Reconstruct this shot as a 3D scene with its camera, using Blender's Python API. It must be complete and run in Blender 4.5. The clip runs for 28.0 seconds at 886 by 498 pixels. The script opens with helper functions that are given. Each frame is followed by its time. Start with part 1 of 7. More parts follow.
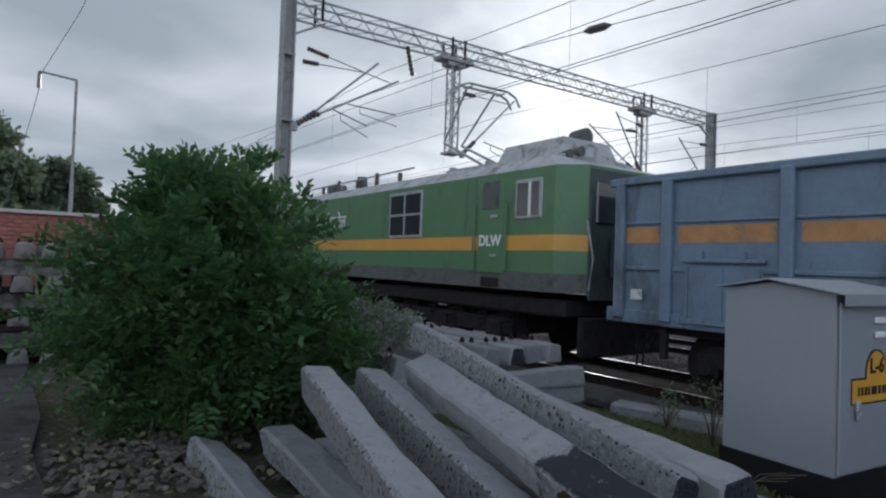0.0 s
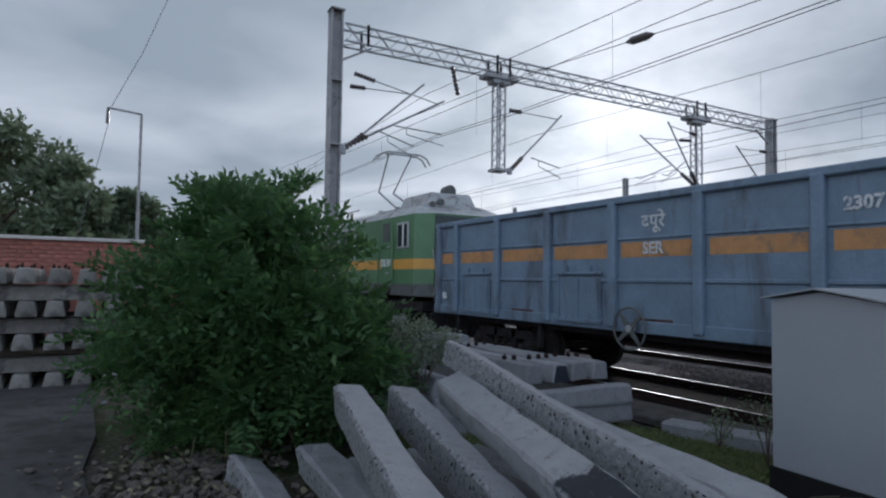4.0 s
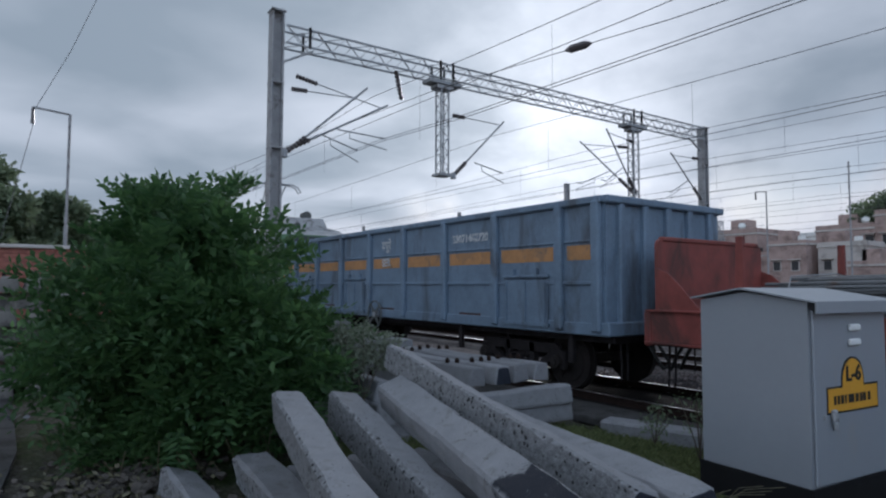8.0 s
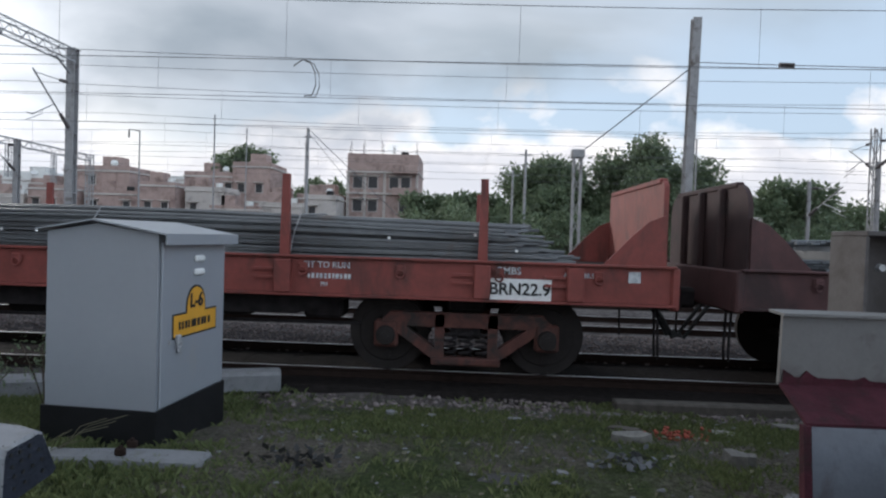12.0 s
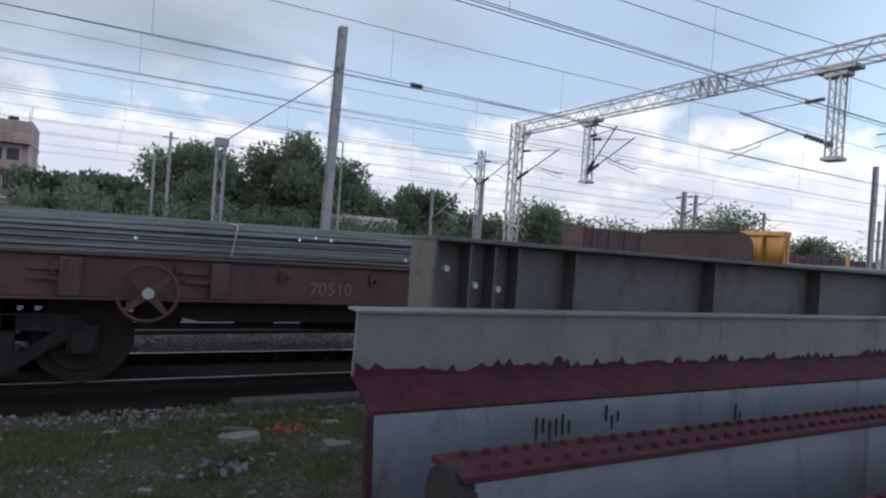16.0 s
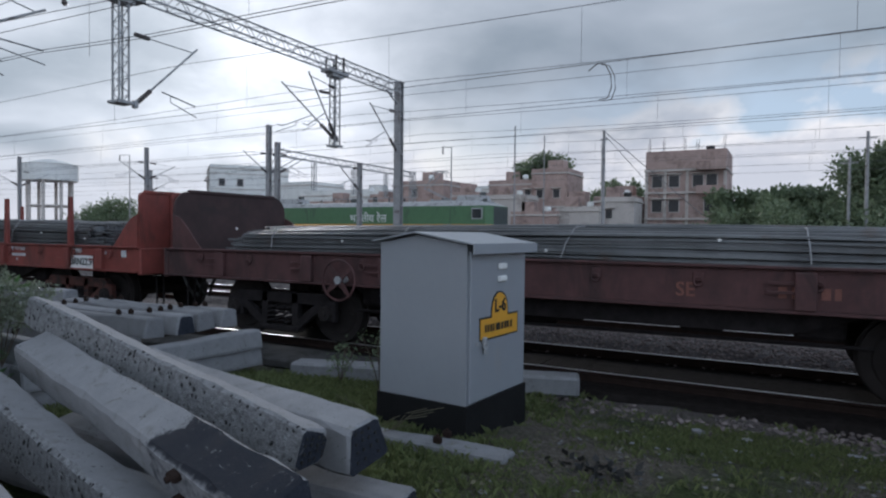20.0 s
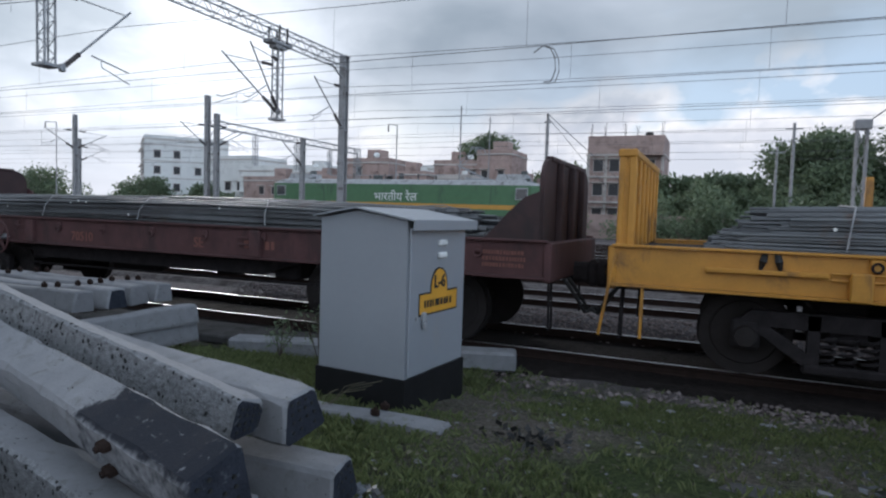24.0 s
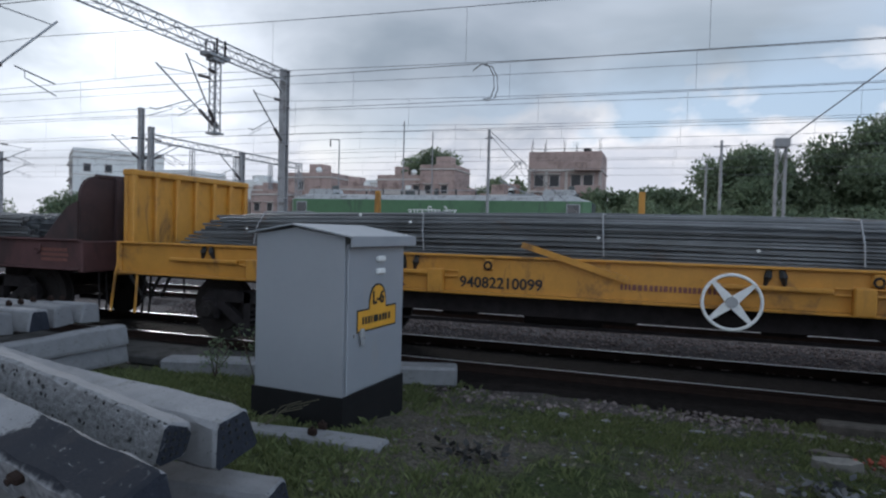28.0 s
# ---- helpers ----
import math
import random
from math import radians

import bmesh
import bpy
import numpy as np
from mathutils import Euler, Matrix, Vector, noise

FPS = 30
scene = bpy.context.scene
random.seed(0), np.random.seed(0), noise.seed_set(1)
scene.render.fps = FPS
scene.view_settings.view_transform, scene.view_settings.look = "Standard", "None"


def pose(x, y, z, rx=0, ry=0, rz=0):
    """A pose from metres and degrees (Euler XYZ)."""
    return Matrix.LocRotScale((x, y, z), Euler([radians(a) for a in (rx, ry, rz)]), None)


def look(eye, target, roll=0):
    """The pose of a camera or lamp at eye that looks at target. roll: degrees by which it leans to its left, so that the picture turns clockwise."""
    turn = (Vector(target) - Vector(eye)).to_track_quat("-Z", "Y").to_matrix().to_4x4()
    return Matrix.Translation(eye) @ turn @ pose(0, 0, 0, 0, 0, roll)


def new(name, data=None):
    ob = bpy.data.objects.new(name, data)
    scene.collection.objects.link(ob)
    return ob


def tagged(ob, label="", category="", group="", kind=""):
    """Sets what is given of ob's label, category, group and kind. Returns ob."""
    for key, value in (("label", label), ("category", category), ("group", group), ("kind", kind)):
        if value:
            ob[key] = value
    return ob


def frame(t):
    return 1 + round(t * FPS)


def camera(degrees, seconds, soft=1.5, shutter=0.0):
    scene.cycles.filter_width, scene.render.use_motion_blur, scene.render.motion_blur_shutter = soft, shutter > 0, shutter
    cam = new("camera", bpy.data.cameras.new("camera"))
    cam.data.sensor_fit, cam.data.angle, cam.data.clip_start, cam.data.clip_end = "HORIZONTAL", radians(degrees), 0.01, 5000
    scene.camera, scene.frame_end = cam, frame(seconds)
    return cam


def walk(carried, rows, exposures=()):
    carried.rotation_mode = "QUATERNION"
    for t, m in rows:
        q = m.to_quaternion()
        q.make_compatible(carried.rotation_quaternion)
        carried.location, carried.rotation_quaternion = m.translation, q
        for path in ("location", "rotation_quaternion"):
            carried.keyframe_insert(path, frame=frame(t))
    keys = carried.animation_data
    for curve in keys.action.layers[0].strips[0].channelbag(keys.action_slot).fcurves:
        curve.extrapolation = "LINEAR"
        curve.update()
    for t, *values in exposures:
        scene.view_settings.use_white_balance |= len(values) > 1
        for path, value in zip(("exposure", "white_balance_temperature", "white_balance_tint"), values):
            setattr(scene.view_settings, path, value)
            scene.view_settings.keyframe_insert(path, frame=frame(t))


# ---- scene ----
cam = camera(70.7, 28.0, soft=2.25)
PATH = [
    (0, (-0.47, -1.042, 1.913), (-2.116, 0.094, 1.962), 2.0),
    (0.5, (-0.44, -0.985, 1.919), (-2.102, 0.126, 1.976), 2.1),
    (1, (-0.434, -0.948, 1.93), (-2.12, 0.125, 2.006), 2.0),
    (1.5, (-0.41, -0.911, 1.92), (-2.122, 0.122, 1.981), 1.4),
    (2, (-0.382, -0.895, 1.918), (-2.097, 0.133, 1.99), 1.2),
    (2.5, (-0.359, -0.879, 1.929), (-2.066, 0.159, 2.019), 1.7),
    (4.5, (-0.363, -0.855, 1.904), (-2.108, 0.117, 2.007), 0.6),
    (5, (-0.362, -0.846, 1.902), (-2.07, 0.189, 1.996), 0.5),
    (5.5, (-0.365, -0.841, 1.899), (-2.047, 0.236, 2.007), 0.3),
    (6, (-0.364, -0.835, 1.898), (-2.017, 0.283, 2.028), -0.1),
    (6.5, (-0.341, -0.845, 1.895), (-1.99, 0.282, 2.009), -0.1),
    (7, (-0.343, -0.853, 1.897), (-2.011, 0.246, 1.996), 0.0),
    (7.5, (-0.34, -0.841, 1.897), (-2.019, 0.24, 1.996), 0.1),
    (8, (-0.343, -0.829, 1.9), (-1.99, 0.3, 2.019), 0.2),
    (8.5, (-0.319, -0.788, 1.887), (-1.832, 0.518, 1.966), 0.3),
    (9, (-0.271, -0.696, 1.864), (-1.34, 0.994, 1.899), 0.7),
    (9.2, (-0.264, -0.714, 1.882), (-0.951, 1.164, 1.892), 1.5),
    (9.5, (-0.26, -0.706, 1.871), (-0.502, 1.279, 1.853), 2.2),
    (10, (-0.36, -0.652, 1.855), (-0.407, 1.347, 1.808), 2.1),
    (10.5, (-0.358, -0.666, 1.849), (-0.397, 1.333, 1.811), 2.0),
    (11, (-0.311, -0.715, 1.856), (-0.385, 1.283, 1.806), 2.0),
    (11.5, (-0.31, -0.669, 1.854), (-0.384, 1.329, 1.802), 1.9),
    (12, (-0.305, -0.676, 1.847), (-0.378, 1.322, 1.807), 1.8),
    (12.5, (-0.317, -0.678, 1.845), (-0.376, 1.321, 1.795), 1.7),
    (13, (-0.326, -0.672, 1.833), (-0.408, 1.325, 1.772), 2.1),
    (13.5, (-0.321, -0.662, 1.834), (-0.474, 1.332, 1.773), 1.5),
    (15.5, (-0.162, -0.628, 1.856), (-0.36, 1.362, 1.835), 2.8),
    (16, (0.036, -0.604, 1.874), (1.005, 1.146, 1.872), 4.1),
    (16.5, (0.099, -0.71, 1.91), (1.596, 0.616, 1.921), 2.1),
    (17, (-0.01, -0.755, 1.921), (1.388, 0.675, 1.941), 2.7),
    (17.5, (-0.159, -0.707, 1.903), (0.732, 1.083, 1.852), 1.4),
    (18, (-0.206, -0.639, 1.897), (0.207, 1.317, 1.825), 1.0),
    (18.5, (-0.236, -0.594, 1.89), (-0.231, 1.405, 1.828), 1.1),
    (19, (-0.268, -0.637, 1.887), (-0.624, 1.33, 1.842), 0.7),
    (19.5, (-0.296, -0.642, 1.888), (-1.019, 1.222, 1.837), 0.7),
    (20, (-0.312, -0.652, 1.883), (-1.277, 1.099, 1.833), 0.6),
    (20.5, (-0.317, -0.62, 1.879), (-1.334, 1.102, 1.836), 0.9),
    (21, (-0.289, -0.632, 1.865), (-1.193, 1.147, 1.733), 2.2),
    (21.5, (-0.208, -0.763, 1.867), (-1.071, 1.038, 1.764), 1.5),
    (22, (-0.23, -0.725, 1.865), (-1.062, 1.09, 1.756), 2.2),
    (22.5, (-0.211, -0.715, 1.864), (-1.003, 1.116, 1.727), 2.2),
    (24.5, (-0.273, -0.679, 1.86), (-1.074, 1.151, 1.761), 1.7),
    (25, (-0.248, -0.695, 1.868), (-1.001, 1.156, 1.781), 1.5),
    (25.5, (-0.261, -0.662, 1.861), (-1.018, 1.188, 1.777), 1.2),
    (26, (-0.246, -0.668, 1.866), (-0.99, 1.187, 1.8), 1.3),
    (26.5, (-0.254, -0.622, 1.867), (-0.949, 1.249, 1.751), 1.8),
    (27, (-0.239, -0.67, 1.864), (-0.933, 1.203, 1.765), 1.8),
    (27.5, (-0.216, -0.687, 1.872), (-0.862, 1.204, 1.804), 1.6),
    (28, (-0.204, -0.69, 1.874), (-0.843, 1.204, 1.813), 1.5),
]
EXPOSURE = ((0, .44, 6250, 12), (5, .3, 5950, 13), (8, .29, 5900, 13), (10, .63, 6250, 12), (13.5, .7, 6300, 12), (16, .58, 6000, 13), (17, .54, 5950, 13), (18, .77, 6300, 12), (19, .59, 6250, 12), (20.4, .34, 6000, 13), (21, .66, 6050, 12), (24.5, .58, 6050, 12), (27, .65, 6100, 12), (28, .48, 6050, 12))
walk(cam, [(t, look(eye, target, roll)) for t, eye, target, roll in PATH], EXPOSURE)


# ---- world and light ----
SUN_AZ, SUN_EL = radians(46), radians(14.5)
SUN_DIR = Vector((-math.sin(SUN_AZ) * math.cos(SUN_EL), math.cos(SUN_AZ) * math.cos(SUN_EL), math.sin(SUN_EL)))


def node(nt, kind, **values):
    n = nt.nodes.new(kind)
    for key, value in values.items():
        if key in n.inputs:
            n.inputs[key].default_value = value
    return n


def math_node(nt, op, a, b=None, c=None, clamp=False):
    n = nt.nodes.new("ShaderNodeMath")
    n.operation, n.use_clamp = op, clamp
    for i, v in enumerate((a, b, c)):
        if v is None:
            continue
        if isinstance(v, (int, float)):
            n.inputs[i].default_value = v
        else:
            nt.links.new(v, n.inputs[i])
    return n.outputs[0]


def mix_node(nt, fac, a, b, blend="MIX"):
    n = nt.nodes.new("ShaderNodeMix")
    n.data_type, n.blend_type = "RGBA", blend
    for i, v in ((0, fac), (6, a), (7, b)):
        if isinstance(v, (int, float)):
            n.inputs[i].default_value = v
        elif isinstance(v, tuple):
            n.inputs[i].default_value = (*v, 1)[:4]
        else:
            nt.links.new(v, n.inputs[i])
    return n.outputs[2]


def ramp_node(nt, fac, stops):
    n = nt.nodes.new("ShaderNodeValToRGB")
    while len(n.color_ramp.elements) < len(stops):
        n.color_ramp.elements.new(0.5)
    for e, (p, c) in zip(n.color_ramp.elements, stops):
        e.position, e.color = p, (*((c, c, c) if isinstance(c, (int, float)) else c), 1)
    nt.links.new(fac, n.inputs[0])
    return n.outputs[0]


def noise_node(nt, vec, scale, detail=4, rough=0.55, distort=0.0):
    n = node(nt, "ShaderNodeTexNoise", Scale=scale, Detail=detail, Roughness=rough, Distortion=distort)
    nt.links.new(vec, n.inputs["Vector"])
    return n.outputs[0]


def make_world():
    world = bpy.data.worlds.new("cloudy_sky")
    scene.world = world
    world.use_nodes = True
    nt = world.node_tree
    nt.nodes.clear()
    out = nt.nodes.new("ShaderNodeOutputWorld")
    bg = nt.nodes.new("ShaderNodeBackground")
    nt.links.new(bg.outputs[0], out.inputs[0])
    sky = nt.nodes.new("ShaderNodeTexSky")
    sky.sky_type, sky.sun_disc = "NISHITA", False
    sky.sun_elevation, sky.sun_rotation = SUN_EL, -SUN_AZ
    sky.air_density, sky.dust_density = 1.2, 1.5
    blue = mix_node(nt, 0.85, mix_node(nt, 1.0, sky.outputs[0], (0.11, 0.11, 0.11), "MULTIPLY"), (0.365, 0.455, 0.555))
    co = nt.nodes.new("ShaderNodeTexCoord").outputs["Generated"]
    sep = nt.nodes.new("ShaderNodeSeparateXYZ")
    nt.links.new(co, sep.inputs[0])
    x, y, z = sep.outputs
    up = math_node(nt, "MAXIMUM", z, 0.0)
    # high grey cloud deck, seen in perspective
    flat = math_node(nt, "ADD", up, 0.12)
    deck = nt.nodes.new("ShaderNodeCombineXYZ")
    nt.links.new(math_node(nt, "DIVIDE", x, flat), deck.inputs[0])
    nt.links.new(math_node(nt, "DIVIDE", y, flat), deck.inputs[1])
    n1 = noise_node(nt, deck.outputs[0], 0.55, 4, 0.45, 0.3)
    n2 = noise_node(nt, deck.outputs[0], 1.1, 5, 0.42, 0.3)
    bank = nt.nodes.new("ShaderNodeCombineXYZ")
    for i, v in enumerate((math_node(nt, "MULTIPLY", x, 5.0), math_node(nt, "MULTIPLY", y, 5.0), math_node(nt, "MULTIPLY", z, 8.0))):
        nt.links.new(v, bank.inputs[i])
    n3 = noise_node(nt, bank.outputs[0], 1.0, 7, 0.5, 0.15)
    n4 = noise_node(nt, bank.outputs[0], 2.6, 6, 0.55, 0.3)
    # heavier cloud towards the west (-x), opening to blue in the east; ragged lower edge
    edge = math_node(nt, "MULTIPLY_ADD", math_node(nt, "SUBTRACT", n3, 0.5), 2.2, math_node(nt, "MULTIPLY_ADD", x, -1.7, -1.55))
    lift = math_node(nt, "MULTIPLY_ADD", z, 9.0, edge, clamp=True)
    body = math_node(nt, "ADD", math_node(nt, "MULTIPLY_ADD", n2, 0.45, math_node(nt, "MULTIPLY", n1, 0.6)), math_node(nt, "MULTIPLY_ADD", x, -0.3, 0.10))
    cover = math_node(nt, "MULTIPLY", ramp_node(nt, body, ((0.42, 0.25), (0.62, 1.0))), lift)
    shade = ramp_node(nt, math_node(nt, "MULTIPLY_ADD", n2, 0.75, math_node(nt, "MULTIPLY", n1, 0.35)), ((0.42, (0.44, 0.475, 0.51)), (0.54, (0.335, 0.375, 0.41)), (0.66, (0.245, 0.29, 0.325))))
    # cumulus bank along the horizon: billowed upper edge, brightest at the crest
    top = math_node(nt, "MULTIPLY_ADD", n3, 0.56, -0.105)
    deep = math_node(nt, "SUBTRACT", top, z)
    puff = ramp_node(nt, math_node(nt, "ADD", math_node(nt, "MULTIPLY", deep, 8.0), 0.35), ((0.20, 0.0), (0.60, 1.0)))
    crest = math_node(nt, "MULTIPLY_ADD", deep, -3.0, math_node(nt, "MULTIPLY_ADD", n4, 0.9, 0.28))
    puff_colour = ramp_node(nt, crest, ((0.34, (0.47, 0.485, 0.52)), (0.52, (0.55, 0.55, 0.565)), (0.70, (0.72, 0.70, 0.68))))
    # brightness round the veiled sun
    dot = nt.nodes.new("ShaderNodeVectorMath")
    dot.operation = "DOT_PRODUCT"
    nt.links.new(co, dot.inputs[0])
    dot.inputs[1].default_value = SUN_DIR
    near = math_node(nt, "MAXIMUM", dot.outputs["Value"], 0.0)
    thin = ramp_node(nt, math_node(nt, "MULTIPLY_ADD", n4, 0.4, math_node(nt, "MULTIPLY", n2, 0.7)), ((0.40, 1.0), (0.70, 0.45)))
    glow = math_node(nt, "MULTIPLY_ADD", math_node(nt, "POWER", near, 70.0), 0.36, math_node(nt, "MULTIPLY", math_node(nt, "POWER", near, 15.0), 0.31))
    glow = math_node(nt, "MULTIPLY", glow, thin)
    c = mix_node(nt, puff, blue, puff_colour)
    c = mix_node(nt, cover, c, shade)
    # a heavier mass of cloud to the north-west
    mass = nt.nodes.new("ShaderNodeVectorMath")
    mass.operation = "DOT_PRODUCT"
    nt.links.new(co, mass.inputs[0])
    mass.inputs[1].default_value = Vector((-.42, .85, .31)).normalized()
    heavy = math_node(nt, "MULTIPLY", ramp_node(nt, math_node(nt, "MULTIPLY_ADD", n3, 0.06, mass.outputs["Value"]), ((0.965, 0.0), (1.0, 1.0))), 0.75)
    c = mix_node(nt, heavy, c, mix_node(nt, 1.0, c, (0.72, 0.74, 0.77), "MULTIPLY"))
    # unseen clouds opposite the sun, taken as front-lit and brightened to fill the yard
    front = ramp_node(nt, math_node(nt, "MULTIPLY", dot.outputs["Value"], -1.0), ((0.1, 1.0), (0.7, 2.0)))
    c = mix_node(nt, 1.0, c, front, "MULTIPLY")
    c = mix_node(nt, glow, c, (1.0, 0.975, 0.93), "ADD")
    haze = ramp_node(nt, up, ((0.0, 0.75), (0.13, 0.0)))
    c = mix_node(nt, haze, c, (0.55, 0.55, 0.565))
    nt.links.new(c, bg.inputs[0])
    bg.inputs[1].default_value = 1.0


make_world()
sun = new("sun", bpy.data.lights.new("sun", "SUN"))
sun.data.energy, sun.data.angle, sun.data.color = 1.0, radians(14), (1.0, 0.95, 0.88)
sun.matrix_world = look(SUN_DIR * 100, (0, 0, 0))


# ---- materials ----
def mat(name, colour, rough=0.7, metal=0.0, var=0.25, scale=3.0, bump=0.15, bscale=40.0, stain=None, amount=0.4, sscale=1.2, streak=1.0, random=0.0, spec=0.5, pits=0.0, pit_scale=28.0, island=0.0):
    """A painted, mineral or metal surface: two scales of tone, stains of a second colour, and fine relief."""
    m = bpy.data.materials.new(name)
    m.use_nodes = True
    nt = m.node_tree
    b = nt.nodes["Principled BSDF"]
    co = nt.nodes.new("ShaderNodeTexCoord").outputs["Object"]
    big = noise_node(nt, co, scale, 5, 0.6)
    fine = noise_node(nt, co, scale * 9, 4, 0.6)
    tone = math_node(nt, "MULTIPLY_ADD", big, 0.65, math_node(nt, "MULTIPLY", fine, 0.35))
    dark, light = (tuple(v * (1 - var) for v in colour), tuple(min(1, v * (1 + var)) for v in colour))
    c = mix_node(nt, ramp_node(nt, tone, ((0.32, 0.0), (0.68, 1.0))), dark, light)
    r = math_node(nt, "MULTIPLY_ADD", fine, 0.25, rough - 0.12)
    if stain:
        vec = co
        if streak != 1.0:
            mp = nt.nodes.new("ShaderNodeMapping")
            mp.inputs["Scale"].default_value = (1, 1, 1 / streak)
            nt.links.new(co, mp.inputs[0])
            vec = mp.outputs[0]
        s = noise_node(nt, vec, sscale, 8, 0.68, 0.6)
        f = ramp_node(nt, s, ((0.66 - amount * 0.36, 0.0), (0.78 - amount * 0.28, 1.0)))
        c = mix_node(nt, f, c, stain)
    if random:
        info = nt.nodes.new("ShaderNodeObjectInfo")
        c = mix_node(nt, random, c, mix_node(nt, 1.0, c, ramp_node(nt, info.outputs["Random"], ((0.0, 0.45), (1.0, 1.5))), "MULTIPLY"))
    if island:
        geo = nt.nodes.new("ShaderNodeNewGeometry")
        c = mix_node(nt, island, c, mix_node(nt, 1.0, c, ramp_node(nt, geo.outputs["Random Per Island"], ((0.0, 0.45), (1.0, 1.45))), "MULTIPLY"))
    hole = None
    if pits:
        v = node(nt, "ShaderNodeTexVoronoi", Scale=pit_scale, Randomness=1.0)
        warp = mix_node(nt, 0.03, co, noise_node(nt, co, pit_scale, 3), "ADD")
        nt.links.new(warp, v.inputs["Vector"])
        d = math_node(nt, "MULTIPLY_ADD", noise_node(nt, co, 6, 3), -0.55, math_node(nt, "ADD", v.outputs["Distance"], 0.28))
        hole = ramp_node(nt, d, ((pits, 0.0), (pits + 0.05, 1.0)))
        c = mix_node(nt, hole, tuple(q * 0.14 for q in colour), c)
    nt.links.new(c, b.inputs["Base Color"])
    nt.links.new(r, b.inputs["Roughness"])
    b.inputs["Metallic"].default_value = metal
    b.inputs["Specular IOR Level"].default_value = spec
    if bump:
        bp = node(nt, "ShaderNodeBump", Strength=bump, Distance=0.02)
        height = noise_node(nt, co, bscale, 5, 0.65)
        if hole is not None:
            height = math_node(nt, "MULTIPLY_ADD", hole, 1.2, height)
        nt.links.new(height, bp.inputs["Height"])
        nt.links.new(bp.outputs[0], b.inputs["Normal"])
    return m


def leaf_mat(name, dark, light, trans=0.25):
    m = bpy.data.materials.new(name)
    m.use_nodes = True
    nt = m.node_tree
    b = nt.nodes["Principled BSDF"]
    geo = nt.nodes.new("ShaderNodeNewGeometry")
    co = nt.nodes.new("ShaderNodeTexCoord").outputs["Object"]
    t = math_node(nt, "MULTIPLY_ADD", geo.outputs["Random Per Island"], 0.6, math_node(nt, "MULTIPLY", noise_node(nt, co, 1.6, 3), 0.4))
    c = mix_node(nt, t, dark, light)
    nt.links.new(c, b.inputs["Base Color"])
    b.inputs["Roughness"].default_value = 0.5
    tr = nt.nodes.new("ShaderNodeBsdfTranslucent")
    nt.links.new(c, tr.inputs[0])
    mx = nt.nodes.new("ShaderNodeMixShader")
    mx.inputs[0].default_value = trans
    nt.links.new(b.outputs[0], mx.inputs[1])
    nt.links.new(tr.outputs[0], mx.inputs[2])
    nt.links.new(mx.outputs[0], nt.nodes["Material Output"].inputs[0])
    return m


def glass_mat(name, colour, rough=0.08):
    m = bpy.data.materials.new(name)
    m.use_nodes = True
    b = m.node_tree.nodes["Principled BSDF"]
    b.inputs["Base Color"].default_value, b.inputs["Roughness"].default_value = (*colour, 1), rough
    b.inputs["Specular IOR Level"].default_value = 0.8
    return m


def ground_mat():
    m = bpy.data.materials.new("yard_ground")
    m.use_nodes = True
    nt = m.node_tree
    b = nt.nodes["Principled BSDF"]
    co = nt.nodes.new("ShaderNodeTexCoord").outputs["Object"]
    sep = nt.nodes.new("ShaderNodeSeparateXYZ")
    nt.links.new(co, sep.inputs[0])
    y = sep.outputs[1]
    patches = noise_node(nt, co, 0.7, 6, 0.62)
    fine = noise_node(nt, co, 26, 8, 0.78)
    grit = noise_node(nt, co, 90, 3, 0.6)
    dirt = ramp_node(nt, fine, ((0.34, (0.055, 0.047, 0.039)), (0.5, (0.155, 0.135, 0.113)), (0.66, (0.31, 0.28, 0.245))))
    turf = ramp_node(nt, fine, ((0.36, (0.026, 0.038, 0.013)), (0.64, (0.105, 0.14, 0.05))))
    grassy = ramp_node(nt, patches, ((0.42, 1.0), (0.57, 0.0)))
    c = mix_node(nt, grassy, dirt, turf)
    # gravel towards the track
    stone = ramp_node(nt, grit, ((0.32, (0.05, 0.043, 0.042)), (0.5, (0.15, 0.13, 0.13)), (0.7, (0.3, 0.27, 0.27))))
    n = nt.nodes.new("ShaderNodeMapRange")
    n.inputs["From Min"].default_value, n.inputs["From Max"].default_value = 6.4, 7.3
    nt.links.new(math_node(nt, "MULTIPLY_ADD", patches, 1.4, y), n.inputs[0])
    c = mix_node(nt, n.outputs[0], c, stone)
    nt.links.new(c, b.inputs["Base Color"])
    b.inputs["Roughness"].default_value = 0.95
    b.inputs["Specular IOR Level"].default_value = 0.2
    bp = node(nt, "ShaderNodeBump", Strength=1.0, Distance=0.05)
    nt.links.new(math_node(nt, "ADD", fine, grit), bp.inputs["Height"])
    nt.links.new(bp.outputs[0], b.inputs["Normal"])
    return m


GROUND = ground_mat()
ROAD = mat("worn_concrete_road", (0.075, 0.073, 0.072), 0.95, spec=0.15, var=0.25, scale=1.5, bump=0.5, bscale=60, stain=(0.04, 0.038, 0.037), amount=0.5, sscale=2.5)
OILED = mat("oily_dark_ballast", (0.024, 0.02, 0.019), 0.95, spec=0.08, var=0.5, scale=14, bump=1.0, bscale=55)
BALLAST = mat("ballast_bed", (0.13, 0.115, 0.112), 0.95, spec=0.15, var=0.6, scale=14, bump=1.0, bscale=55, stain=(0.05, 0.04, 0.04), amount=0.5, sscale=2)
STONE = mat("crushed_stone", (0.19, 0.158, 0.153), 0.95, spec=0.2, var=0.3, scale=20, bump=0.3, bscale=120, island=0.8)
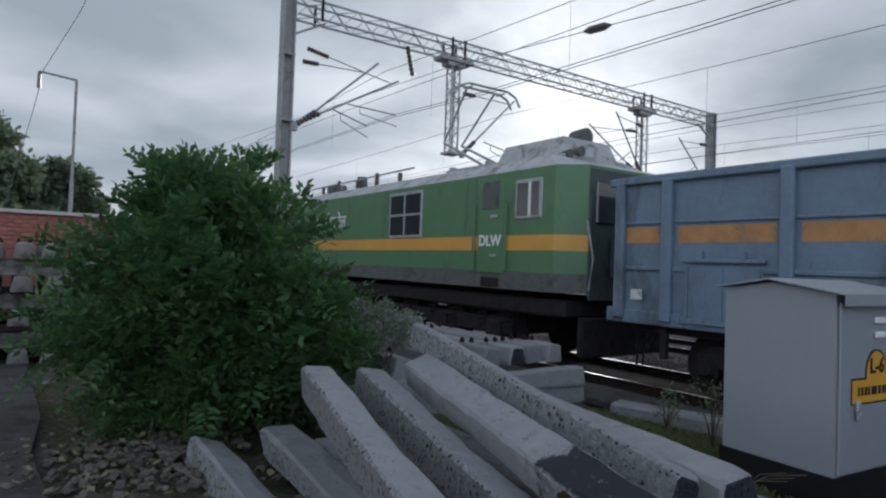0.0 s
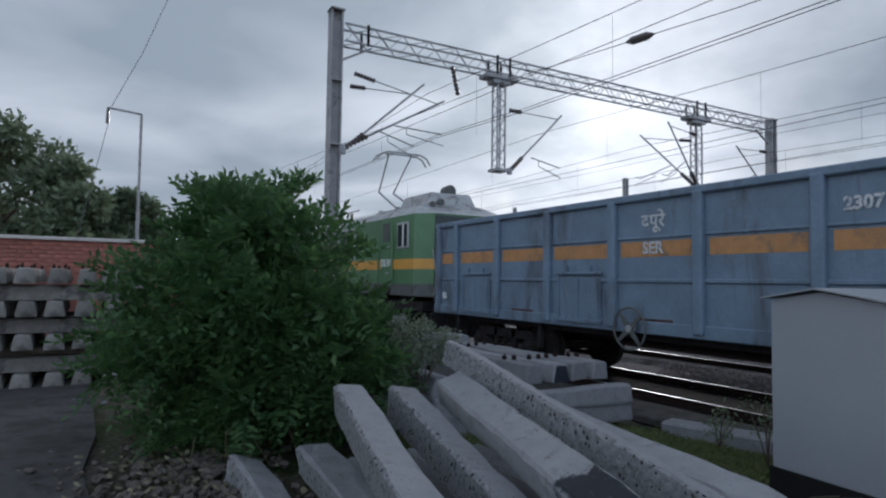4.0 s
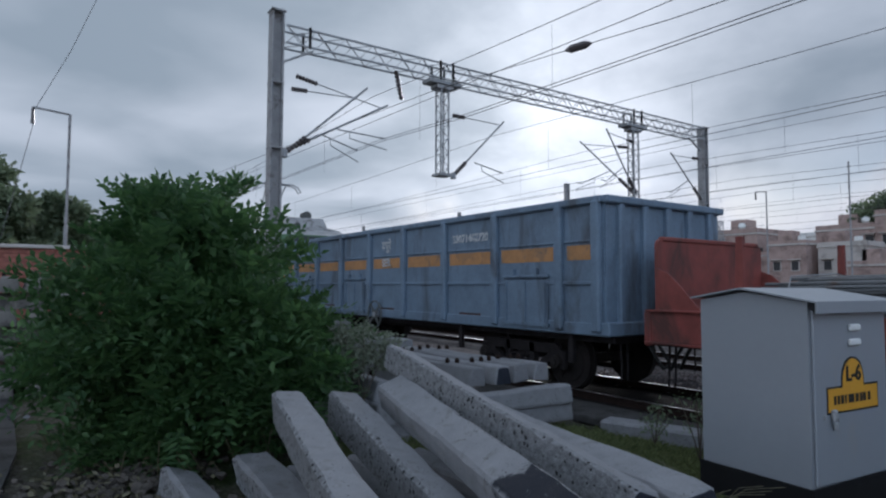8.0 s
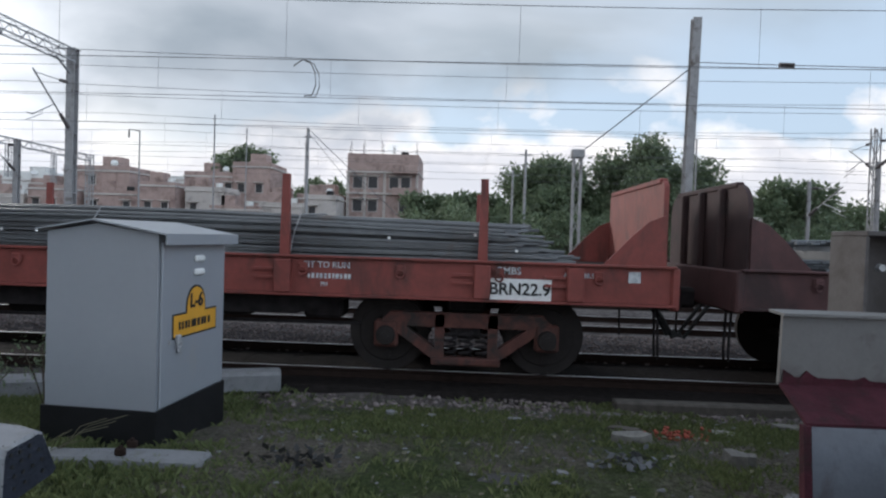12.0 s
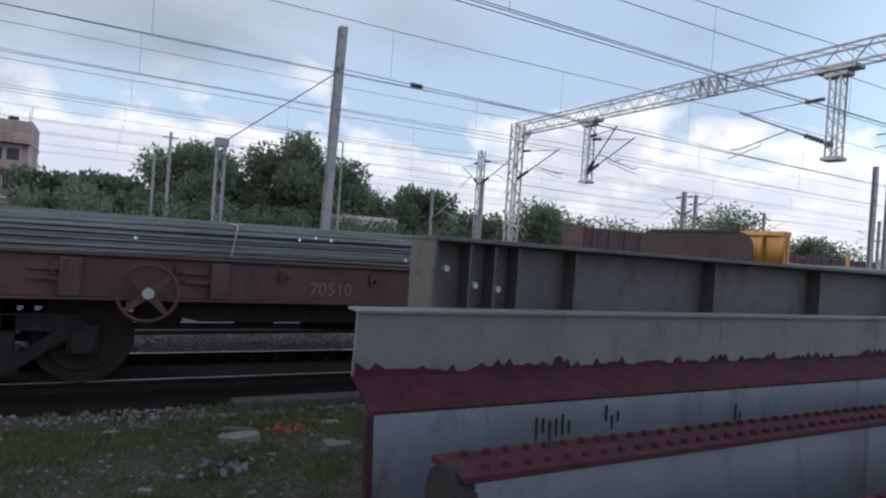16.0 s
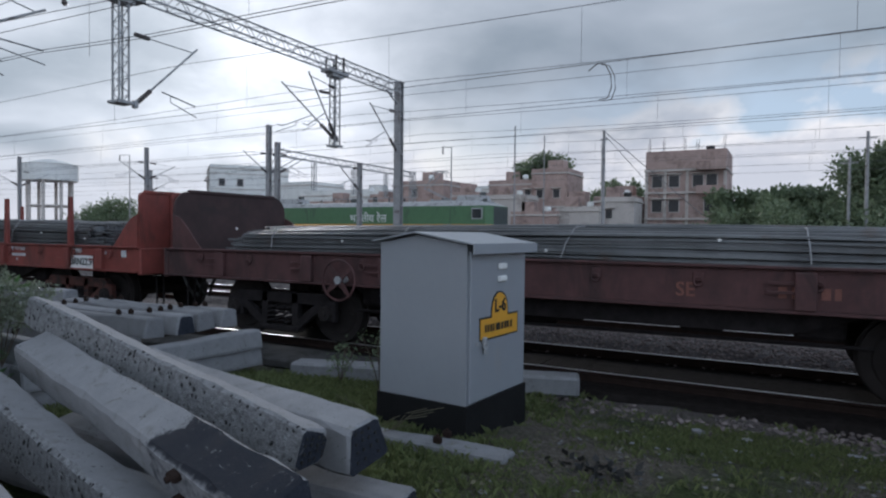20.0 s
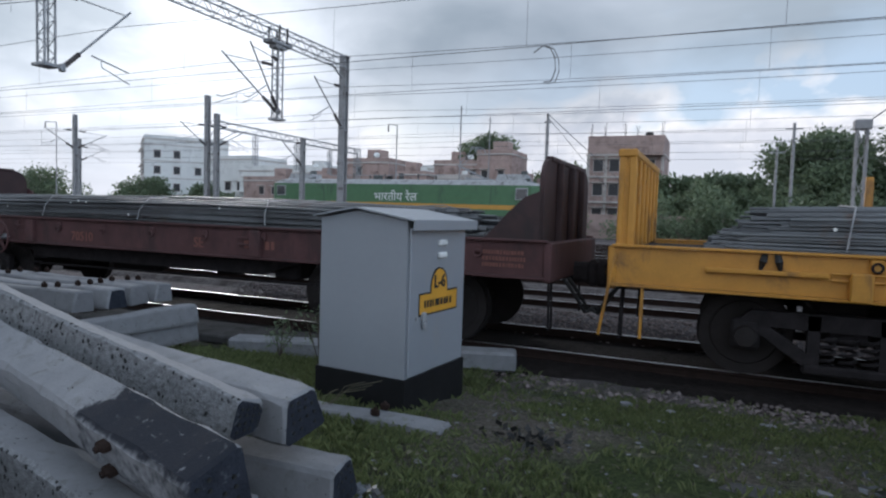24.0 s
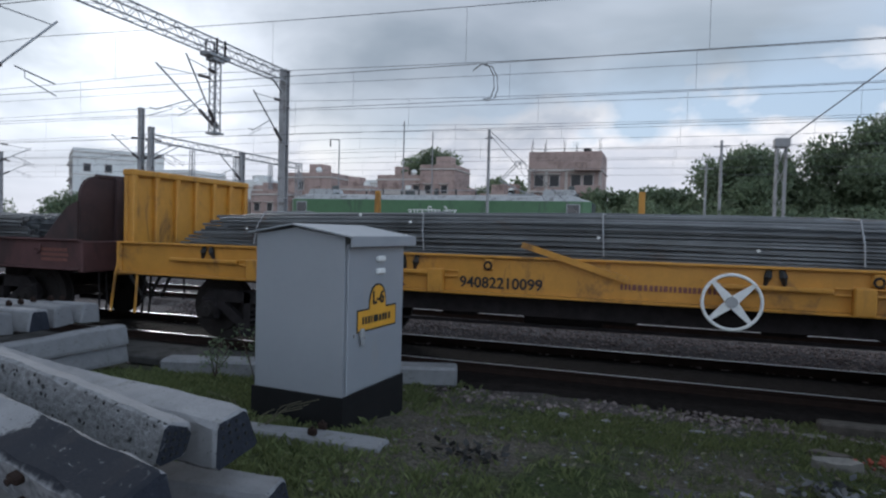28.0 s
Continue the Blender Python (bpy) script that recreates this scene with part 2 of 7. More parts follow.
# base of the ballast bank, darker than the stones strewn over it
HEAPBASE = mat("dark_bank_base", (0.085, 0.074, 0.076), 0.95, var=0.5, scale=30, bump=1.0, bscale=70)
RAIL = mat("rail_rust", (0.03, 0.02, 0.017), 0.9, 0.0, spec=0.1, var=0.3, scale=8)
RAILTOP = mat("rail_polished_head", (0.75, 0.75, 0.77), 0.36, 1.0, var=0.08, scale=20, bump=0.03)
CONCRETE = mat("sleeper_concrete", (0.24, 0.24, 0.252), 0.92, spec=0.25, var=0.14, scale=7, bump=0.35, bscale=110, stain=(0.17, 0.165, 0.16), amount=0.30, sscale=9, random=0.3, pits=0.06, pit_scale=34)
PITTED = mat("pitted_concrete", (0.255, 0.256, 0.266), 0.95, var=0.4, scale=24, bump=1.0, bscale=55, stain=(0.13, 0.13, 0.132), amount=0.42, sscale=22, pits=0.21, pit_scale=24)
RUBBLE = mat("dusty_rubble", (0.1, 0.086, 0.075), 0.95, var=0.45, scale=9, bump=0.6, island=0.6)
OLDCONC = mat("weather_blackened_concrete", (0.21, 0.198, 0.182), 0.95, var=0.3, scale=6, bump=0.5, bscale=60, stain=(0.09, 0.085, 0.082), amount=0.5, sscale=4, random=0.4)
def tarred_mat():
    """Sleeper concrete with a ragged coat of tar over the top of one end."""
    m = CONCRETE.copy()
    m.name = "tar_daubed_concrete"
    nt = m.node_tree
    b = nt.nodes["Principled BSDF"]
    co = nt.nodes.new("ShaderNodeTexCoord").outputs["Object"]
    sep = nt.nodes.new("ShaderNodeSeparateXYZ")
    nt.links.new(co, sep.inputs[0])
    reach = math_node(nt, "MULTIPLY_ADD", noise_node(nt, co, 7, 5, 0.7), 0.5, sep.outputs[0])
    side = math_node(nt, "MULTIPLY_ADD", noise_node(nt, co, 25, 3), 0.05, math_node(nt, "MULTIPLY", sep.outputs[2], -1.0))
    mask = math_node(nt, "MULTIPLY", ramp_node(nt, math_node(nt, "SUBTRACT", reach, 0.35), ((0.52, 0.0), (0.56, 1.0))), ramp_node(nt, math_node(nt, "ADD", side, 0.5), ((0.29, 0.0), (0.31, 1.0))))
    chips = ramp_node(nt, noise_node(nt, co, 18, 6, 0.75, 0.8), ((0.60, 1.0), (0.68, 0.25)))
    mask = math_node(nt, "MULTIPLY", mask, chips)
    old = b.inputs["Base Color"].links[0].from_socket
    nt.links.new(mix_node(nt, mask, old, (0.024, 0.026, 0.034)), b.inputs["Base Color"])
    return m


TARDAUB = tarred_mat()
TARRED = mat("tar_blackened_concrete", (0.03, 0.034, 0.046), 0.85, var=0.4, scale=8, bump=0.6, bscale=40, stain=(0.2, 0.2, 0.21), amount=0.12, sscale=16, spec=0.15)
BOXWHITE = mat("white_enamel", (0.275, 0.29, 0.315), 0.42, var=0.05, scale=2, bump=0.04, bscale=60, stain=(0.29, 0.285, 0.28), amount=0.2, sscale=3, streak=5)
BOXBLACK = mat("black_bitumen_paint", (0.012, 0.012, 0.013), 0.7, var=0.3, spec=0.2)
YELLOW = mat("yellow_paint", (0.51, 0.238, 0.033), 0.5, var=0.16, scale=4, stain=(0.15, 0.075, 0.03), amount=0.32, sscale=2.4, streak=2.5)
SIGNYEL = mat("sign_yellow", (0.66, 0.33, 0.035), 0.5, var=0.1)
BLACK = mat("black_paint", (0.015, 0.015, 0.015), 0.6, var=0.2)
WHITE = mat("white_lettering", (0.75, 0.75, 0.74), 0.6, var=0.12, scale=20)
WORNWHITE = mat("worn_white_lettering", (0.56, 0.57, 0.58), 0.7, var=0.2, scale=25, stain=(0.16, 0.2, 0.26), amount=0.45, sscale=14)
BLUE = mat("weathered_blue_paint", (0.145, 0.2, 0.268), 0.6, var=0.22, scale=2, bump=0.1, stain=(0.08, 0.095, 0.118), amount=0.42, sscale=1.6, streak=3)
ORANGE = mat("faded_orange_band", (0.43, 0.215, 0.085), 0.65, var=0.2, scale=5, stain=(0.2, 0.14, 0.1), amount=0.4, sscale=3)
GREEN = mat("locomotive_green", (0.085, 0.185, 0.09), 0.4, var=0.12, scale=2, bump=0.03, stain=(0.06, 0.105, 0.065), amount=0.3, sscale=1.4, streak=3)
LOCOYEL = mat("locomotive_yellow_band", (0.6, 0.31, 0.06), 0.45, var=0.08)
LOCOSHADE = mat("locomotive_shaded_front", (0.055, 0.07, 0.068), 0.6, var=0.3, stain=(0.03, 0.035, 0.035), amount=0.4, sscale=3)
LOCOGREY = mat("locomotive_grey_skirt", (0.095, 0.102, 0.1), 0.6, var=0.25, stain=(0.05, 0.045, 0.042), amount=0.4, sscale=3)
ROOFGREY = mat("locomotive_grey_roof", (0.40, 0.40, 0.405), 0.7, var=0.2, stain=(0.12, 0.11, 0.1), amount=0.4, sscale=2.5)
REDPAINT = mat("wagon_red_oxide", (0.215, 0.05, 0.04), 0.65, var=0.25, scale=2.5, bump=0.12, stain=(0.085, 0.032, 0.027), amount=0.44, sscale=1.8, streak=2.5)
REDDARK = mat("wagon_dull_oxide", (0.088, 0.038, 0.038), 0.75, var=0.3, scale=2.5, bump=0.15, stain=(0.045, 0.024, 0.024), amount=0.48, sscale=1.8, streak=2.5)
BULKDARK = mat("darker_dull_oxide", (0.05, 0.028, 0.028), 0.8, var=0.35, scale=2.5, bump=0.15, stain=(0.03, 0.022, 0.022), amount=0.4, sscale=1.6)
UNDER = mat("grimy_underframe", (0.03, 0.026, 0.027), 0.9, 0.0, spec=0.15, var=0.4, scale=6, bump=0.3)
BOGIERED = mat("grimy_red_bogie", (0.10, 0.036, 0.028), 0.8, var=0.4, scale=5, stain=(0.03, 0.024, 0.022), amount=0.5, sscale=3)
WHEEL = mat("wheel_steel", (0.034, 0.029, 0.028), 0.8, 0.1, spec=0.2, var=0.3)
ROD = mat("steel_rods", (0.135, 0.142, 0.15), 0.45, 0.6, island=0.6, var=0.35, scale=1.2, bump=0.1, stain=(0.12, 0.075, 0.05), amount=0.25, sscale=0.8)
STRAP = mat("galvanised_strap", (0.3, 0.3, 0.31), 0.5, 0.6, var=0.2)
GALV = mat("galvanised_steel", (0.36, 0.365, 0.375), 0.6, 0.3, var=0.18, scale=4, stain=(0.16, 0.145, 0.13), amount=0.3, sscale=3)
MASTGREY = mat("weathered_mast", (0.33, 0.325, 0.33), 0.75, 0.1, var=0.2, scale=3, stain=(0.12, 0.1, 0.09), amount=0.35, sscale=2)
WIRE = mat("copper_wire", (0.15, 0.15, 0.158), 0.6, 0.4, var=0.1, bump=0)
INSUL = mat("brown_porcelain", (0.09, 0.076, 0.075), 0.3, var=0.2)
GIRDER = mat("primed_girder_blue", (0.12, 0.13, 0.152), 0.6, 0.05, var=0.2, scale=2.2, bump=0.15, stain=(0.07, 0.062, 0.066), amount=0.36, sscale=3.2, streak=2.5)
GIRDERGREY = mat("primed_girder_grey", (0.135, 0.132, 0.13), 0.65, 0.05, var=0.18, scale=2.2, bump=0.15, stain=(0.085, 0.075, 0.073), amount=0.36, sscale=3.5, streak=2.5)
GIRDERDARK = mat("weathered_girder_grey", (0.088, 0.08, 0.079), 0.7, 0.05, var=0.2, scale=2, bump=0.15, stain=(0.05, 0.04, 0.038), amount=0.45, sscale=2)
RUSTRED = mat("red_lead_primer", (0.06, 0.017, 0.025), 0.9, spec=0.2, var=0.35, scale=9, bump=0.5, bscale=60, stain=(0.032, 0.016, 0.018), amount=0.45, sscale=7)
BRICK = mat("brick_masonry", (0.40, 0.295, 0.265), 0.9, var=0.2, scale=1.2, bump=0.4, bscale=6, stain=(0.21, 0.15, 0.135), amount=0.45, sscale=0.5)
BRICKNEAR = mat("old_brick_wall", (0.33, 0.13, 0.1), 0.9, var=0.3, scale=3, bump=0.5, bscale=12, random=0.3)
STAINWHITE = mat("faded_ochre_lettering", (0.2, 0.08, 0.06), 0.7, var=0.25, scale=25)
PLASTER = mat("stained_plaster", (0.5, 0.46, 0.43), 0.9, var=0.15, scale=0.5, stain=(0.3, 0.27, 0.25), amount=0.4, sscale=0.4)
WHITEWALL = mat("whitewashed_wall", (0.72, 0.72, 0.70), 0.85, var=0.1, scale=0.5, stain=(0.45, 0.44, 0.42), amount=0.3, sscale=0.4)
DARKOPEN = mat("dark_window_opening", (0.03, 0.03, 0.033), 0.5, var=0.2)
BARK = mat("bark", (0.09, 0.07, 0.055), 0.95, var=0.4, scale=8, bump=0.6)
LEAF = leaf_mat("bush_leaves", (0.022, 0.066, 0.026), (0.112, 0.21, 0.072), 0.45)
DUSTY = leaf_mat("dusty_leaves", (0.12, 0.145, 0.10), (0.27, 0.30, 0.22), 0.3)
TREELEAF = leaf_mat("tree_leaves", (0.098, 0.142, 0.084), (0.205, 0.25, 0.145), 0.4)
GRASS = leaf_mat("grass_blades", (0.06, 0.084, 0.03), (0.235, 0.265, 0.115), 0.35)
DRY = leaf_mat("dry_stalks", (0.09, 0.085, 0.05), (0.2, 0.18, 0.11), 0.15)
PLASTIC = mat("pale_litter", (0.115, 0.12, 0.132), 0.55, var=0.4, scale=12, island=0.7)
BRICKRED = mat("crushed_red_brick", (0.30, 0.07, 0.045), 0.9, var=0.3)
GLASS = glass_mat("cab_glass", (0.03, 0.035, 0.04))


# ---- mesh builder ----
class M:
    """Collects the faces of one mesh."""

    def __init__(self):
        self.v, self.f, self.k = [], [], []

    def add(self, verts, faces, k=0):
        o = len(self.v)
        self.v.extend(tuple(p) for p in verts)
        self.f.extend(tuple(i + o for i in face) for face in faces)
        self.k.extend([k] * len(faces))
        return self

    def hexa(self, p, k=0):
        return self.add(p, ((0, 3, 2, 1), (4, 5, 6, 7), (0, 1, 5, 4), (1, 2, 6, 5), (2, 3, 7, 6), (3, 0, 4, 7)), k)

    def box(self, c, s, turn=None, ch=0.0, k=0):
        x, y, z = (a / 2 for a in s)
        if ch:
            ch = min(ch, x * 0.9, y * 0.9, z * 0.9)
            pts, faces = [], []
            idx = {}
            for sx in (-1, 1):
                for sy in (-1, 1):
                    for sz in (-1, 1):
                        for a in range(3):
                            q = [sx * (x - ch), sy * (y - ch), sz * (z - ch)]
                            q[a] = (sx, sy, sz)[a] * (x, y, z)[a]
                            idx[sx, sy, sz, a] = len(pts)
                            pts.append(q)
            s1 = (-1, 1)
            for a in range(3):
                b, c2 = (a + 1) % 3, (a + 2) % 3
                for d in s1:
                    quad = []
                    for e, g in ((-1, -1), (1, -1), (1, 1), (-1, 1)):
                        key = [0, 0, 0]
                        key[a], key[b], key[c2] = d, e, g
                        quad.append(idx[(*key, a)])
                    faces.append(quad if d > 0 else quad[::-1])
                for e in s1:
                    for g in s1:
                        key0, key1 = [0, 0, 0], [0, 0, 0]
                        key0[a], key0[b], key0[c2] = -1, e, g
                        key1[a], key1[b], key1[c2] = 1, e, g
                        quad = [idx[(*key0, b)], idx[(*key1, b)], idx[(*key1, c2)], idx[(*key0, c2)]]
                        faces.append(quad if e * g < 0 else quad[::-1])
            for key in {k2[:3] for k2 in idx}:
                tri = [idx[(*key, 0)], idx[(*key, 1)], idx[(*key, 2)]]
                faces.append(tri if key[0] * key[1] * key[2] > 0 else tri[::-1])
        else:
            pts = [(-x, -y, -z), (x, -y, -z), (x, y, -z), (-x, y, -z), (-x, -y, z), (x, -y, z), (x, y, z), (-x, y, z)]
            faces = ((0, 3, 2, 1), (4, 5, 6, 7), (0, 1, 5, 4), (1, 2, 6, 5), (2, 3, 7, 6), (3, 0, 4, 7))
        t = Matrix.Translation(c) @ (turn.to_4x4() if turn is not None else Matrix())
        return self.add([t @ Vector(p) for p in pts], faces, k)

    def beam(self, p0, p1, w, h=None, k=0):
        """A square bar from p0 to p1."""
        p0, p1 = Vector(p0), Vector(p1)
        d = p1 - p0
        turn = d.to_track_quat("X", "Z").to_matrix()
        return self.box((p0 + p1) / 2, (d.length, w, h or w), turn, 0, k)

    def cyl(self, p0, p1, r0, r1=None, n=10, caps=True, k=0):
        p0, p1 = Vector(p0), Vector(p1)
        r1 = r0 if r1 is None else r1
        q = (p1 - p0).to_track_quat("Z", "Y").to_matrix()
        ring = [Vector((math.cos(2 * math.pi * i / n), math.sin(2 * math.pi * i / n), 0)) for i in range(n)]
        pts = [p0 + q @ (v * r0) for v in ring] + [p1 + q @ (v * r1) for v in ring]
        faces = [(i, (i + 1) % n, n + (i + 1) % n, n + i) for i in range(n)]
        if caps:
            faces += [tuple(range(n))[::-1], tuple(range(n, 2 * n))]
        return self.add(pts, faces, k)

    def tube(self, path, r, n=6, k=0, radii=None):
        path = [Vector(p) for p in path]
        pts, faces = [], []
        for i, p in enumerate(path):
            d = path[min(i + 1, len(path) - 1)] - path[max(i - 1, 0)]
            q = d.to_track_quat("Z", "Y").to_matrix()
            rr = radii[i] if radii else r
            pts += [p + q @ Vector((math.cos(2 * math.pi * j / n) * rr, math.sin(2 * math.pi * j / n) * rr, 0)) for j in range(n)]
        for i in range(len(path) - 1):
            faces += [(i * n + j, i * n + (j + 1) % n, (i + 1) * n + (j + 1) % n, (i + 1) * n + j) for j in range(n)]
        faces += [tuple(range(n))[::-1], tuple(range(len(pts) - n, len(pts)))]
        return self.add(pts, faces, k)

    def prism(self, poly, a, b, axis="x", k=0):
        """A polygon pushed from a to b along an axis; its points are (y, z), (x, z) or (x, y)."""
        put = {"x": lambda u, w, t: (t, u, w), "y": lambda u, w, t: (u, t, w), "z": lambda u, w, t: (u, w, t)}[axis]
        n = len(poly)
        pts = [put(u, w, a) for u, w in poly] + [put(u, w, b) for u, w in poly]
        faces = [(i, (i + 1) % n, n + (i + 1) % n, n + i) for i in range(n)] + [tuple(range(n))[::-1], tuple(range(n, 2 * n))]
        return self.add(pts, faces, k)

    def ring(self, c, r, w, axis="y", n=28, m=6, k=0):
        """A torus round c."""
        pts, faces = [], []
        for i in range(n):
            a = 2 * math.pi * i / n
            for j in range(m):
                b = 2 * math.pi * j / m
                u, s = (r + w * math.cos(b)), w * math.sin(b)
                p = {"y": (u * math.cos(a), s, u * math.sin(a)), "x": (s, u * math.cos(a), u * math.sin(a)), "z": (u * math.cos(a), u * math.sin(a), s)}[axis]
                pts.append(Vector(c) + Vector(p))
                faces.append((i * m + j, ((i + 1) % n) * m + j, ((i + 1) % n) * m + (j + 1) % m, i * m + (j + 1) % m))
        return self.add(pts, faces, k)

    def rock(self, c, s, rng, k=0):
        pts = []
        for p in ((1, 0, 0), (-1, 0, 0), (0, 1, 0), (0, -1, 0), (0, 0, 1), (0, 0, -1), (.6, .6, .6), (-.6, .6, .5), (-.6, -.6, .6), (.6, -.6, .5)):
            j = rng.uniform(0.7, 1.15)
            pts.append((c[0] + p[0] * s[0] * j, c[1] + p[1] * s[1] * j, c[2] + p[2] * s[2] * j))
        return self.add(pts, ((4, 6, 7), (4, 7, 8), (4, 8, 9), (4, 9, 6), (6, 0, 2), (6, 2, 7), (7, 2, 1), (7, 1, 8), (8, 1, 3), (8, 3, 9), (9, 3, 0), (9, 0, 6), (5, 2, 0), (5, 1, 2), (5, 3, 1), (5, 0, 3)), k)

    def mesh(self, name, mats, smooth=False):
        me = bpy.data.meshes.new(name)
        me.from_pydata(self.v, [], self.f)
        for m in mats if isinstance(mats, (list, tuple)) else [mats]:
            me.materials.append(m)
        if any(self.k):
            me.polygons.foreach_set("material_index", self.k)
        if smooth:
            me.polygons.foreach_set("use_smooth", [True] * len(me.polygons))
        me.update()
        return me


def thing(name, label, category, group="", at=None, kind=""):
    """An Empty at a thing's base, which parents its parts."""
    ob = tagged(new(name), label, category, group, kind)
    ob.empty_display_size = 0.2
    ob.matrix_basis = at if at is not None else Matrix()
    return ob


def part(name, m, material, parent, label="", smooth=False, at=None):
    ob = new(name, m.mesh(name, material, smooth) if isinstance(m, M) else m)
    ob.parent = parent
    if at is not None:
        ob.matrix_basis = at
    if label:
        ob["label"] = label
    return ob


def solid(name, m, material, label, category, group="", kind="", at=None, smooth=False):
    """A thing that is one mesh."""
    ob = tagged(new(name, m.mesh(name, material, smooth) if isinstance(m, M) else m), label, category, group, kind)
    if at is not None:
        ob.matrix_basis = at
    return ob


def lettering(text, size, material, name="lettering", depth=0.004, bold=0.0):
    """The mesh of a line of writing, centred, in the xz plane, to be read from -y."""
    cu = bpy.data.curves.new(name, "FONT")
    cu.body, cu.size, cu.extrude, cu.align_x, cu.align_y, cu.offset = text, size, depth / 2, "CENTER", "CENTER", bold
    cu.resolution_u = 3
    ob = bpy.data.objects.new(name, cu)
    scene.collection.objects.link(ob)
    me = bpy.data.meshes.new_from_object(ob.evaluated_get(bpy.context.evaluated_depsgraph_get()))
    bpy.data.objects.remove(ob)
    me.transform(pose(0, 0, 0, 90))
    me.materials.clear()
    me.materials.append(material)
    return me


RZ = 0.10          # rail top
TRACKS = (8.238, 13.1, 17.6, 22.4, 28.5, 33.2, 37.6, 42.0)


def ground_z(x, y):
    a = min(1, max(0, (y - 3.2) / 3.2))
    a = a * a * (3 - 2 * a)
    return 0.31 - 0.40 * a


# ---- ground, tracks ----
def build_ground():
    xs = np.concatenate((np.linspace(-1800, -60, 14), np.linspace(-50, -15, 15), np.arange(-14, 8.01, 0.2), np.linspace(10, 50, 15), np.linspace(70, 1800, 14)))
    ys = np.concatenate((np.linspace(-900, -30, 10), np.linspace(-20, -4, 9), np.arange(-3.6, 7.61, 0.2), np.linspace(8, 50, 12), np.linspace(70, 2200, 14)))
    gx, gy = np.meshgrid(xs, ys)
    a = np.clip((gy - 3.2) / 3.2, 0, 1)
    z = 0.31 - 0.40 * a * a * (3 - 2 * a)
    bump = np.array([[noise.noise((x * 0.9, y * 0.9, 0.3)) * 0.045 + noise.noise((x * 3.1, y * 3.1, 4)) * 0.02 for x in xs] for y in ys])
    z = z + bump * ((gy < 7.4) & (gx > -60) & (gx < 60))
    z = np.where(gy > 7.5, -0.14, z)
    n = len(xs)
    verts = np.stack((gx, gy, z), -1).reshape(-1, 3)
    faces = [(j * n + i, j * n + i + 1, (j + 1) * n + i + 1, (j + 1) * n + i) for j in range(len(ys) - 1) for i in range(n - 1)]
    m = M()
    m.v, m.f, m.k = [tuple(v) for v in verts.tolist()], faces, [0] * len(faces)
    solid("ground", m, GROUND, "trampled yard ground of dirt and patchy grass", "ground", kind="structure", smooth=True)


def build_road():
    rng = random.Random(5)
    m = M()
    left, right = [], []
    for i in range(30):
        x = -40 + i * 1.25
        right.append((x, -0.75 - 0.12 * rng.random(), 0.345))
        left.append((x, -5.2, 0.345))
    m.add(left + right + [(p[0], p[1], 0.2) for p in right], [(i, i + 1, 31 + i, 30 + i) for i in range(29)] + [(30 + i, 31 + i, 61 + i, 60 + i) for i in range(29)])
    solid("road", m, ROAD, "worn grey concrete service road with broken edge", "road", kind="structure")


def build_track(yc, number, x0=-130, x1=150):
    t = thing(f"track_{number}", "broad-gauge railway track on ballast", "track", "tracks of the yard", kind="structure")
    bed = M().prism([(yc - 1.7, -0.16), (yc - 1.38, -0.03), (yc + 1.45, -0.03), (yc + 2.0, -0.16)], x0, x1)
    part("ballast_bed", bed, OILED if number == 1 else BALLAST, t)
    for side in (-1, 1):
        y = yc + side * 0.838
        prof = [(-.07, -.155), (.07, -.155), (.07, -.14), (.012, -.12), (.012, -.045), (.036, -.03), (.036, -.006), (.03, -.002), (-.03, -.002), (-.036, -.006), (-.036, -.03), (-.012, -.045), (-.012, -.12), (-.07, -.14)]
        r = part("rail", M().prism([(y + u, RZ + w) for u, w in prof], x0, x1), RAIL, t)
        part("rail_head", M().box(((x0 + x1) / 2, y, RZ), (x1 - x0, 0.024, 0.006)), RAILTOP, r, "polished running surface")
    if number <= 2:
        me = M().prism([(-.125, 0), (.125, 0), (.09, .2), (-.09, .2)], -1.375, 1.375, "y").mesh("track_sleeper", OILED if number == 1 else BALLAST)
        for i in range(34 if number == 1 else 30):
            part("sleeper", me, None, t, at=pose(-12 + i * 0.65, yc, -0.215 - .01))
    return t


build_ground()
build_road()
for number, yc in enumerate(TRACKS, 1):
    build_track(yc, number)


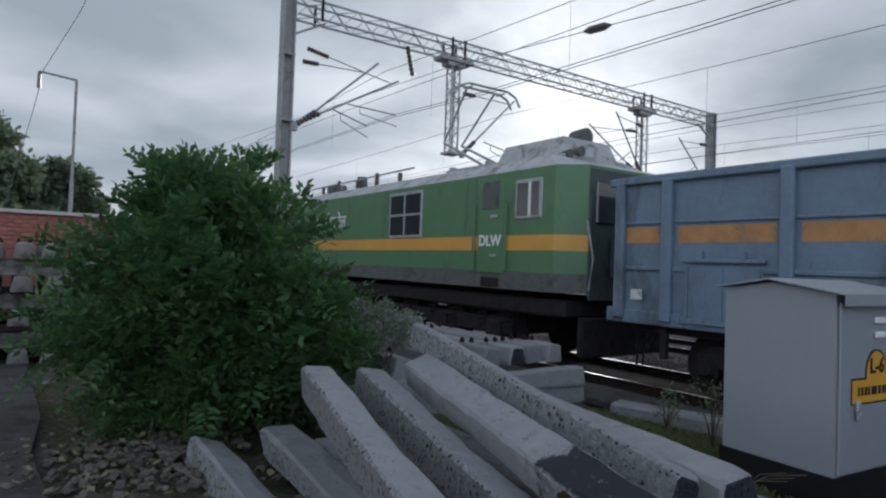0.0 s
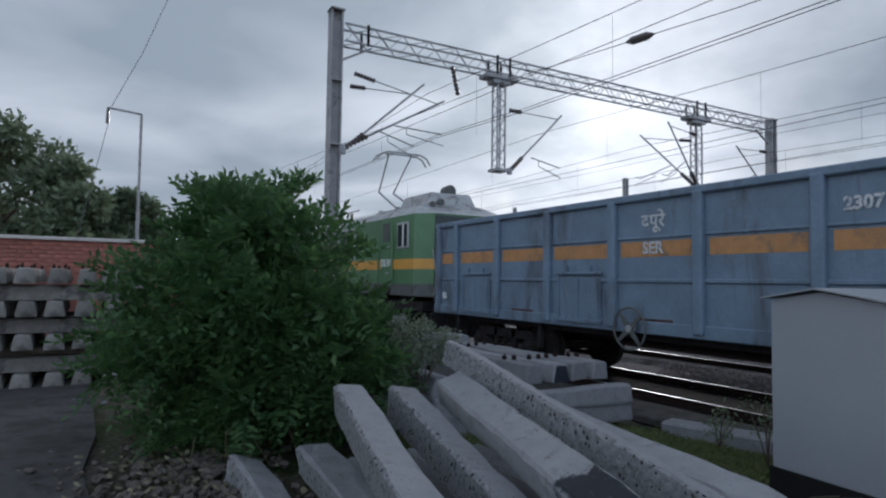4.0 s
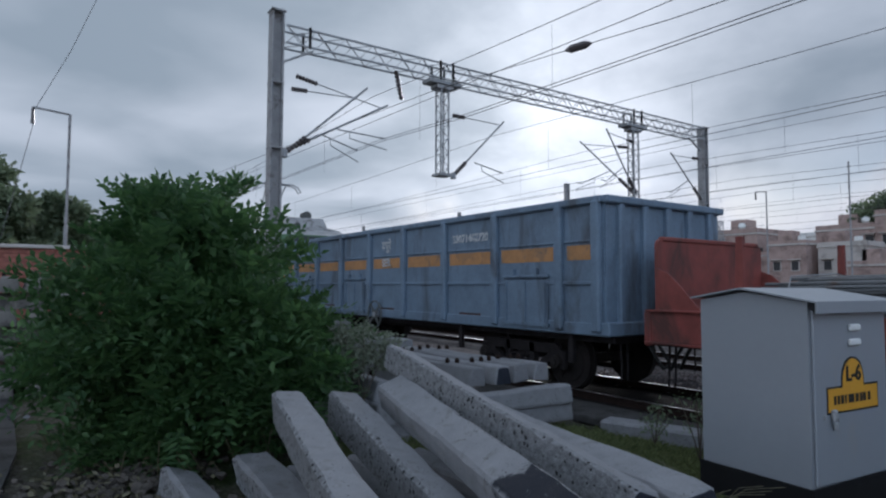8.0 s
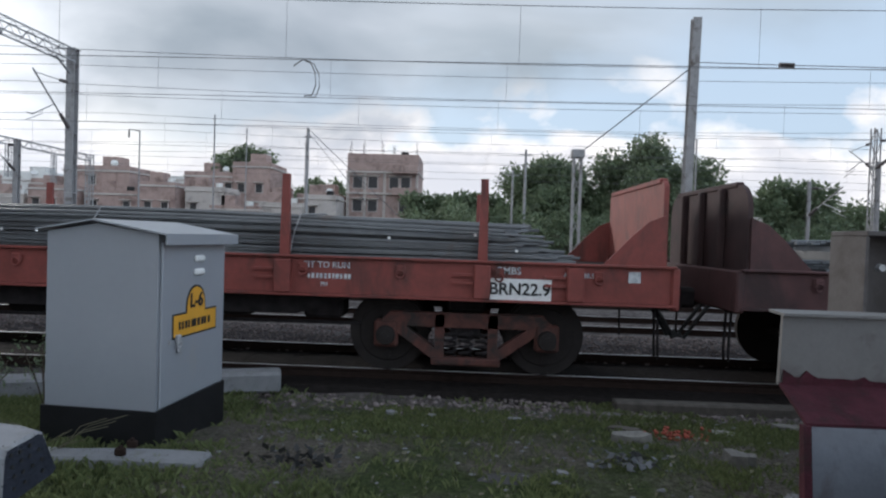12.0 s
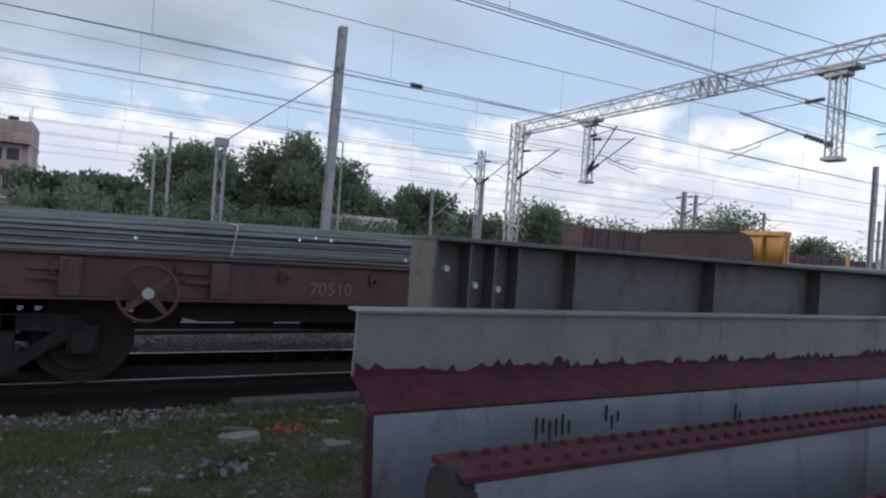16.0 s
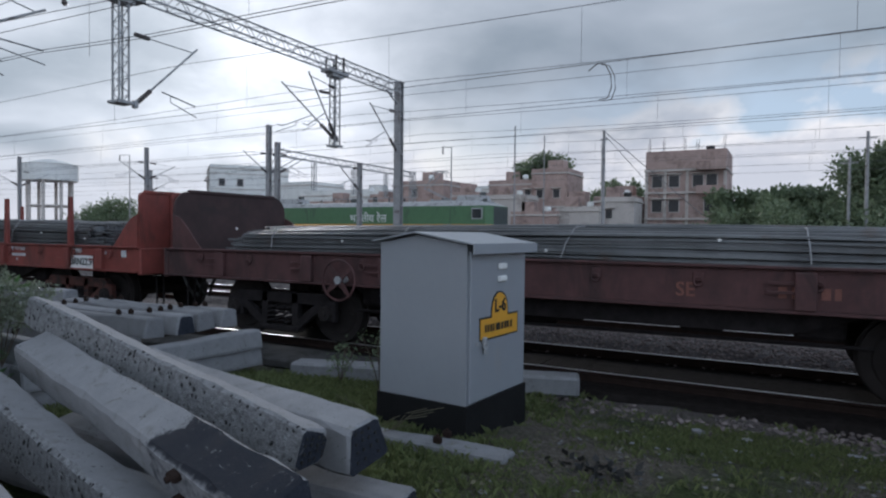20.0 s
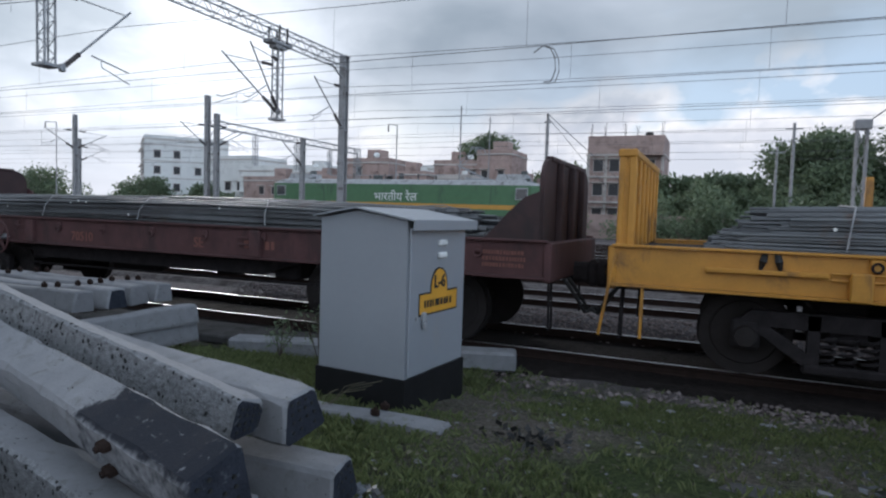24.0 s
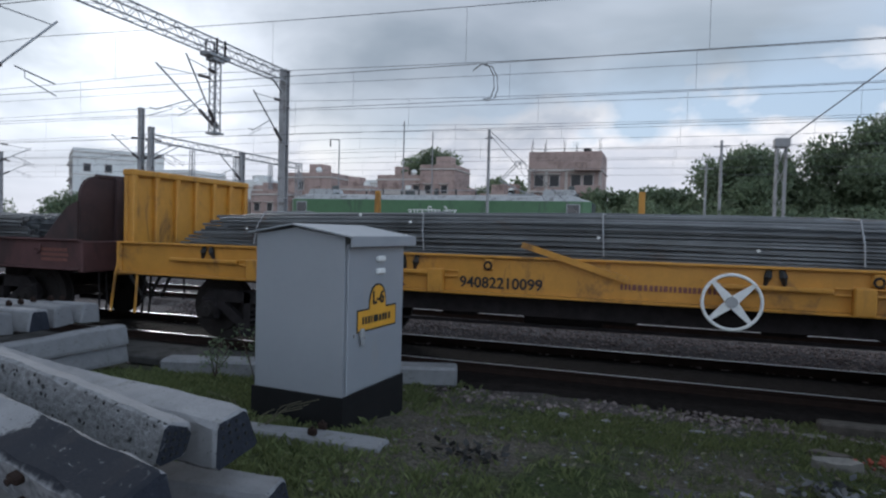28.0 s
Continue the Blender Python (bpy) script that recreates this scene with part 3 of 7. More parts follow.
def build_ballast_stones():
    rng = random.Random(11)
    m = M()
    for _ in range(5200):
        band = rng.random()
        if band < 0.45:
            y, x = rng.gauss(6.5, 0.22), rng.uniform(-9, 7)
            z = ground_z(x, y) + 0.005
        elif band < 0.75:
            y, x = rng.uniform(9.3, 11.9), rng.uniform(-10, 9)
            z = -0.05 if y < 9.7 or y > 11.6 else -0.12
        else:
            y, x = rng.uniform(9.0, 9.9), rng.uniform(-9, 7)
            z = -0.035
        s = rng.uniform(0.018, 0.042)
        m.rock((x, y, z), (s, s * rng.uniform(.7, 1.2), s * rng.uniform(.5, .9)), rng)
    solid("ballast_stones", m, STONE, "loose crushed stone ballast beside the rails", "ballast", kind="stuff")
    m = M()
    for i in range(8500):
        x = rng.uniform(-10, 10)
        y = rng.uniform(9.75, 10.9)
        h = np.interp(y, (9.7, 10.2, 10.65, 11.1), (-.15, .06, .13, .06))
        s = rng.uniform(0.018, 0.038)
        m.rock((x, y, h + rng.uniform(-.012, .008)), (s, s * rng.uniform(.7, 1.2), s * rng.uniform(.6, 1)), rng)
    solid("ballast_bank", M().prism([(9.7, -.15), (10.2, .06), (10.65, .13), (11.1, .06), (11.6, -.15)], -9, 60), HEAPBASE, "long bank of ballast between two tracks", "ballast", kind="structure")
    solid("ballast_heap", m, STONE, "long heap of fresh pinkish-grey ballast between two tracks", "ballast", kind="stuff")


build_ballast_stones()


# ---- overhead line ----
def lattice(m, p0, p1, w, h, n, bar=0.05, side=None):
    """A four-chord braced beam from p0 to p1, w wide and h deep."""
    p0, p1 = Vector(p0), Vector(p1)
    d = (p1 - p0).normalized()
    up = Vector((0, 0, 1)) if abs(d.z) < 0.9 else Vector((1, 0, 0))
    a = d.cross(up).normalized() * (w / 2)
    b = a.cross(d).normalized() * (h / 2)
    corners = [a + b, a - b, -a - b, -a + b]
    for c in corners:
        m.beam(p0 + c, p1 + c, bar)
    for i in range(n):
        u, v = p0.lerp(p1, i / n), p0.lerp(p1, (i + 1) / n)
        for j in range(4):
            c0, c1 = corners[j], corners[(j + 1) % 4]
            if (i + j) % 2:
                c0, c1 = c1, c0
            m.beam(u + c0, v + c1, bar * 0.4)
    return m


def insulator(m, p0, p1, r=0.075):
    """A turned porcelain body with seven sheds."""
    p0, p1 = Vector(p0), Vector(p1)
    path, radii = [p0], [r * .4]
    for i in range(7):
        for u, w in ((.12, .62), (.3, 1.0), (.55, .92), (.85, .66)):
            path.append(p0.lerp(p1, (i + u) / 7))
            radii.append(r * w)
    return m.tube(path + [p1], r, 10, radii=radii + [r * .4])


def cantilever(parent, base, reach, top=6.95, low=5.55, dx=0.0):
    """Two tubes, insulators and a steady arm that hold the wires off a post; reach is signed, along y."""
    x, y, z = base
    c = part("cantilever", M().box((x, y, low + .25), (.16, .12, .2), ch=.02), GALV, parent, "tubular cantilever bracket")
    tip = Vector((x + dx, y + reach, top))
    foot = Vector((x, y, low + 0.25))
    s = 1 if reach > 0 else -1
    m = M()
    k0 = foot.lerp(tip, 0.28)
    m.tube([k0, tip + (tip - foot) * 0.06], 0.032, 8)
    tie0 = Vector((x, y, top + 0.15))
    k1 = tie0.lerp(tip, 0.3)
    m.tube([k1, tip], 0.018, 6)
    arm = foot.lerp(tip, 0.45)
    end = Vector((x + dx, y + reach * 1.05, low + 0.35))
    m.tube([arm, end], 0.022, 6)
    m.tube([arm.lerp(end, .55), arm.lerp(end, .55) + Vector((0, 0, -0.16)), end + Vector((0, s * .35, -0.28))], 0.016, 6)
    m.tube([end, end + Vector((0, s * .3, .02))], 0.02, 6)
    part("tube_frame", m, GALV, c)
    part("insulator", insulator(M(), foot, k0, .085), INSUL, c, "ribbed brown insulator")
    part("insulator", insulator(M(), tie0.lerp(k1, 0.3), k1, 0.07), INSUL, c, "ribbed brown insulator")
    return c


def wire_run(y, x0, x1, supports, top=6.95, low=5.6, dip=0.3, name="overhead_line"):
    t = thing(name, "overhead electric line with contact wire and droppers", "overhead wire", "overhead lines")
    m, drops = M(), M()
    cuts = sorted({x0, x1, *[s for s in supports if x0 < s < x1]})
    path = []
    for a, b in zip(cuts, cuts[1:]):
        n = 14
        for i in range(n + (b == cuts[-1])):
            u = i / n
            x = a + (b - a) * u
            z = top - 4 * dip * u * (1 - u)
            path.append((x, y + 0.12 * math.sin(x * 0.09), z))
            if i % 2 == 1:
                if y < 18 and -40 < x < 45:
                    part("dropper", M().tube([(x, y, z), (x, y, low)], 0.0045, 4), WIRE, t)
                else:
                    drops.tube([(x, y, z), (x, y, low)], 0.0045, 4)
    part("messenger_wire", m.tube(path, 0.009, 5), WIRE, t)
    if y < 9:
        for dz in (0, .07):
            part("contact_wire", M().tube([(x0, y, low + .5 - dz), (-31.5, y, low + .46 - dz), (-16.9, y, low + .41 - dz), (-12.6, y, low + .2 - dz), (-6.7, y, low + .1 - dz), (2, y, low - dz), (x1, y, low - dz)], 0.009, 5), WIRE, t)
    else:
        part("contact_wire", M().tube([(x0, y, low), *[(s, y + (0.2 if i % 2 else -0.2), low) for i, s in enumerate(supports) if x0 < s < x1], (x1, y, low)], 0.009, 5), WIRE, t)
    if drops.v:
        part("far_dropper", drops, WIRE, t)["kind"] = "stuff"
    return t


G1, G2 = -17.3, 18.75
SPANS = [G1 - 54, G1, G2, G2 + 50, G2 + 100]
for i, yc in enumerate(TRACKS):
    wire_run(yc, -130, 150, SPANS, *((7.75, 5.95, .55), (7.22, 5.68, .28), (7.2, 5.82, .3), (7.2, 5.78, .3))[min(i, 3)])
for pts in (((-60, 8.24, 9.2), (-31.7, 8.24, 7.94), (-14.07, 8.24, 7.12), (-9, 8.24, 6.67), (-6.73, 8.24, 6.46), (2, 8.24, 6.0), (20, 8.24, 5.97)), ((-60, 8.3, 7.9), (-17, 8.3, 7.05), (-11.85, 8.3, 6.92), (-7.6, 8.3, 6.82), (1, 8.3, 6.75), (18.75, 8.3, 6.9), (80, 8.3, 7.3))):
    solid("feeder_wire", M().tube(pts, 0.009, 5), WIRE, "thin auxiliary wire converging on the contact wire", "wire", "feeder wires")
for y, z in ((24.8, 8.5), (25.4, 7.4), (30.8, 7.2)):
    pts = []
    for a, b in zip([-130, *SPANS[1:-1]], [*SPANS[1:-1], 150]):
        pts += [(a + (b - a) * u / 10, y, z - (.6 if z > 6.9 else .8) * (u / 10) * (1 - u / 10)) for u in range(10)]
    solid("feeder_wire", M().tube(pts + [(150, y, z)], 0.01, 5), WIRE, "dark feeder wire strung along the tracks", "wire", "feeder wires")


def bracket_arm(parent, x, foot, tip, tie, st0, st1, back):
    """A cantilever in the plane across the tracks, from (y, z) points: strut foot and tip, tie anchor, steady arm."""
    c = part("cantilever", M().box((x, foot[0], foot[1]), (.16, .14, .22), ch=.02), GALV, parent, "tubular cantilever bracket")
    a, b, k = Vector((x, *foot)), Vector((x, *tip)), Vector((x, *tie))
    end = b - (b - a) * back
    i0 = a.lerp(b, .25)
    part("tube", M().tube([i0, b + (b - a) * .05], .034, 8), GALV, c)
    part("tie_rod", M().tube([k.lerp(end, .3), end], .017, 6), GALV, c)
    part("insulator", insulator(M(), a, i0, .08), INSUL, c, "ribbed brown insulator")
    part("insulator", insulator(M(), k.lerp(end, .08), k.lerp(end, .3), .075), INSUL, c, "ribbed brown insulator")
    p, q = Vector((x, *st0)), Vector((x, *st1))
    part("steady_arm", M().tube([p, q], .022, 6), GALV, c)
    part("steady_arm", M().tube([p.lerp(q, .25), p.lerp(q, .25) + Vector((0, 0, -.2)), q + Vector((0, .05, -.35))], .016, 6), GALV, c)


def build_portal_west():
    x = G1
    t = thing("portal_gantry", "grey steel portal carrying overhead wires across four tracks", "gantry", "portals", pose(0, 0, 0))
    yl, yr, zb = 5.05, 25.5, 9.0
    for y, top in ((yl, 9.66), (yr, 9.32)):
        m = M()
        for s in (-1, 1):
            m.box((x, y + s * 0.15, top / 2), (0.36, 0.05, top), ch=0.01)
        m.box((x, y, top / 2), (0.05, 0.28, top))
        m.box((x, y, top), (0.42, 0.42, 0.06), ch=0.01)
        for z in (3.2, 5.75, 7.6):
            m.box((x, y, z), (0.39, 0.37, 0.05), ch=0.01)
        part("column", m, MASTGREY, t, "broad weathered steel column")
        part("column_base", M().box((x, y, 0.0), (0.8, 0.8, 0.5), ch=0.03), CONCRETE, t)
    m = lattice(M(), (x, yl + 0.2, zb), (x, yr - 0.2, zb), 0.5, 0.5, 44, 0.05)
    m.beam((x, yl + 0.2, zb - 0.75), (x, yl + 1.1, zb - 0.25), 0.06)
    m.beam((x, yr - 0.2, zb - 0.75), (x, yr - 1.1, zb - 0.25), 0.06)
    for y in (yl + 0.9, 10.5, 11.0, 20.25, 20.75):
        for s in (-1, 1):
            m.beam((x - .27, y, zb - .3), (x - .27, y, zb + .32), .06)
            m.beam((x + .27, y, zb - .3), (x + .27, y, zb + .32), .06)
    part("boom", m, GALV, t, "lattice boom of four angle chords")
    for y, bot in ((10.75, 5.6), (20.5, 5.58)):
        d = lattice(M(), (x, y, zb - 0.45), (x, y, bot), 0.3, 0.3, 12, 0.045)
        d.box((x, y, zb - 0.36), (0.5, 1.3, 0.14), ch=0.02)
        d.box((x, y, zb - 0.5), (0.4, 0.7, 0.14), ch=0.02)
        d.box((x, y, bot - .03), (0.5, 0.5, 0.08))
        part("drop_post", d, GALV, t, "hanging lattice drop arm")
    for dx, foot, tip, tie, st0, st1 in ((0, (5.3, 5.68), (8.5, 7.48), (5.4, 7.97), (6.95, 6.56), (8.6, 6.5)), (.12, (5.3, 5.6), (7.75, 7.83), (5.3, 7.48), (6.4, 6.3), (7.55, 5.98)), (0, (11.2, 5.6), (13.31, 7.68), (11.0, 7.66), (12.1, 6.15), (13.35, 5.92))):
        bracket_arm(t, x + dx, foot, tip, tie, st0, st1, .02 if dx == 0 else .12)
    cantilever(t, (x, 20.4, 0), -2.6, 7.6, 5.65, -0.3)
    cantilever(t, (x, 20.6, 0), -2.7, 7.85, 5.6, 0.9)
    cantilever(t, (x, yr - .2, 0), -2.4, 7.7, 5.7, 0.2)
    i = insulator(M(), (x, 8.94, zb - .25), (x, 9.17, 7.84), .085)
    part("insulator", i, INSUL, t, "hanging string insulator")
    return t


def build_portal_east():
    x = G2
    t = thing("portal_gantry", "grey lattice steel portal with latticed legs over the tracks", "gantry", "portals")
    yr, yl, zb = 3.85, 26.1, 8.3
    for y, w in ((yr, 0.48), (yl, 0.45)):
        leg = lattice(M(), (x, y, -0.1), (x, y, zb + 0.3), w, 0.5, 16, 0.075)
        part("column", leg, GALV, t, "latticed leg of angle steel")
        part("column_base", M().box((x, y, 0.0), (1.0, 1.0, 0.5), ch=0.03), CONCRETE, t)
    m = lattice(M(), (x, yr, zb), (x, yl, zb), 0.5, 0.55, 48, 0.055)
    for y, s in ((yr, 1), (yl, -1)):
        for dz in (0.0, 0.35, 0.7):
            m.beam((x, y + s * .25, zb - 1.1 + dz), (x, y + s * (1.25 - dz * .3), zb - .25), .05)
    for y in (14.0, 14.35, 14.7, 15.05):
        for sx in (-.27, .27):
            m.beam((x + sx, y, zb - .3), (x + sx, y, zb + .3), .05)
        m.beam((x - .27, y, zb + .28), (x + .27, y, zb - .28), .04)
    part("boom", m, GALV, t, "lattice boom of four angle chords")
    for y, bot in ((20.6, 5.25), (10.0, 5.3)):
        d = lattice(M(), (x, y, zb - .4), (x, y, bot), .32, .32, 12, .045)
        d.box((x, y, zb - .36), (.5, 1.2, .14), ch=.02)
        d.box((x, y, zb - .52), (.4, .7, .14), ch=.02)
        d.box((x, y, bot), (.5, .5, .1))
        part("drop_post", d, GALV, t, "hanging lattice drop arm")
    bracket_arm(t, x - .12, (4.22, 5.32), (8.07, 7.37), (4.25, 7.3), (5.74, 5.96), (8.8, 5.85), .06)
    bracket_arm(t, x + .12, (4.22, 5.25), (7.72, 6.46), (4.25, 6.96), (6.4, 5.9), (8.6, 5.8), .1)
    cantilever(t, (x, 10.1, 0), 2.7, 7.0, 5.5, -0.3)
    cantilever(t, (x, 20.6, 0), -2.6, 7.1, 5.45, -1.0)
    cantilever(t, (x, 20.6, 0), -2.0, 7.0, 5.4, 0.6)
    cantilever(t, (x, yl - .3, 0), -2.6, 7.0, 5.5, 0.4)
    return t


build_portal_west()
build_portal_east()
far = thing("portal_gantry", "distant lattice portal over the far sidings", "gantry", "portals")
for y in (31.2, 49.0):
    part("column", lattice(M(), (-31.0, y, -.1), (-31.0, y, 7.6), .4, .4, 12, .06), GALV, far, "latticed leg of angle steel")
part("boom", lattice(M(), (-31.0, 31.2, 7.3), (-31.0, 49.0, 7.3), .4, .45, 34, .05), GALV, far, "lattice boom of four angle chords")
for y in (35.2, 40.0, 44.6):
    part("drop_post", lattice(M(), (-31.0, y, 7.0), (-31.0, y, 4.9), .25, .25, 8, .04), GALV, far, "hanging lattice drop arm")


def plain_mast(x, y, h, w=0.26, lean=0.0, name="line_mast", label="plain grey steel overhead-line mast", arms=(), lat=False):
    t = thing(name, label, "mast", "overhead-line masts", pose(x, y, -0.1, 0, lean, 0))
    if lat:
        m = lattice(M(), (0, 0, 0), (0, 0, h), w, w, max(6, int(h * 1.6)), 0.05)
    else:
        m = M()
        m.box((0, -w * .42, h / 2), (w, w * .14, h), ch=.008)
        m.box((0, w * .42, h / 2), (w, w * .14, h), ch=.008)
        m.box((0, 0, h / 2), (w * .14, w * .8, h))
    part("shaft", m, MASTGREY, t)
    part("footing", M().box((0, 0, 0.05), (w * 2.2, w * 2.2, 0.3), ch=.03), CONCRETE, t)
    for reach in arms:
        cantilever(t, (0, math.copysign(w / 2, reach), 0), reach, min(7.1, h - .5), min(5.7, h - 1.9), 0.2)
    return t


m = thing("tubular_mast", "tall grey tubular steel mast, stepped to a thinner top", "mast", "overhead-line masts", pose(28, 2.76, .2))
part("shaft", M().cyl((0, 0, 0), (0, 0, 8.9), .2, .19, 14), MASTGREY, m)
part("top_tube", M().cyl((0, 0, 8.9), (0, 0, 15.5), .12, .09, 12), MASTGREY, m)
part("collar", M().cyl((0, 0, 8.75), (0, 0, 8.95), .22, .2, 14), MASTGREY, m)
P = plain_mast(6.75, 20.0, 9.28, 0.28, 1.1, label="tall bare anchor mast with a stay wire, leaning slightly")
anchor = plain_mast(3.25, 19.95, 4.75, 0.24, 0, "anchor_mast", "short double-legged anchor mast", lat=True)
part("cap", M().box((0, 0, 4.78), (0.42, 0.36, 0.28), ch=.03), MASTGREY, anchor)
solid("stay_wire", M().tube([(6.9, 19.98, 7.65), (3.3, 19.97, 4.7)], 0.02, 6), WIRE, "taut stay wire from mast to anchor post", "wire")
i = thing("section_insulator", "row of small brown insulators in a taut wire", "insulator")
part("wire", M().tube([(6.95, 19.98, 7.75), (9.6, 19.98, 7.72), (40, 19.98, 7.6)], 0.015, 5), WIRE, i)
part("insulator", insulator(M(), (9.6, 19.98, 7.72), (10.1, 19.98, 7.71), .09), INSUL, i)
i = thing("section_insulator", "dark lozenge-shaped insulator hung in the overhead wire", "insulator")
part("body", M().cyl((-9.2, 8.24, 6.69), (-9.02, 8.24, 6.67), .02, .085, 8).cyl((-9.02, 8.24, 6.67), (-8.68, 8.24, 6.64), .085, .085, 8).cyl((-8.68, 8.24, 6.64), (-8.5, 8.24, 6.62), .085, .02, 8), INSUL, i)
i = thing("loose_jumper", "curled loose jumper cable hanging from the wire", "cable")
loop = [(-4.25, 13.1, 5.52), (-4.05, 13.1, 5.66), (-3.88, 13.1, 5.62), (-3.76, 13.1, 5.38), (-3.74, 13.1, 5.1), (-3.82, 13.1, 4.88), (-4.0, 13.1, 4.86)]
part("cable", M().tube(loop, .014, 5).tube([(p[0] + .08, p[1] + .02, p[2] - .03) for p in loop[1:]], .012, 5), WIRE, i)
for x, y, h, w, arms, lat in (
    (19.6, 30.8, 7.9, .3, (-2.4, 2.2), True), (19.9, 31.0, 6.3, .2, (), False), (16.4, 30.6, 5.2, .14, (-2.2,), False),
    (37.0, 30.7, 7.3, .26, (-2.0, 2.0), False), (50.5, 24.8, 10.4, .32, (), False), (52.5, 24.8, 10.0, .3, (-2.6,), False),
    (78.0, 24.8, 9.2, .3, (-2.4,), False), (60.0, 39.9, 8.0, .24, (-2.0, 2.0), False), (73.0, 35.4, 8.2, .24, (-2.0, 2.0), False),
    (90.0, 30.8, 8.4, .26, (-2.4, 2.4), False), (95.0, 44.5, 8.4, .26, (-2.4,), False), (110.0, 15.4, 8.5, .28, (-2.2, 2.2), False), (66.0, 15.4, 8.6, .28, (-2.2, 2.2), False), (84.0, 10.8, 8.4, .26, (2.2,), False), (100.0, 20.2, 8.6, .28, (-2.2, 2.2), False), (124.0, 26.0, 8.6, .28, (-2.2, 2.2), False), (130.0, 35.0, 8.6, .28, (2.2,), False), (44.0, 35.4, 8.0, .24, (-2.0, 2.0), False),
    (-31.2, 30.8, 9.2, .3, (-2.2, 2.2), False), (-30.5, 30.9, 8.0, .3, (2.2,), False), (-23.6, 30.8, 6.3, .26, (-2.0,), False),
    (-44.0, 30.8, 8.4, .26, (-2.2, 2.2), False), (-62.0, 30.8, 8.6, .26, (-2.2, 2.2), False), (-70.0, 24.8, 8.6, .28, (-2.2,), False),
    (-56.0, 39.9, 8.0, .24, (2.2,), False), (-90.0, 35.4, 8.0, .26, (2.2, -2.2), False), (-85.0, 15.4, 8.4, .28, (2.2, -2.2), False)):
    plain_mast(x, y, h, w, 0, arms=arms, lat=lat, label="lattice overhead-line mast with cantilevers" if lat else "grey overhead-line mast standing between tracks")


def lamp_post(x, y, h, reach=1.4, name="lamp_post", thin=0.05, turn=0):
    t = thing(name, "thin grey pole with a bent top arm and hanging fitting", "pole", "yard poles", pose(x, y, -0.1, 0, 0, turn))
    part("pole", M().tube([(0, 0, 0), (0, 0, h * .55)], thin * 1.35, 8).tube([(0, 0, h * .55), (0, 0, h)], thin, 8), MASTGREY, t)
    part("arm", M().tube([(0, 0, h), (-reach, 0, h + .1)], thin * .8, 6), MASTGREY, t)
    part("fitting", M().cyl((-reach, 0, h + .1), (-reach, 0, h - .5), .05, .07, 8), INSUL, t)
    return t


lamp_post(-27.0, 0.66, 8.3, 1.15, turn=90)
lamp_post(-24.5, 44.5, 9.0, .8)
lamp_post(12.6, 35.4, 7.9, .6)
lamp_post(-66, 44.5, 10.5, 1.8)
solid("slack_wire", M().tube([(-27, -.45, 8.2), (-26.5, .6, 10.5), (-26, 2.4, 15.5)], .012, 5).tube([(-27, -.45, 7.8), (-27.2, -.7, 6.5), (-27.5, -1.3, 3.5)], .012, 5), WIRE, "slack wire running from the pole top", "wire")
for x, y, h, r in ((-9.62, 35.2, 8.0, .085), (-31.5, 75, 16.0, .09), (-27.5, 75, 14.5, .07), (5.2, 60, 10.6, .12), (4.0, 60, 8.6, .1), (-21.5, 80, 14, .06)):
    t = thing("utility_pole", "slender utility pole with cross-arm and wires", "pole", "utility poles", pose(x, y, -.14))
    part("pole", M().cyl((0, 0, 0), (0, 0, h), r * 1.3, r, 8), MASTGREY, t)
    part("cross_arm", M().box((0, 0, h - .5), (1.3 if y == 60 else .4, .08, .08)), MASTGREY, t)
solid("stay_wire", M().tube([(-9.6, 35.2, 7.8), (-4.3, 35.2, 3.0)], .02, 5).tube([(-9.6, 35.2, 7.6), (-6, 35.2, 3.5)], .015, 5), WIRE, "stay wires of the slender pole", "wire")


# ---- far buildings, trees ----
def house(x, y, w, d, h, material, rows=(), label="", roof=0.25, name="brick_house", parapet=0.6, window=(1.1, 1.3), storeys=2):
    t = thing(name, label or "unplastered brick house at the far side of the yard", "house", "houses beyond the yard", pose(x, y, -0.14))
    m = M()
    m.box((0, d / 2, h / 2), (w, d, h))
    part("wall", m, material, t)
    part("roof", M().box((0, d / 2, h + roof / 2), (w + .3, d + .3, roof), ch=.03), PLASTER, t)
    pr = M()
    for s in (-1, 1):
        pr.box((s * (w / 2 - .08), d / 2, h + roof + parapet / 2), (.16, d - .02, parapet))
    pr.box((0, .08, h + roof + parapet / 2), (w - .34, .16, parapet))
    part("parapet", pr, material, t)
    for u, v in rows:
        f = part("window", M().box((u, -.02, v), (window[0] + .24, .1, window[1] + .24), ch=.02), PLASTER, t)
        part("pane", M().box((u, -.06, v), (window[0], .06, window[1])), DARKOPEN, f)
        part("sunshade", M().box((u, -.3, v + window[1] / 2 + .2), (window[0] + .6, .6, .1)), PLASTER, f)
    return t


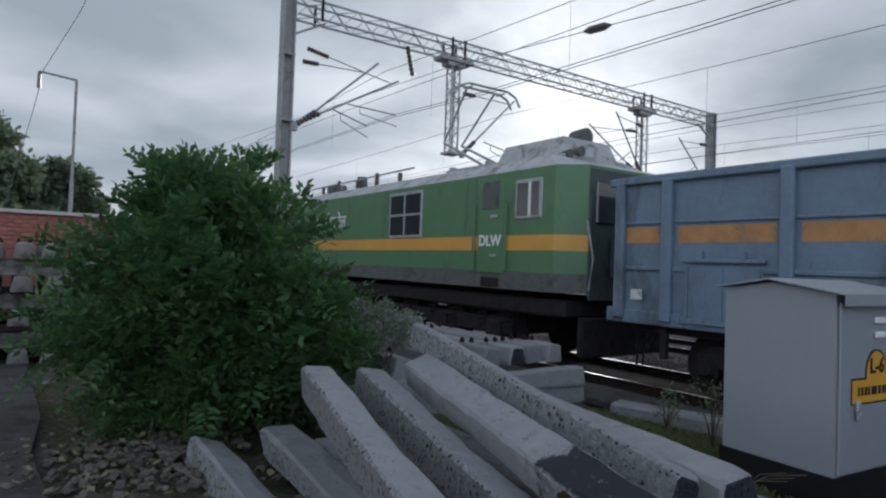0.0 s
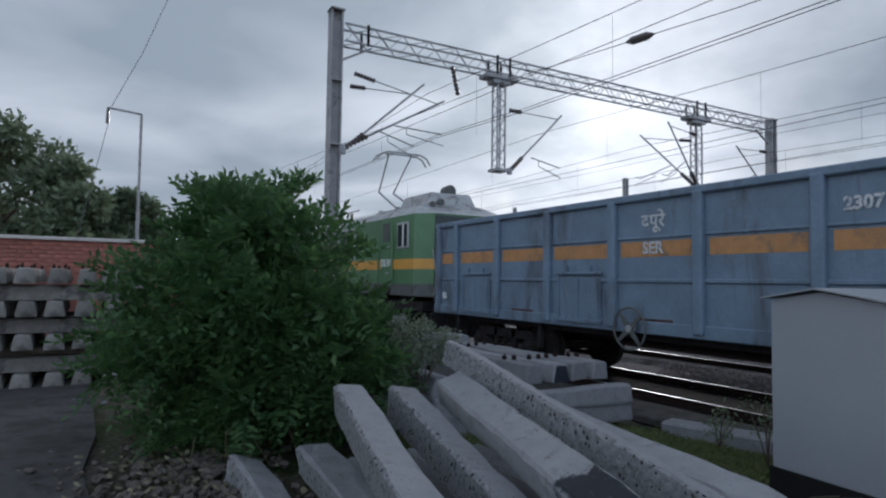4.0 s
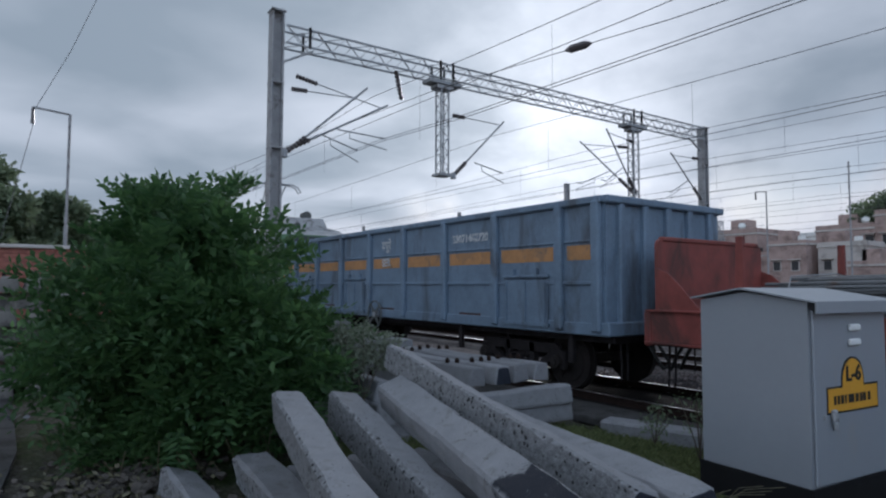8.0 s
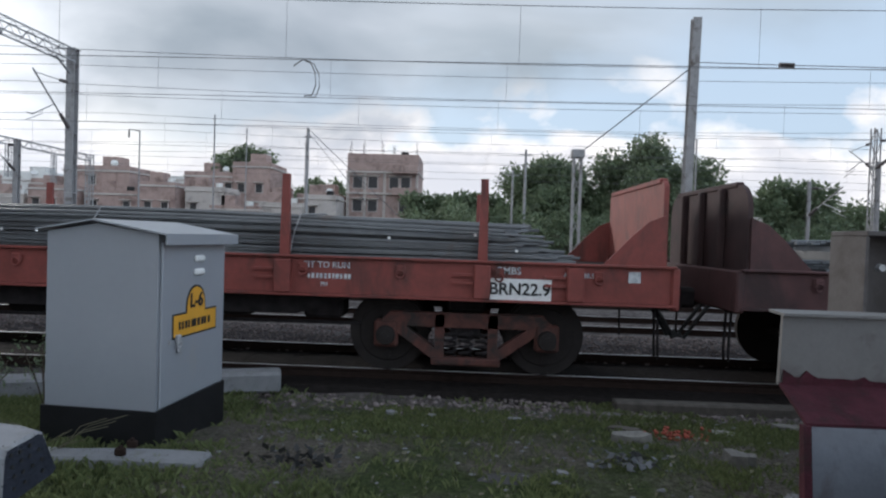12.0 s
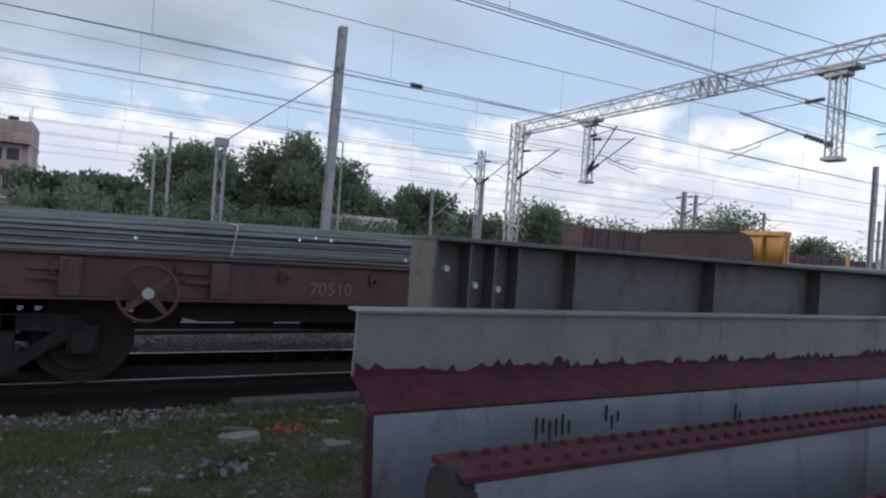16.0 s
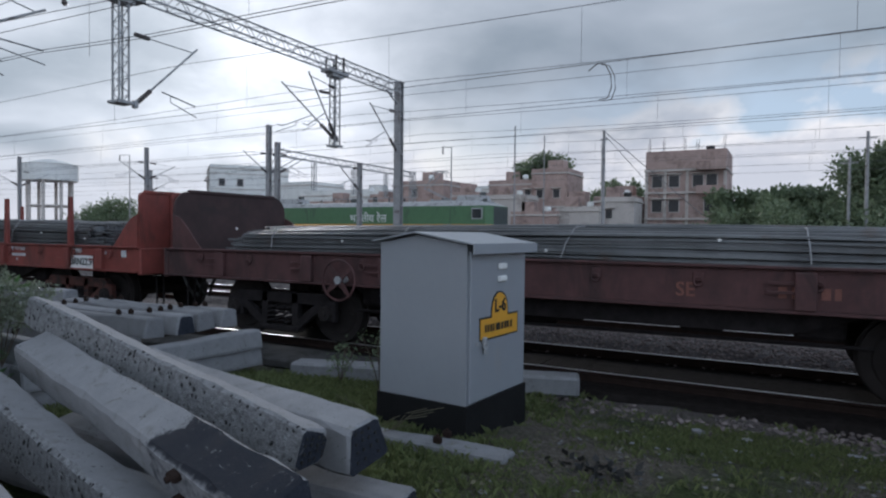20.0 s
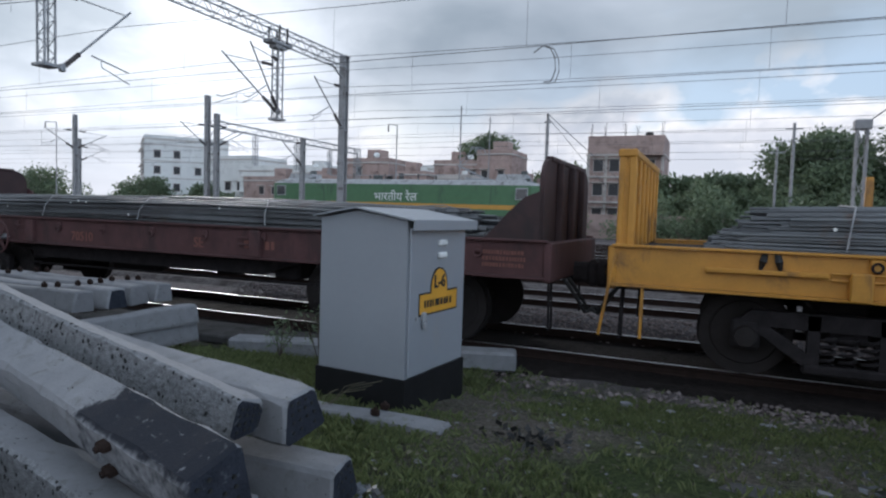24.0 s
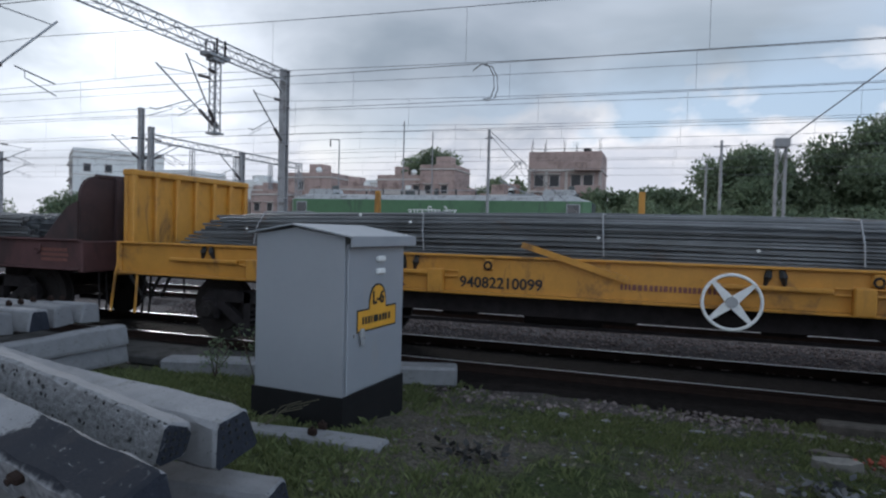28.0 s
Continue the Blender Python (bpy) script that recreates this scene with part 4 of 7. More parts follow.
def build_town():
    rng = random.Random(21)
    # unfinished three-storey house with bare column steel
    b = house(-12.05, 85, 9.8, 9, 10.4, BRICK, [(-3.4, 2.6), (-1.3, 2.6), (2.9, 2.6), (-3.4, 5.9), (-1.3, 5.9), (3.0, 5.9), (-3.4, 9.1), (-1.3, 9.1), (1.6, 9.1), (3.2, 9.1)], "unfinished three-storey brick house with bare reinforcing bars", window=(1.2, 1.5), parapet=2.4)
    for z in (4.2, 7.6, 10.5):
        part("floor_band", M().box((0, -.08, z), (10.1, .5, .28), ch=.03), PLASTER, b, "pale concrete floor band")
    for u in (-4.75, -2.4, .3, 4.75):
        part("column", M().box((u, -.06, 5.3), (.35, .3, 10.5), ch=.02), PLASTER, b, "bare concrete column")
    part("balcony", M().box((3.2, -.8, 10.9), (3.4, 1.4, 1.1), ch=.03), BRICK, b)
    part("balcony", M().box((3.2, -.7, 7.9), (3.4, 1.2, 1.0), ch=.03), BRICK, b)
    for u in (-4.6, -2.8, -.2, 1.4, 4.5):
        for k in range(3):
            part("reinforcing_bar", M().beam((u + k * .12, .2, 13.0), (u + k * .12, .2, 13.3 + rng.uniform(.6, 1.8)), .04), RAIL, b)
    part("water_tank", M().cyl((2.6, 4, 10.6), (2.6, 4, 13.9), .6, .55, 12), BLACK, b)
    for x, w, h, mm in ((-57, 6.5, 7.4, BRICK), (-50, 9, 9.2, BRICK), (-43.5, 4.5, 5.0, BRICK), (-37.5, 8.0, 9.5, BRICK), (-31.5, 5.5, 11.0, BRICK), (-27.8, 5.6, 5.8, BRICK), (-21, 6.0, 6.5, BRICK), (-64, 6, 8, WHITEWALL), (-71, 8, 6.5, BRICK)):
        y = 84 + rng.uniform(-3, 6)
        win = [(u, v) for v in np.arange(1.9, h - 1, 3.1) for u in np.arange(-w / 2 + 1.3, w / 2 - .8, 2.6) if rng.random() < .75]
        t = house(x, y, w, 8, h, mm, win, "whitewashed house with a flat roof" if mm is WHITEWALL else "unplastered brick house with flat roof", window=(.9, 1.2))
        part("stair_head", M().box((rng.uniform(-w / 4, w / 4), 5, h + 1.3), (2.4, 2.6, 2.4), ch=.03), mm, t)
        if rng.random() < .7:
            part("dish", M().cyl((w / 4, .3, h + 1.2), (w / 4 + .1, .1, h + 1.35), .5, .42, 12), WHITEWALL, t, "white satellite dish")
    for x, y, w, h in ((-61, 79, 5.5, 5.2), (-54, 78, 6, 6.4), (-46.5, 79, 7, 6.0), (-40, 78, 4.6, 7.2), (-34.2, 79, 5.2, 6.8), (-29.6, 77, 6.4, 4.4), (-24, 78, 5.6, 5.0), (-19.2, 79, 4.2, 6.2)):
        t = house(x, y, w, 5, h, BRICK if rng.random() < .8 else PLASTER, [(u, v) for v in np.arange(1.8, h - 1, 2.9) for u in np.arange(-w / 2 + 1.1, w / 2 - .7, 2.2) if rng.random() < .6], "low crowded brick house with rooftop clutter", window=(.8, 1.1), parapet=.4)
        part("tank", M().cyl((w * .2, 2, h + .2), (w * .2, 2, h + 1.3), .5, .46, 10), BLACK if rng.random() < .5 else WHITEWALL, t, "rooftop water tank")
        part("stair_head", M().box((-w * .25, 3, h + 1.1), (1.8, 2.0, 1.9), ch=.03), BRICK, t)
    t = house(-104, 88, 13.5, 15, 14.2, WHITEWALL, [(u, v) for v in (2.2, 5.4, 8.6, 11.6) for u in (-5, -2.2, 2.0, 5)], "tall white four-storey building seen corner-on", window=(1.2, 1.5))
    t.matrix_basis = pose(-104, 88, -.14, 0, 0, -38)
    for z in (2.2, 5.4, 8.6, 11.6):
        for y in (2.2, 5.6, 9.4, 12.6):
            if (y, z) != (9.4, 11.6):
                f = part("window", M().box((6.77, y, z), (.1, 1.3, 1.6), ch=.02), PLASTER, t)
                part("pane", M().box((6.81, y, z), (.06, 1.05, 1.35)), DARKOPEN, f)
        part("floor_band", M().box((0, -.05, z + 1.7), (13.7, .12, .16)).box((6.8, 7.5, z + 1.7), (.12, 15, .16)), PLASTER, t)
    part("stair_head", M().box((-3.5, 4, 14.5), (5.5, 6, 2.4), ch=.03), WHITEWALL, t)
    house(-88, 93, 14, 10, 11, WHITEWALL, [(u, v) for v in (2.5, 6) for u in (-5, -2, 1, 4)], "white two-storey building with a terrace", window=(1.3, 1.5))
    t = house(-72, 90, 19, 11, 8.6, WHITEWALL, [(u, v) for v in (3, 6.6) for u in np.arange(-8, 8.5, 2.0)], "long white building with rows of arched openings", window=(.9, 1.6), parapet=.9)
    part("canopy", M().box((0, -.6, 4.9), (19.4, 1.6, .25), ch=.03), WHITEWALL, t)
    house(-50, 110, 14, 8, 10.5, WHITEWALL, [(-4, 8), (0, 8), (4, 8)], "white house behind the brick row")
    # water tower
    w = thing("water_tower", "white round overhead water tank on concrete legs", "water tower", "", pose(-363, 200, -.14))
    part("tank", M().cyl((0, 0, 29), (0, 0, 38), 14, 14, 24).cyl((0, 0, 38), (0, 0, 41), 14.5, 3, 24), WHITEWALL, w)
    for a in range(8):
        part("leg", M().cyl((11 * math.cos(a * .785), 11 * math.sin(a * .785), 0), (11 * math.cos(a * .785), 11 * math.sin(a * .785), 29), .9, .9, 8), PLASTER, w)
    part("ring_beam", M().ring((0, 0, 15), 11, .6, "z", 16, 4), PLASTER, w)
    # boundary wall and sheds along the far side
    solid("wall_far", M().box((-40, 62, 1.1), (150, .3, 2.4), ch=.02), BRICK, "long low brick boundary wall beyond the tracks", "wall", kind="structure")
    house(24.4, 60, 6.6, 5, 4.3, PLASTER, [], "small flat-roofed plaster cabin beside the trees", name="cabin", parapet=.2)


build_town()


def leaf_cloud(name, centres, radii, count, size, material, parent, seed, aspect=2.0, droop=0.0):
    """Folded leaves scattered through clumps; thinner towards the edge."""
    rng = np.random.default_rng(seed)
    centres, radii = np.array(centres, float), np.array(radii, float)
    w = radii ** 2
    pick = rng.choice(len(centres), count, p=w / w.sum())
    d = rng.normal(size=(count, 3))
    d /= np.linalg.norm(d, axis=1)[:, None]
    r = rng.random(count) ** 0.45 * radii[pick] * rng.uniform(0.75, 1.15, count)
    pos = centres[pick] + d * r[:, None] * np.array([1, 1, 0.85])
    a = rng.normal(size=(count, 3)) + d * 0.6
    a[:, 2] -= droop
    a /= np.linalg.norm(a, axis=1)[:, None]
    b = np.cross(a, rng.normal(size=(count, 3)))
    b /= np.linalg.norm(b, axis=1)[:, None]
    c = np.cross(a, b)
    s = size * rng.uniform(0.6, 1.35, count)[:, None]
    wd = s / aspect * 0.5
    verts = np.stack((pos, pos + a * s * .45 + b * wd + c * wd * .35, pos + a * s, pos + a * s * .45 - b * wd + c * wd * .35), 1).reshape(-1, 3)
    base = np.arange(count)[:, None] * 4
    faces = np.concatenate((base + np.array([[0, 1, 2]]), base + np.array([[0, 2, 3]])), 0)
    me = bpy.data.meshes.new(name)
    me.from_pydata(verts.tolist(), [], faces.tolist())
    me.materials.append(material)
    me.update()
    return part(name, me, None, parent)


def tree(x, y, h, spread, seed, leaves=5200, size=0.42, base=-0.14, trunk_h=0.3, label="broad dark green tree beyond the tracks", n=24):
    rng = random.Random(seed)
    t = thing("tree", label, "tree", "trees", pose(x, y, base))
    m = M()
    th = h * trunk_h
    r = h * 0.028 + .05
    m.tube([(0, 0, 0), (.1, 0, th * .5), (0, .1, th), (.1, 0, h * .7)], r, 8, radii=[r * 1.3, r, r * .8, r * .3])
    centres, radii = [], []
    for i in range(n):
        a, u = rng.uniform(0, 2 * math.pi), rng.random() ** .6
        zz = rng.random()
        rad = spread * 1.05 * u * math.sqrt(max(0.1, 1 - (abs(zz - .4) / .65) ** 2))
        p = (rad * math.cos(a), rad * math.sin(a), th * .7 + (h * .93 - th * .7) * zz)
        centres.append(p)
        radii.append(spread * rng.uniform(.26, .44))
        m.tube([(0, 0, th * rng.uniform(.7, 1.2)), (p[0] * .5, p[1] * .5, p[2] * .7 + th * .2), p], r * .3, 5, radii=[r * .45, r * .28, r * .08])
    part("trunk", m, BARK, t)
    leaf_cloud("crown", centres, radii, leaves, size, TREELEAF, t, seed)
    return t


tree(9.3, 70, 10.2, 6.3, 1, 30000, .5, n=46)
tree(20.6, 70, 12.9, 6.0, 2, 34000, .5, n=52, label="large loose-crowned tree beyond the tracks")
tree(29.5, 76, 8.5, 6, 3, 9000)
for i, (x, y, h, s) in enumerate(((-4.5, 74, 7.5, 4), (0.5, 76, 7.2, 4), (-1.5, 68, 5.4, 4), (5, 66, 4.6, 4), (-36, 96, 15, 6), (-24, 98, 11, 5), (36, 82, 8, 5), (44, 85, 8.5, 6), (56, 88, 9, 7), (66, 84, 9.5, 8), (80, 95, 8, 8), (96, 95, 9, 9), (118, 90, 14, 11), (150, 110, 10, 12), (180, 120, 10, 14), (210, 90, 11, 14), (230, 60, 11, 13), (250, 40, 12, 14), (140, 80, 9, 9), (260, 15, 11, 14), (160, 62, 8, 9), (36, 70, 9, 5), (-96, 82, 6, 5), (-80, 80, 5, 5), (-124, 110, 10, 7), (-140, 90, 9, 8))):
    tree(x, y, h, s, 40 + i, 7500, .55 + h * .012, trunk_h=.16, n=30)
for i, (x, y, h, s) in enumerate(((-33, -5.2, 8.3, 3.9), (-31, -2.3, 7.0, 2.5), (-33, .2, 5.6, 1.9), (-36, -9, 8.0, 4.6))):
    tree(x, y, h, s, 70 + i, 15000, .34, .2, label="dense dark tree behind the brick wall")


def far_scrub():
    rng = np.random.default_rng(9)
    t = thing("scrub", "band of low green scrub along the far boundary", "scrub", kind="stuff")
    n = 210
    xs = np.concatenate((rng.uniform(-90, 60, 120), rng.uniform(-7, 34, 90)))
    zs = np.concatenate((rng.uniform(.6, 2.0, 120), rng.uniform(.8, 3.6, 90)))
    leaf_cloud("foliage", np.stack((xs, rng.uniform(56, 61, n), zs), 1), rng.uniform(.9, 2.0, n), 34000, .36, TREELEAF, t, 4)


far_scrub()


# ---- signalling cabinet ----
def build_cabinet():
    t = thing("equipment_cabinet", "white steel trackside cabinet with pitched lid on a black plinth", "cabinet", "", pose(-2.48, 3.67, 0, 0, 0, -5))
    w, d, z0, z1 = 0.86, .985, 0.53, 1.80
    # local: the corner by the door at the origin, width along -x, depth along +y
    part("plinth", M().prism([(.02, -.02), (-w - .02, -.02), (-w - .02, d + .02), (.02, d + .02)][::-1], 0.1, z0 + .004, "z"), BOXBLACK, t, "black painted plinth")
    body = M()
    gable = [(0, z0), (0, z1), (-w * .55, z1 + .065), (-w, z1), (-w, z0)]
    body.prism(gable, 0.0, d, "y")
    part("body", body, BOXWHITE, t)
    lid = M()
    for s in (0, 1):
        a, b = ((-w * .55, z1 + .085), (.09, z1 - .005)) if s == 0 else ((-w * .55, z1 + .085), (-w - .05, z1 + .008))
        lid.hexa([(a[0], -.06, a[1]), (b[0], -.06, b[1]), (b[0], d + .06, b[1]), (a[0], d + .06, a[1]), (a[0], -.06, a[1] + .012), (b[0], -.06, b[1] + .012), (b[0], d + .06, b[1] + .012), (a[0], d + .06, a[1] + .012)])
    lid.hexa([(.09, -.06, z1 - .075), (.10, -.06, z1 - .075), (.10, d + .06, z1 - .075), (.09, d + .06, z1 - .075), (.09, -.06, z1 + .006), (.10, -.06, z1 + .006), (.10, d + .06, z1 + .006), (.09, d + .06, z1 + .006)])
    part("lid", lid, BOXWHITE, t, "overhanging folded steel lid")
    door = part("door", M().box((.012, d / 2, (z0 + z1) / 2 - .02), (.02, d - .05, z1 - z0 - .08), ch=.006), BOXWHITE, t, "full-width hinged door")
    for k in (0, 1):
        part("vent", M().box((.035, d * .52, z1 - .185 - k * .105), (.03, .14, .05), ch=.012), WHITE, door, "pressed ventilation hood")
    plate = M()
    zc, yc = 1.165, .49
    outline = [(-.36, -.13), (.36, -.13), (.36, .03), (.15, .03), (.15, .08), (.135, .14), (.10, .19), (.05, .22), (0, .23), (-.05, .22), (-.10, .19), (-.135, .14), (-.15, .08), (-.15, .03), (-.36, .03)]
    for k, (g, x) in enumerate(((.014, .0255), (0, .0285))):
        poly = [(yc + u * .88 + (g if u > 0 else -g), zc + v + (g if v > 0 else -g)) for u, v in outline]
        part("sign_border" if k == 0 else "sign_plate", M().prism(poly, .022, x, "x"), BLACK if k == 0 else SIGNYEL, door, "black border" if k == 0 else "yellow painted location sign")
    part("sign_lettering", lettering("L-6", .15, BLACK, bold=.004), None, door, at=pose(.031, yc, zc + .12, 0, 0, 90))
    rng = random.Random(3)
    u = -.24
    while u < .24:
        bw = rng.uniform(.02, .04)
        part("sign_character", M().box((.03, yc + u, zc - .05), (.004, bw, .06)), BLACK, door, "unreadable black character")
        u += bw + rng.uniform(.008, .03)
    hasp = part("hasp", M().box((.04, .22, 1.02), (.03, .05, .07), ch=.008).ring((.05, .22, .985), .03, .006, "x", 14, 5), GALV, door, "steel hasp")
    part("padlock", M().box((.045, .225, .945), (.018, .045, .05), ch=.008), GALV, hasp, "small hanging padlock")
    part("staple", M().box((.03, .12, 1.01), (.015, .02, .03)), GALV, door)
    return t


build_cabinet()


# ---- concrete sleepers ----
def sleeper_mesh(name, material, seed, ends=None, side=None, wide=False):
    """A prestressed sleeper, 2.75 m long: deep ends, waisted middle, worn corners. Top centre line near z = 0.22."""
    rng = random.Random(seed)
    m = M()
    stations = []
    for u in (-1.375, -1.36, -1.31, -1.22, -1.1, -.8, -.45, 0, .45, .8, 1.1, 1.22, 1.31, 1.36, 1.375):
        a = abs(u)
        h = .20 if a < .5 else (.235 if a < .78 else .215)
        b, t = (.115, .082) if a < .5 else (.13, .088)
        if a > 1.37:
            h, b, t = h - .02, b - .015, t - .015
        stations.append((u, h, b, t))
    ring = 10
    for u, h, b, t in stations:
        j = lambda s: rng.uniform(-s, s)
        c = .018
        if wide:
            b, t = b - .025, .14 if a < 1.37 else .125
        sec = [(-b, 0), (b, 0), (b + .002, .03), (t + .012, h - c), (t - .01, h), (.03, h + .002), (-.03, h + .002), (-t + .01, h), (-t - .012, h - c), (-b - .002, .03)]
        rough = .009 if wide and a > 1.15 else .003
        m.v.extend((u + j(rough), y + j(rough), z + j(rough)) for y, z in sec)
    n = len(stations)
    for i in range(n - 1):
        for k in range(ring):
            m.f.append((i * ring + k, (i + 1) * ring + k, (i + 1) * ring + (k + 1) % ring, i * ring + (k + 1) % ring))
            m.k.append(1 if side and k in side else 0)
    m.f += [tuple(range(ring)), tuple(range((n - 1) * ring, n * ring))[::-1]]
    m.k += [2 if ends else 0, 2 if ends else 0]
    return m.mesh(name, [material, PITTED, TARRED])


SLEEPER = sleeper_mesh("concrete_sleeper", CONCRETE, 1)
BROAD = sleeper_mesh("broad_sleeper", CONCRETE, 4, side=(0, 1, 2, 3, 8, 9), wide=True)
OLD = sleeper_mesh("old_sleeper", OLDCONC, 7)
SLEEPER_TAR = sleeper_mesh("tar_end_sleeper", CONCRETE, 3, ends=True)
STRAND = M().cyl((0, 0, 0), (.006, 0, 0), .009, .008, 7).mesh("strand_end", BLACK)
INSERT = M().box((0, 0, .245), (.07, .035, .05), ch=.008).cyl((0, 0, .24), (0, 0, .285), .014, .014, 6).mesh("rail_clip_insert", RAIL)


def sleeper(p0, p1, roll=0.0, mesh=SLEEPER, clips=False, label="grey prestressed concrete railway sleeper lying in the pile", group="sleepers in the pile"):
    """From the middle of one end's top edge to the other's."""
    p0, p1 = Vector(p0), Vector(p1)
    d = (p1 - p0).normalized()
    side = d.cross(Vector((0, 0, 1))).normalized()
    up = side.cross(d)
    rot = Matrix((d, up.cross(d), up)).transposed().to_4x4() @ Matrix.Rotation(radians(roll), 4, "X")
    mid = p0 + d * 1.375
    at = Matrix.Translation(mid) @ rot @ Matrix.Translation((0, 0, -.215))
    ob = thing("concrete_sleeper", label, "sleeper", group, at)
    part("block", mesh, None, ob)
    if group == "sleepers in the pile":
        for v in (-.06, -.02, .02, .06):
            for w in (.05, .10, .15):
                part("strand_end", STRAND, None, ob, "dark prestressing strand end", at=pose(1.372, v, w))
    if clips:
        for u in (-.84, .84):
            for v in (-.075, .075):
                part("clip_insert", INSERT, None, ob, "rusty cast clip insert", at=pose(u, v, 0))
    return ob


def heavy_mesh(name, material, seed, length, wy, wz, tar=9.0, dark_end=False):
    """A heavy turnout sleeper: rough cast base at z = 0, tapered smooth sides, slightly waisted, with chipped arrises."""
    rng = random.Random(seed)
    m, ring = M(), 10
    half = length / 2
    stations = [-half, -half + .015] + [-half + .1 + (length - .2) * k / 22 for k in range(23)] + [half - .015, half]
    for u in stations:
        waist = 1 - .07 * max(0, 1 - (u / .75) ** 2)
        b, t, h = .125 * wy * waist, .085 * wy * waist, .215 * wz * waist
        if abs(u) > half - .01:
            b, t, h = b - .012, t - .012, h - .012
        chip = rng.uniform(.004, .02) if rng.random() < .3 else .006
        c = .012 + chip
        sec = [(-b + c * .7, 0), (b - c * .7, 0), (b, c), (t + .01, h - c), (t - c * .6, h), (.03, h), (-.03, h), (-t + c * .6, h), (-t - .01, h - c), (-b, c)]
        m.v.extend((u + rng.uniform(-.003, .003), y + rng.uniform(-.004, .004), z + rng.uniform(-.004, .004)) for y, z in sec)
    n = len(stations)
    for i in range(n - 1):
        for k in range(ring):
            m.f.append((i * ring + k, (i + 1) * ring + k, (i + 1) * ring + (k + 1) % ring, i * ring + (k + 1) % ring))
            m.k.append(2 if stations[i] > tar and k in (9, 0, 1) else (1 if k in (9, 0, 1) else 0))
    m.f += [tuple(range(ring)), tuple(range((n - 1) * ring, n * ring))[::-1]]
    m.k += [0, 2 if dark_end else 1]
    return m.mesh(name, [material, PITTED, TARRED])


def heavy_sleeper(centre, yaw, pitch, roll, mesh, length, wy, wz, label, clips=False):
    """Centre of the block, then its heading, downward pitch and roll in degrees."""
    at = Matrix.Translation(centre) @ Matrix.Rotation(radians(yaw), 4, "Z") @ Matrix.Rotation(radians(pitch), 4, "Y") @ Matrix.Rotation(radians(roll), 4, "X") @ Matrix.Translation((0, 0, -.107 * wz))
    ob = thing("concrete_sleeper", label, "sleeper", "sleepers in the pile", at)
    part("block", mesh, None, ob)
    rng = random.Random(int(centre[1] * 100))
    for v in (-.066, -.022, .022, .066):
        for w in (.045, .09, .135, .18):
            if rng.random() < .9:
                part("strand_end", STRAND, None, ob, "dark prestressing strand end", at=pose(length / 2 - .001, v * wy * (1 - w) + rng.uniform(-.005, .005), w * wz + rng.uniform(-.005, .005)))
    if clips:
        for v in (-.055, .055):
            part("clip_insert", INSERT, None, ob, "rusty cast clip insert", at=pose(length * .31, v, .215 * wz - .235))
    return ob


HEAVY = (
    ((-3.458, .60, .884), -11.3, 5.2, -84, CONCRETE, 2.85, 1.05, 1.05, 9, False, "weathered concrete sleeper propped on the pile with a rough pitted flank"),
    ((-3.442, 1.09, .80), -8.4, 7.5, -90, CONCRETE, 2.75, 1.03, 1.04, 1.1, False, "tilted concrete sleeper with coarse pitted flank and a blackened end"),
    ((-3.228, 1.303, .965), -13.9, 3.5, 104, TARDAUB, 2.95, 1.05, 1.07, 9, True, "pale concrete sleeper with a tar-blackened end"),
    ((-3.568, 1.69, 1.10), -6.0, 8.5, -97, CONCRETE, 2.8, .84, .82, 9, True, "steeply propped concrete sleeper with chipped pitted side"),
    ((-3.47, 2.06, .885), -9.0, 1.8, 12.0, CONCRETE, 2.77, 1.15, 1.08, 9, True, "concrete sleeper in the pile with a dark studded end"),
    ((-3.276, 1.886, .485), 2.7, .3, 10.0, CONCRETE, 2.71, 1.08, 1.08, 9, True, "low concrete sleeper under the pile with a dark studded end"),
)
for k, (centre, yaw, pitch, roll, material, length, wy, wz, tar, dark, label) in enumerate(HEAVY):
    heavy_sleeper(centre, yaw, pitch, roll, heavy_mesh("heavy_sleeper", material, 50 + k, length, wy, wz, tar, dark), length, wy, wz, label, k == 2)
solid("packing_block", M().box((-3.35, 2.02, .69), (.34, .3, .2), Matrix.Rotation(radians(-9), 3, "Z"), .02), OLDCONC, "broken concrete block wedged between two sleepers", "packing")
PILE = (
    ((-4.95, 1.5, .56), (-2.25, 1.55, .5), 0, SLEEPER, ""),
    ((-4.95, 1.0, .55), (-2.25, .95, .5), 0, SLEEPER, ""),
    ((-5.2, .72, .62), (-2.46, .62, .5), 0, BROAD, "concrete sleeper lying under the front of the pile"),
    ((-5.5, .28, .5), (-2.78, .32, .38), -20, BROAD, "half-buried concrete sleeper at the edge of the pile"),
)
for p0, p1, roll, mesh, label in PILE:
    sleeper(p0, p1, roll, mesh, label=label or "grey prestressed concrete railway sleeper lying in the pile")
sleeper((-4.7, 3.28, .385), (-1.95, 3.32, .365), 0, SLEEPER, True, "half-buried concrete sleeper with rusty clip inserts in the grass", "sleepers in the grass")

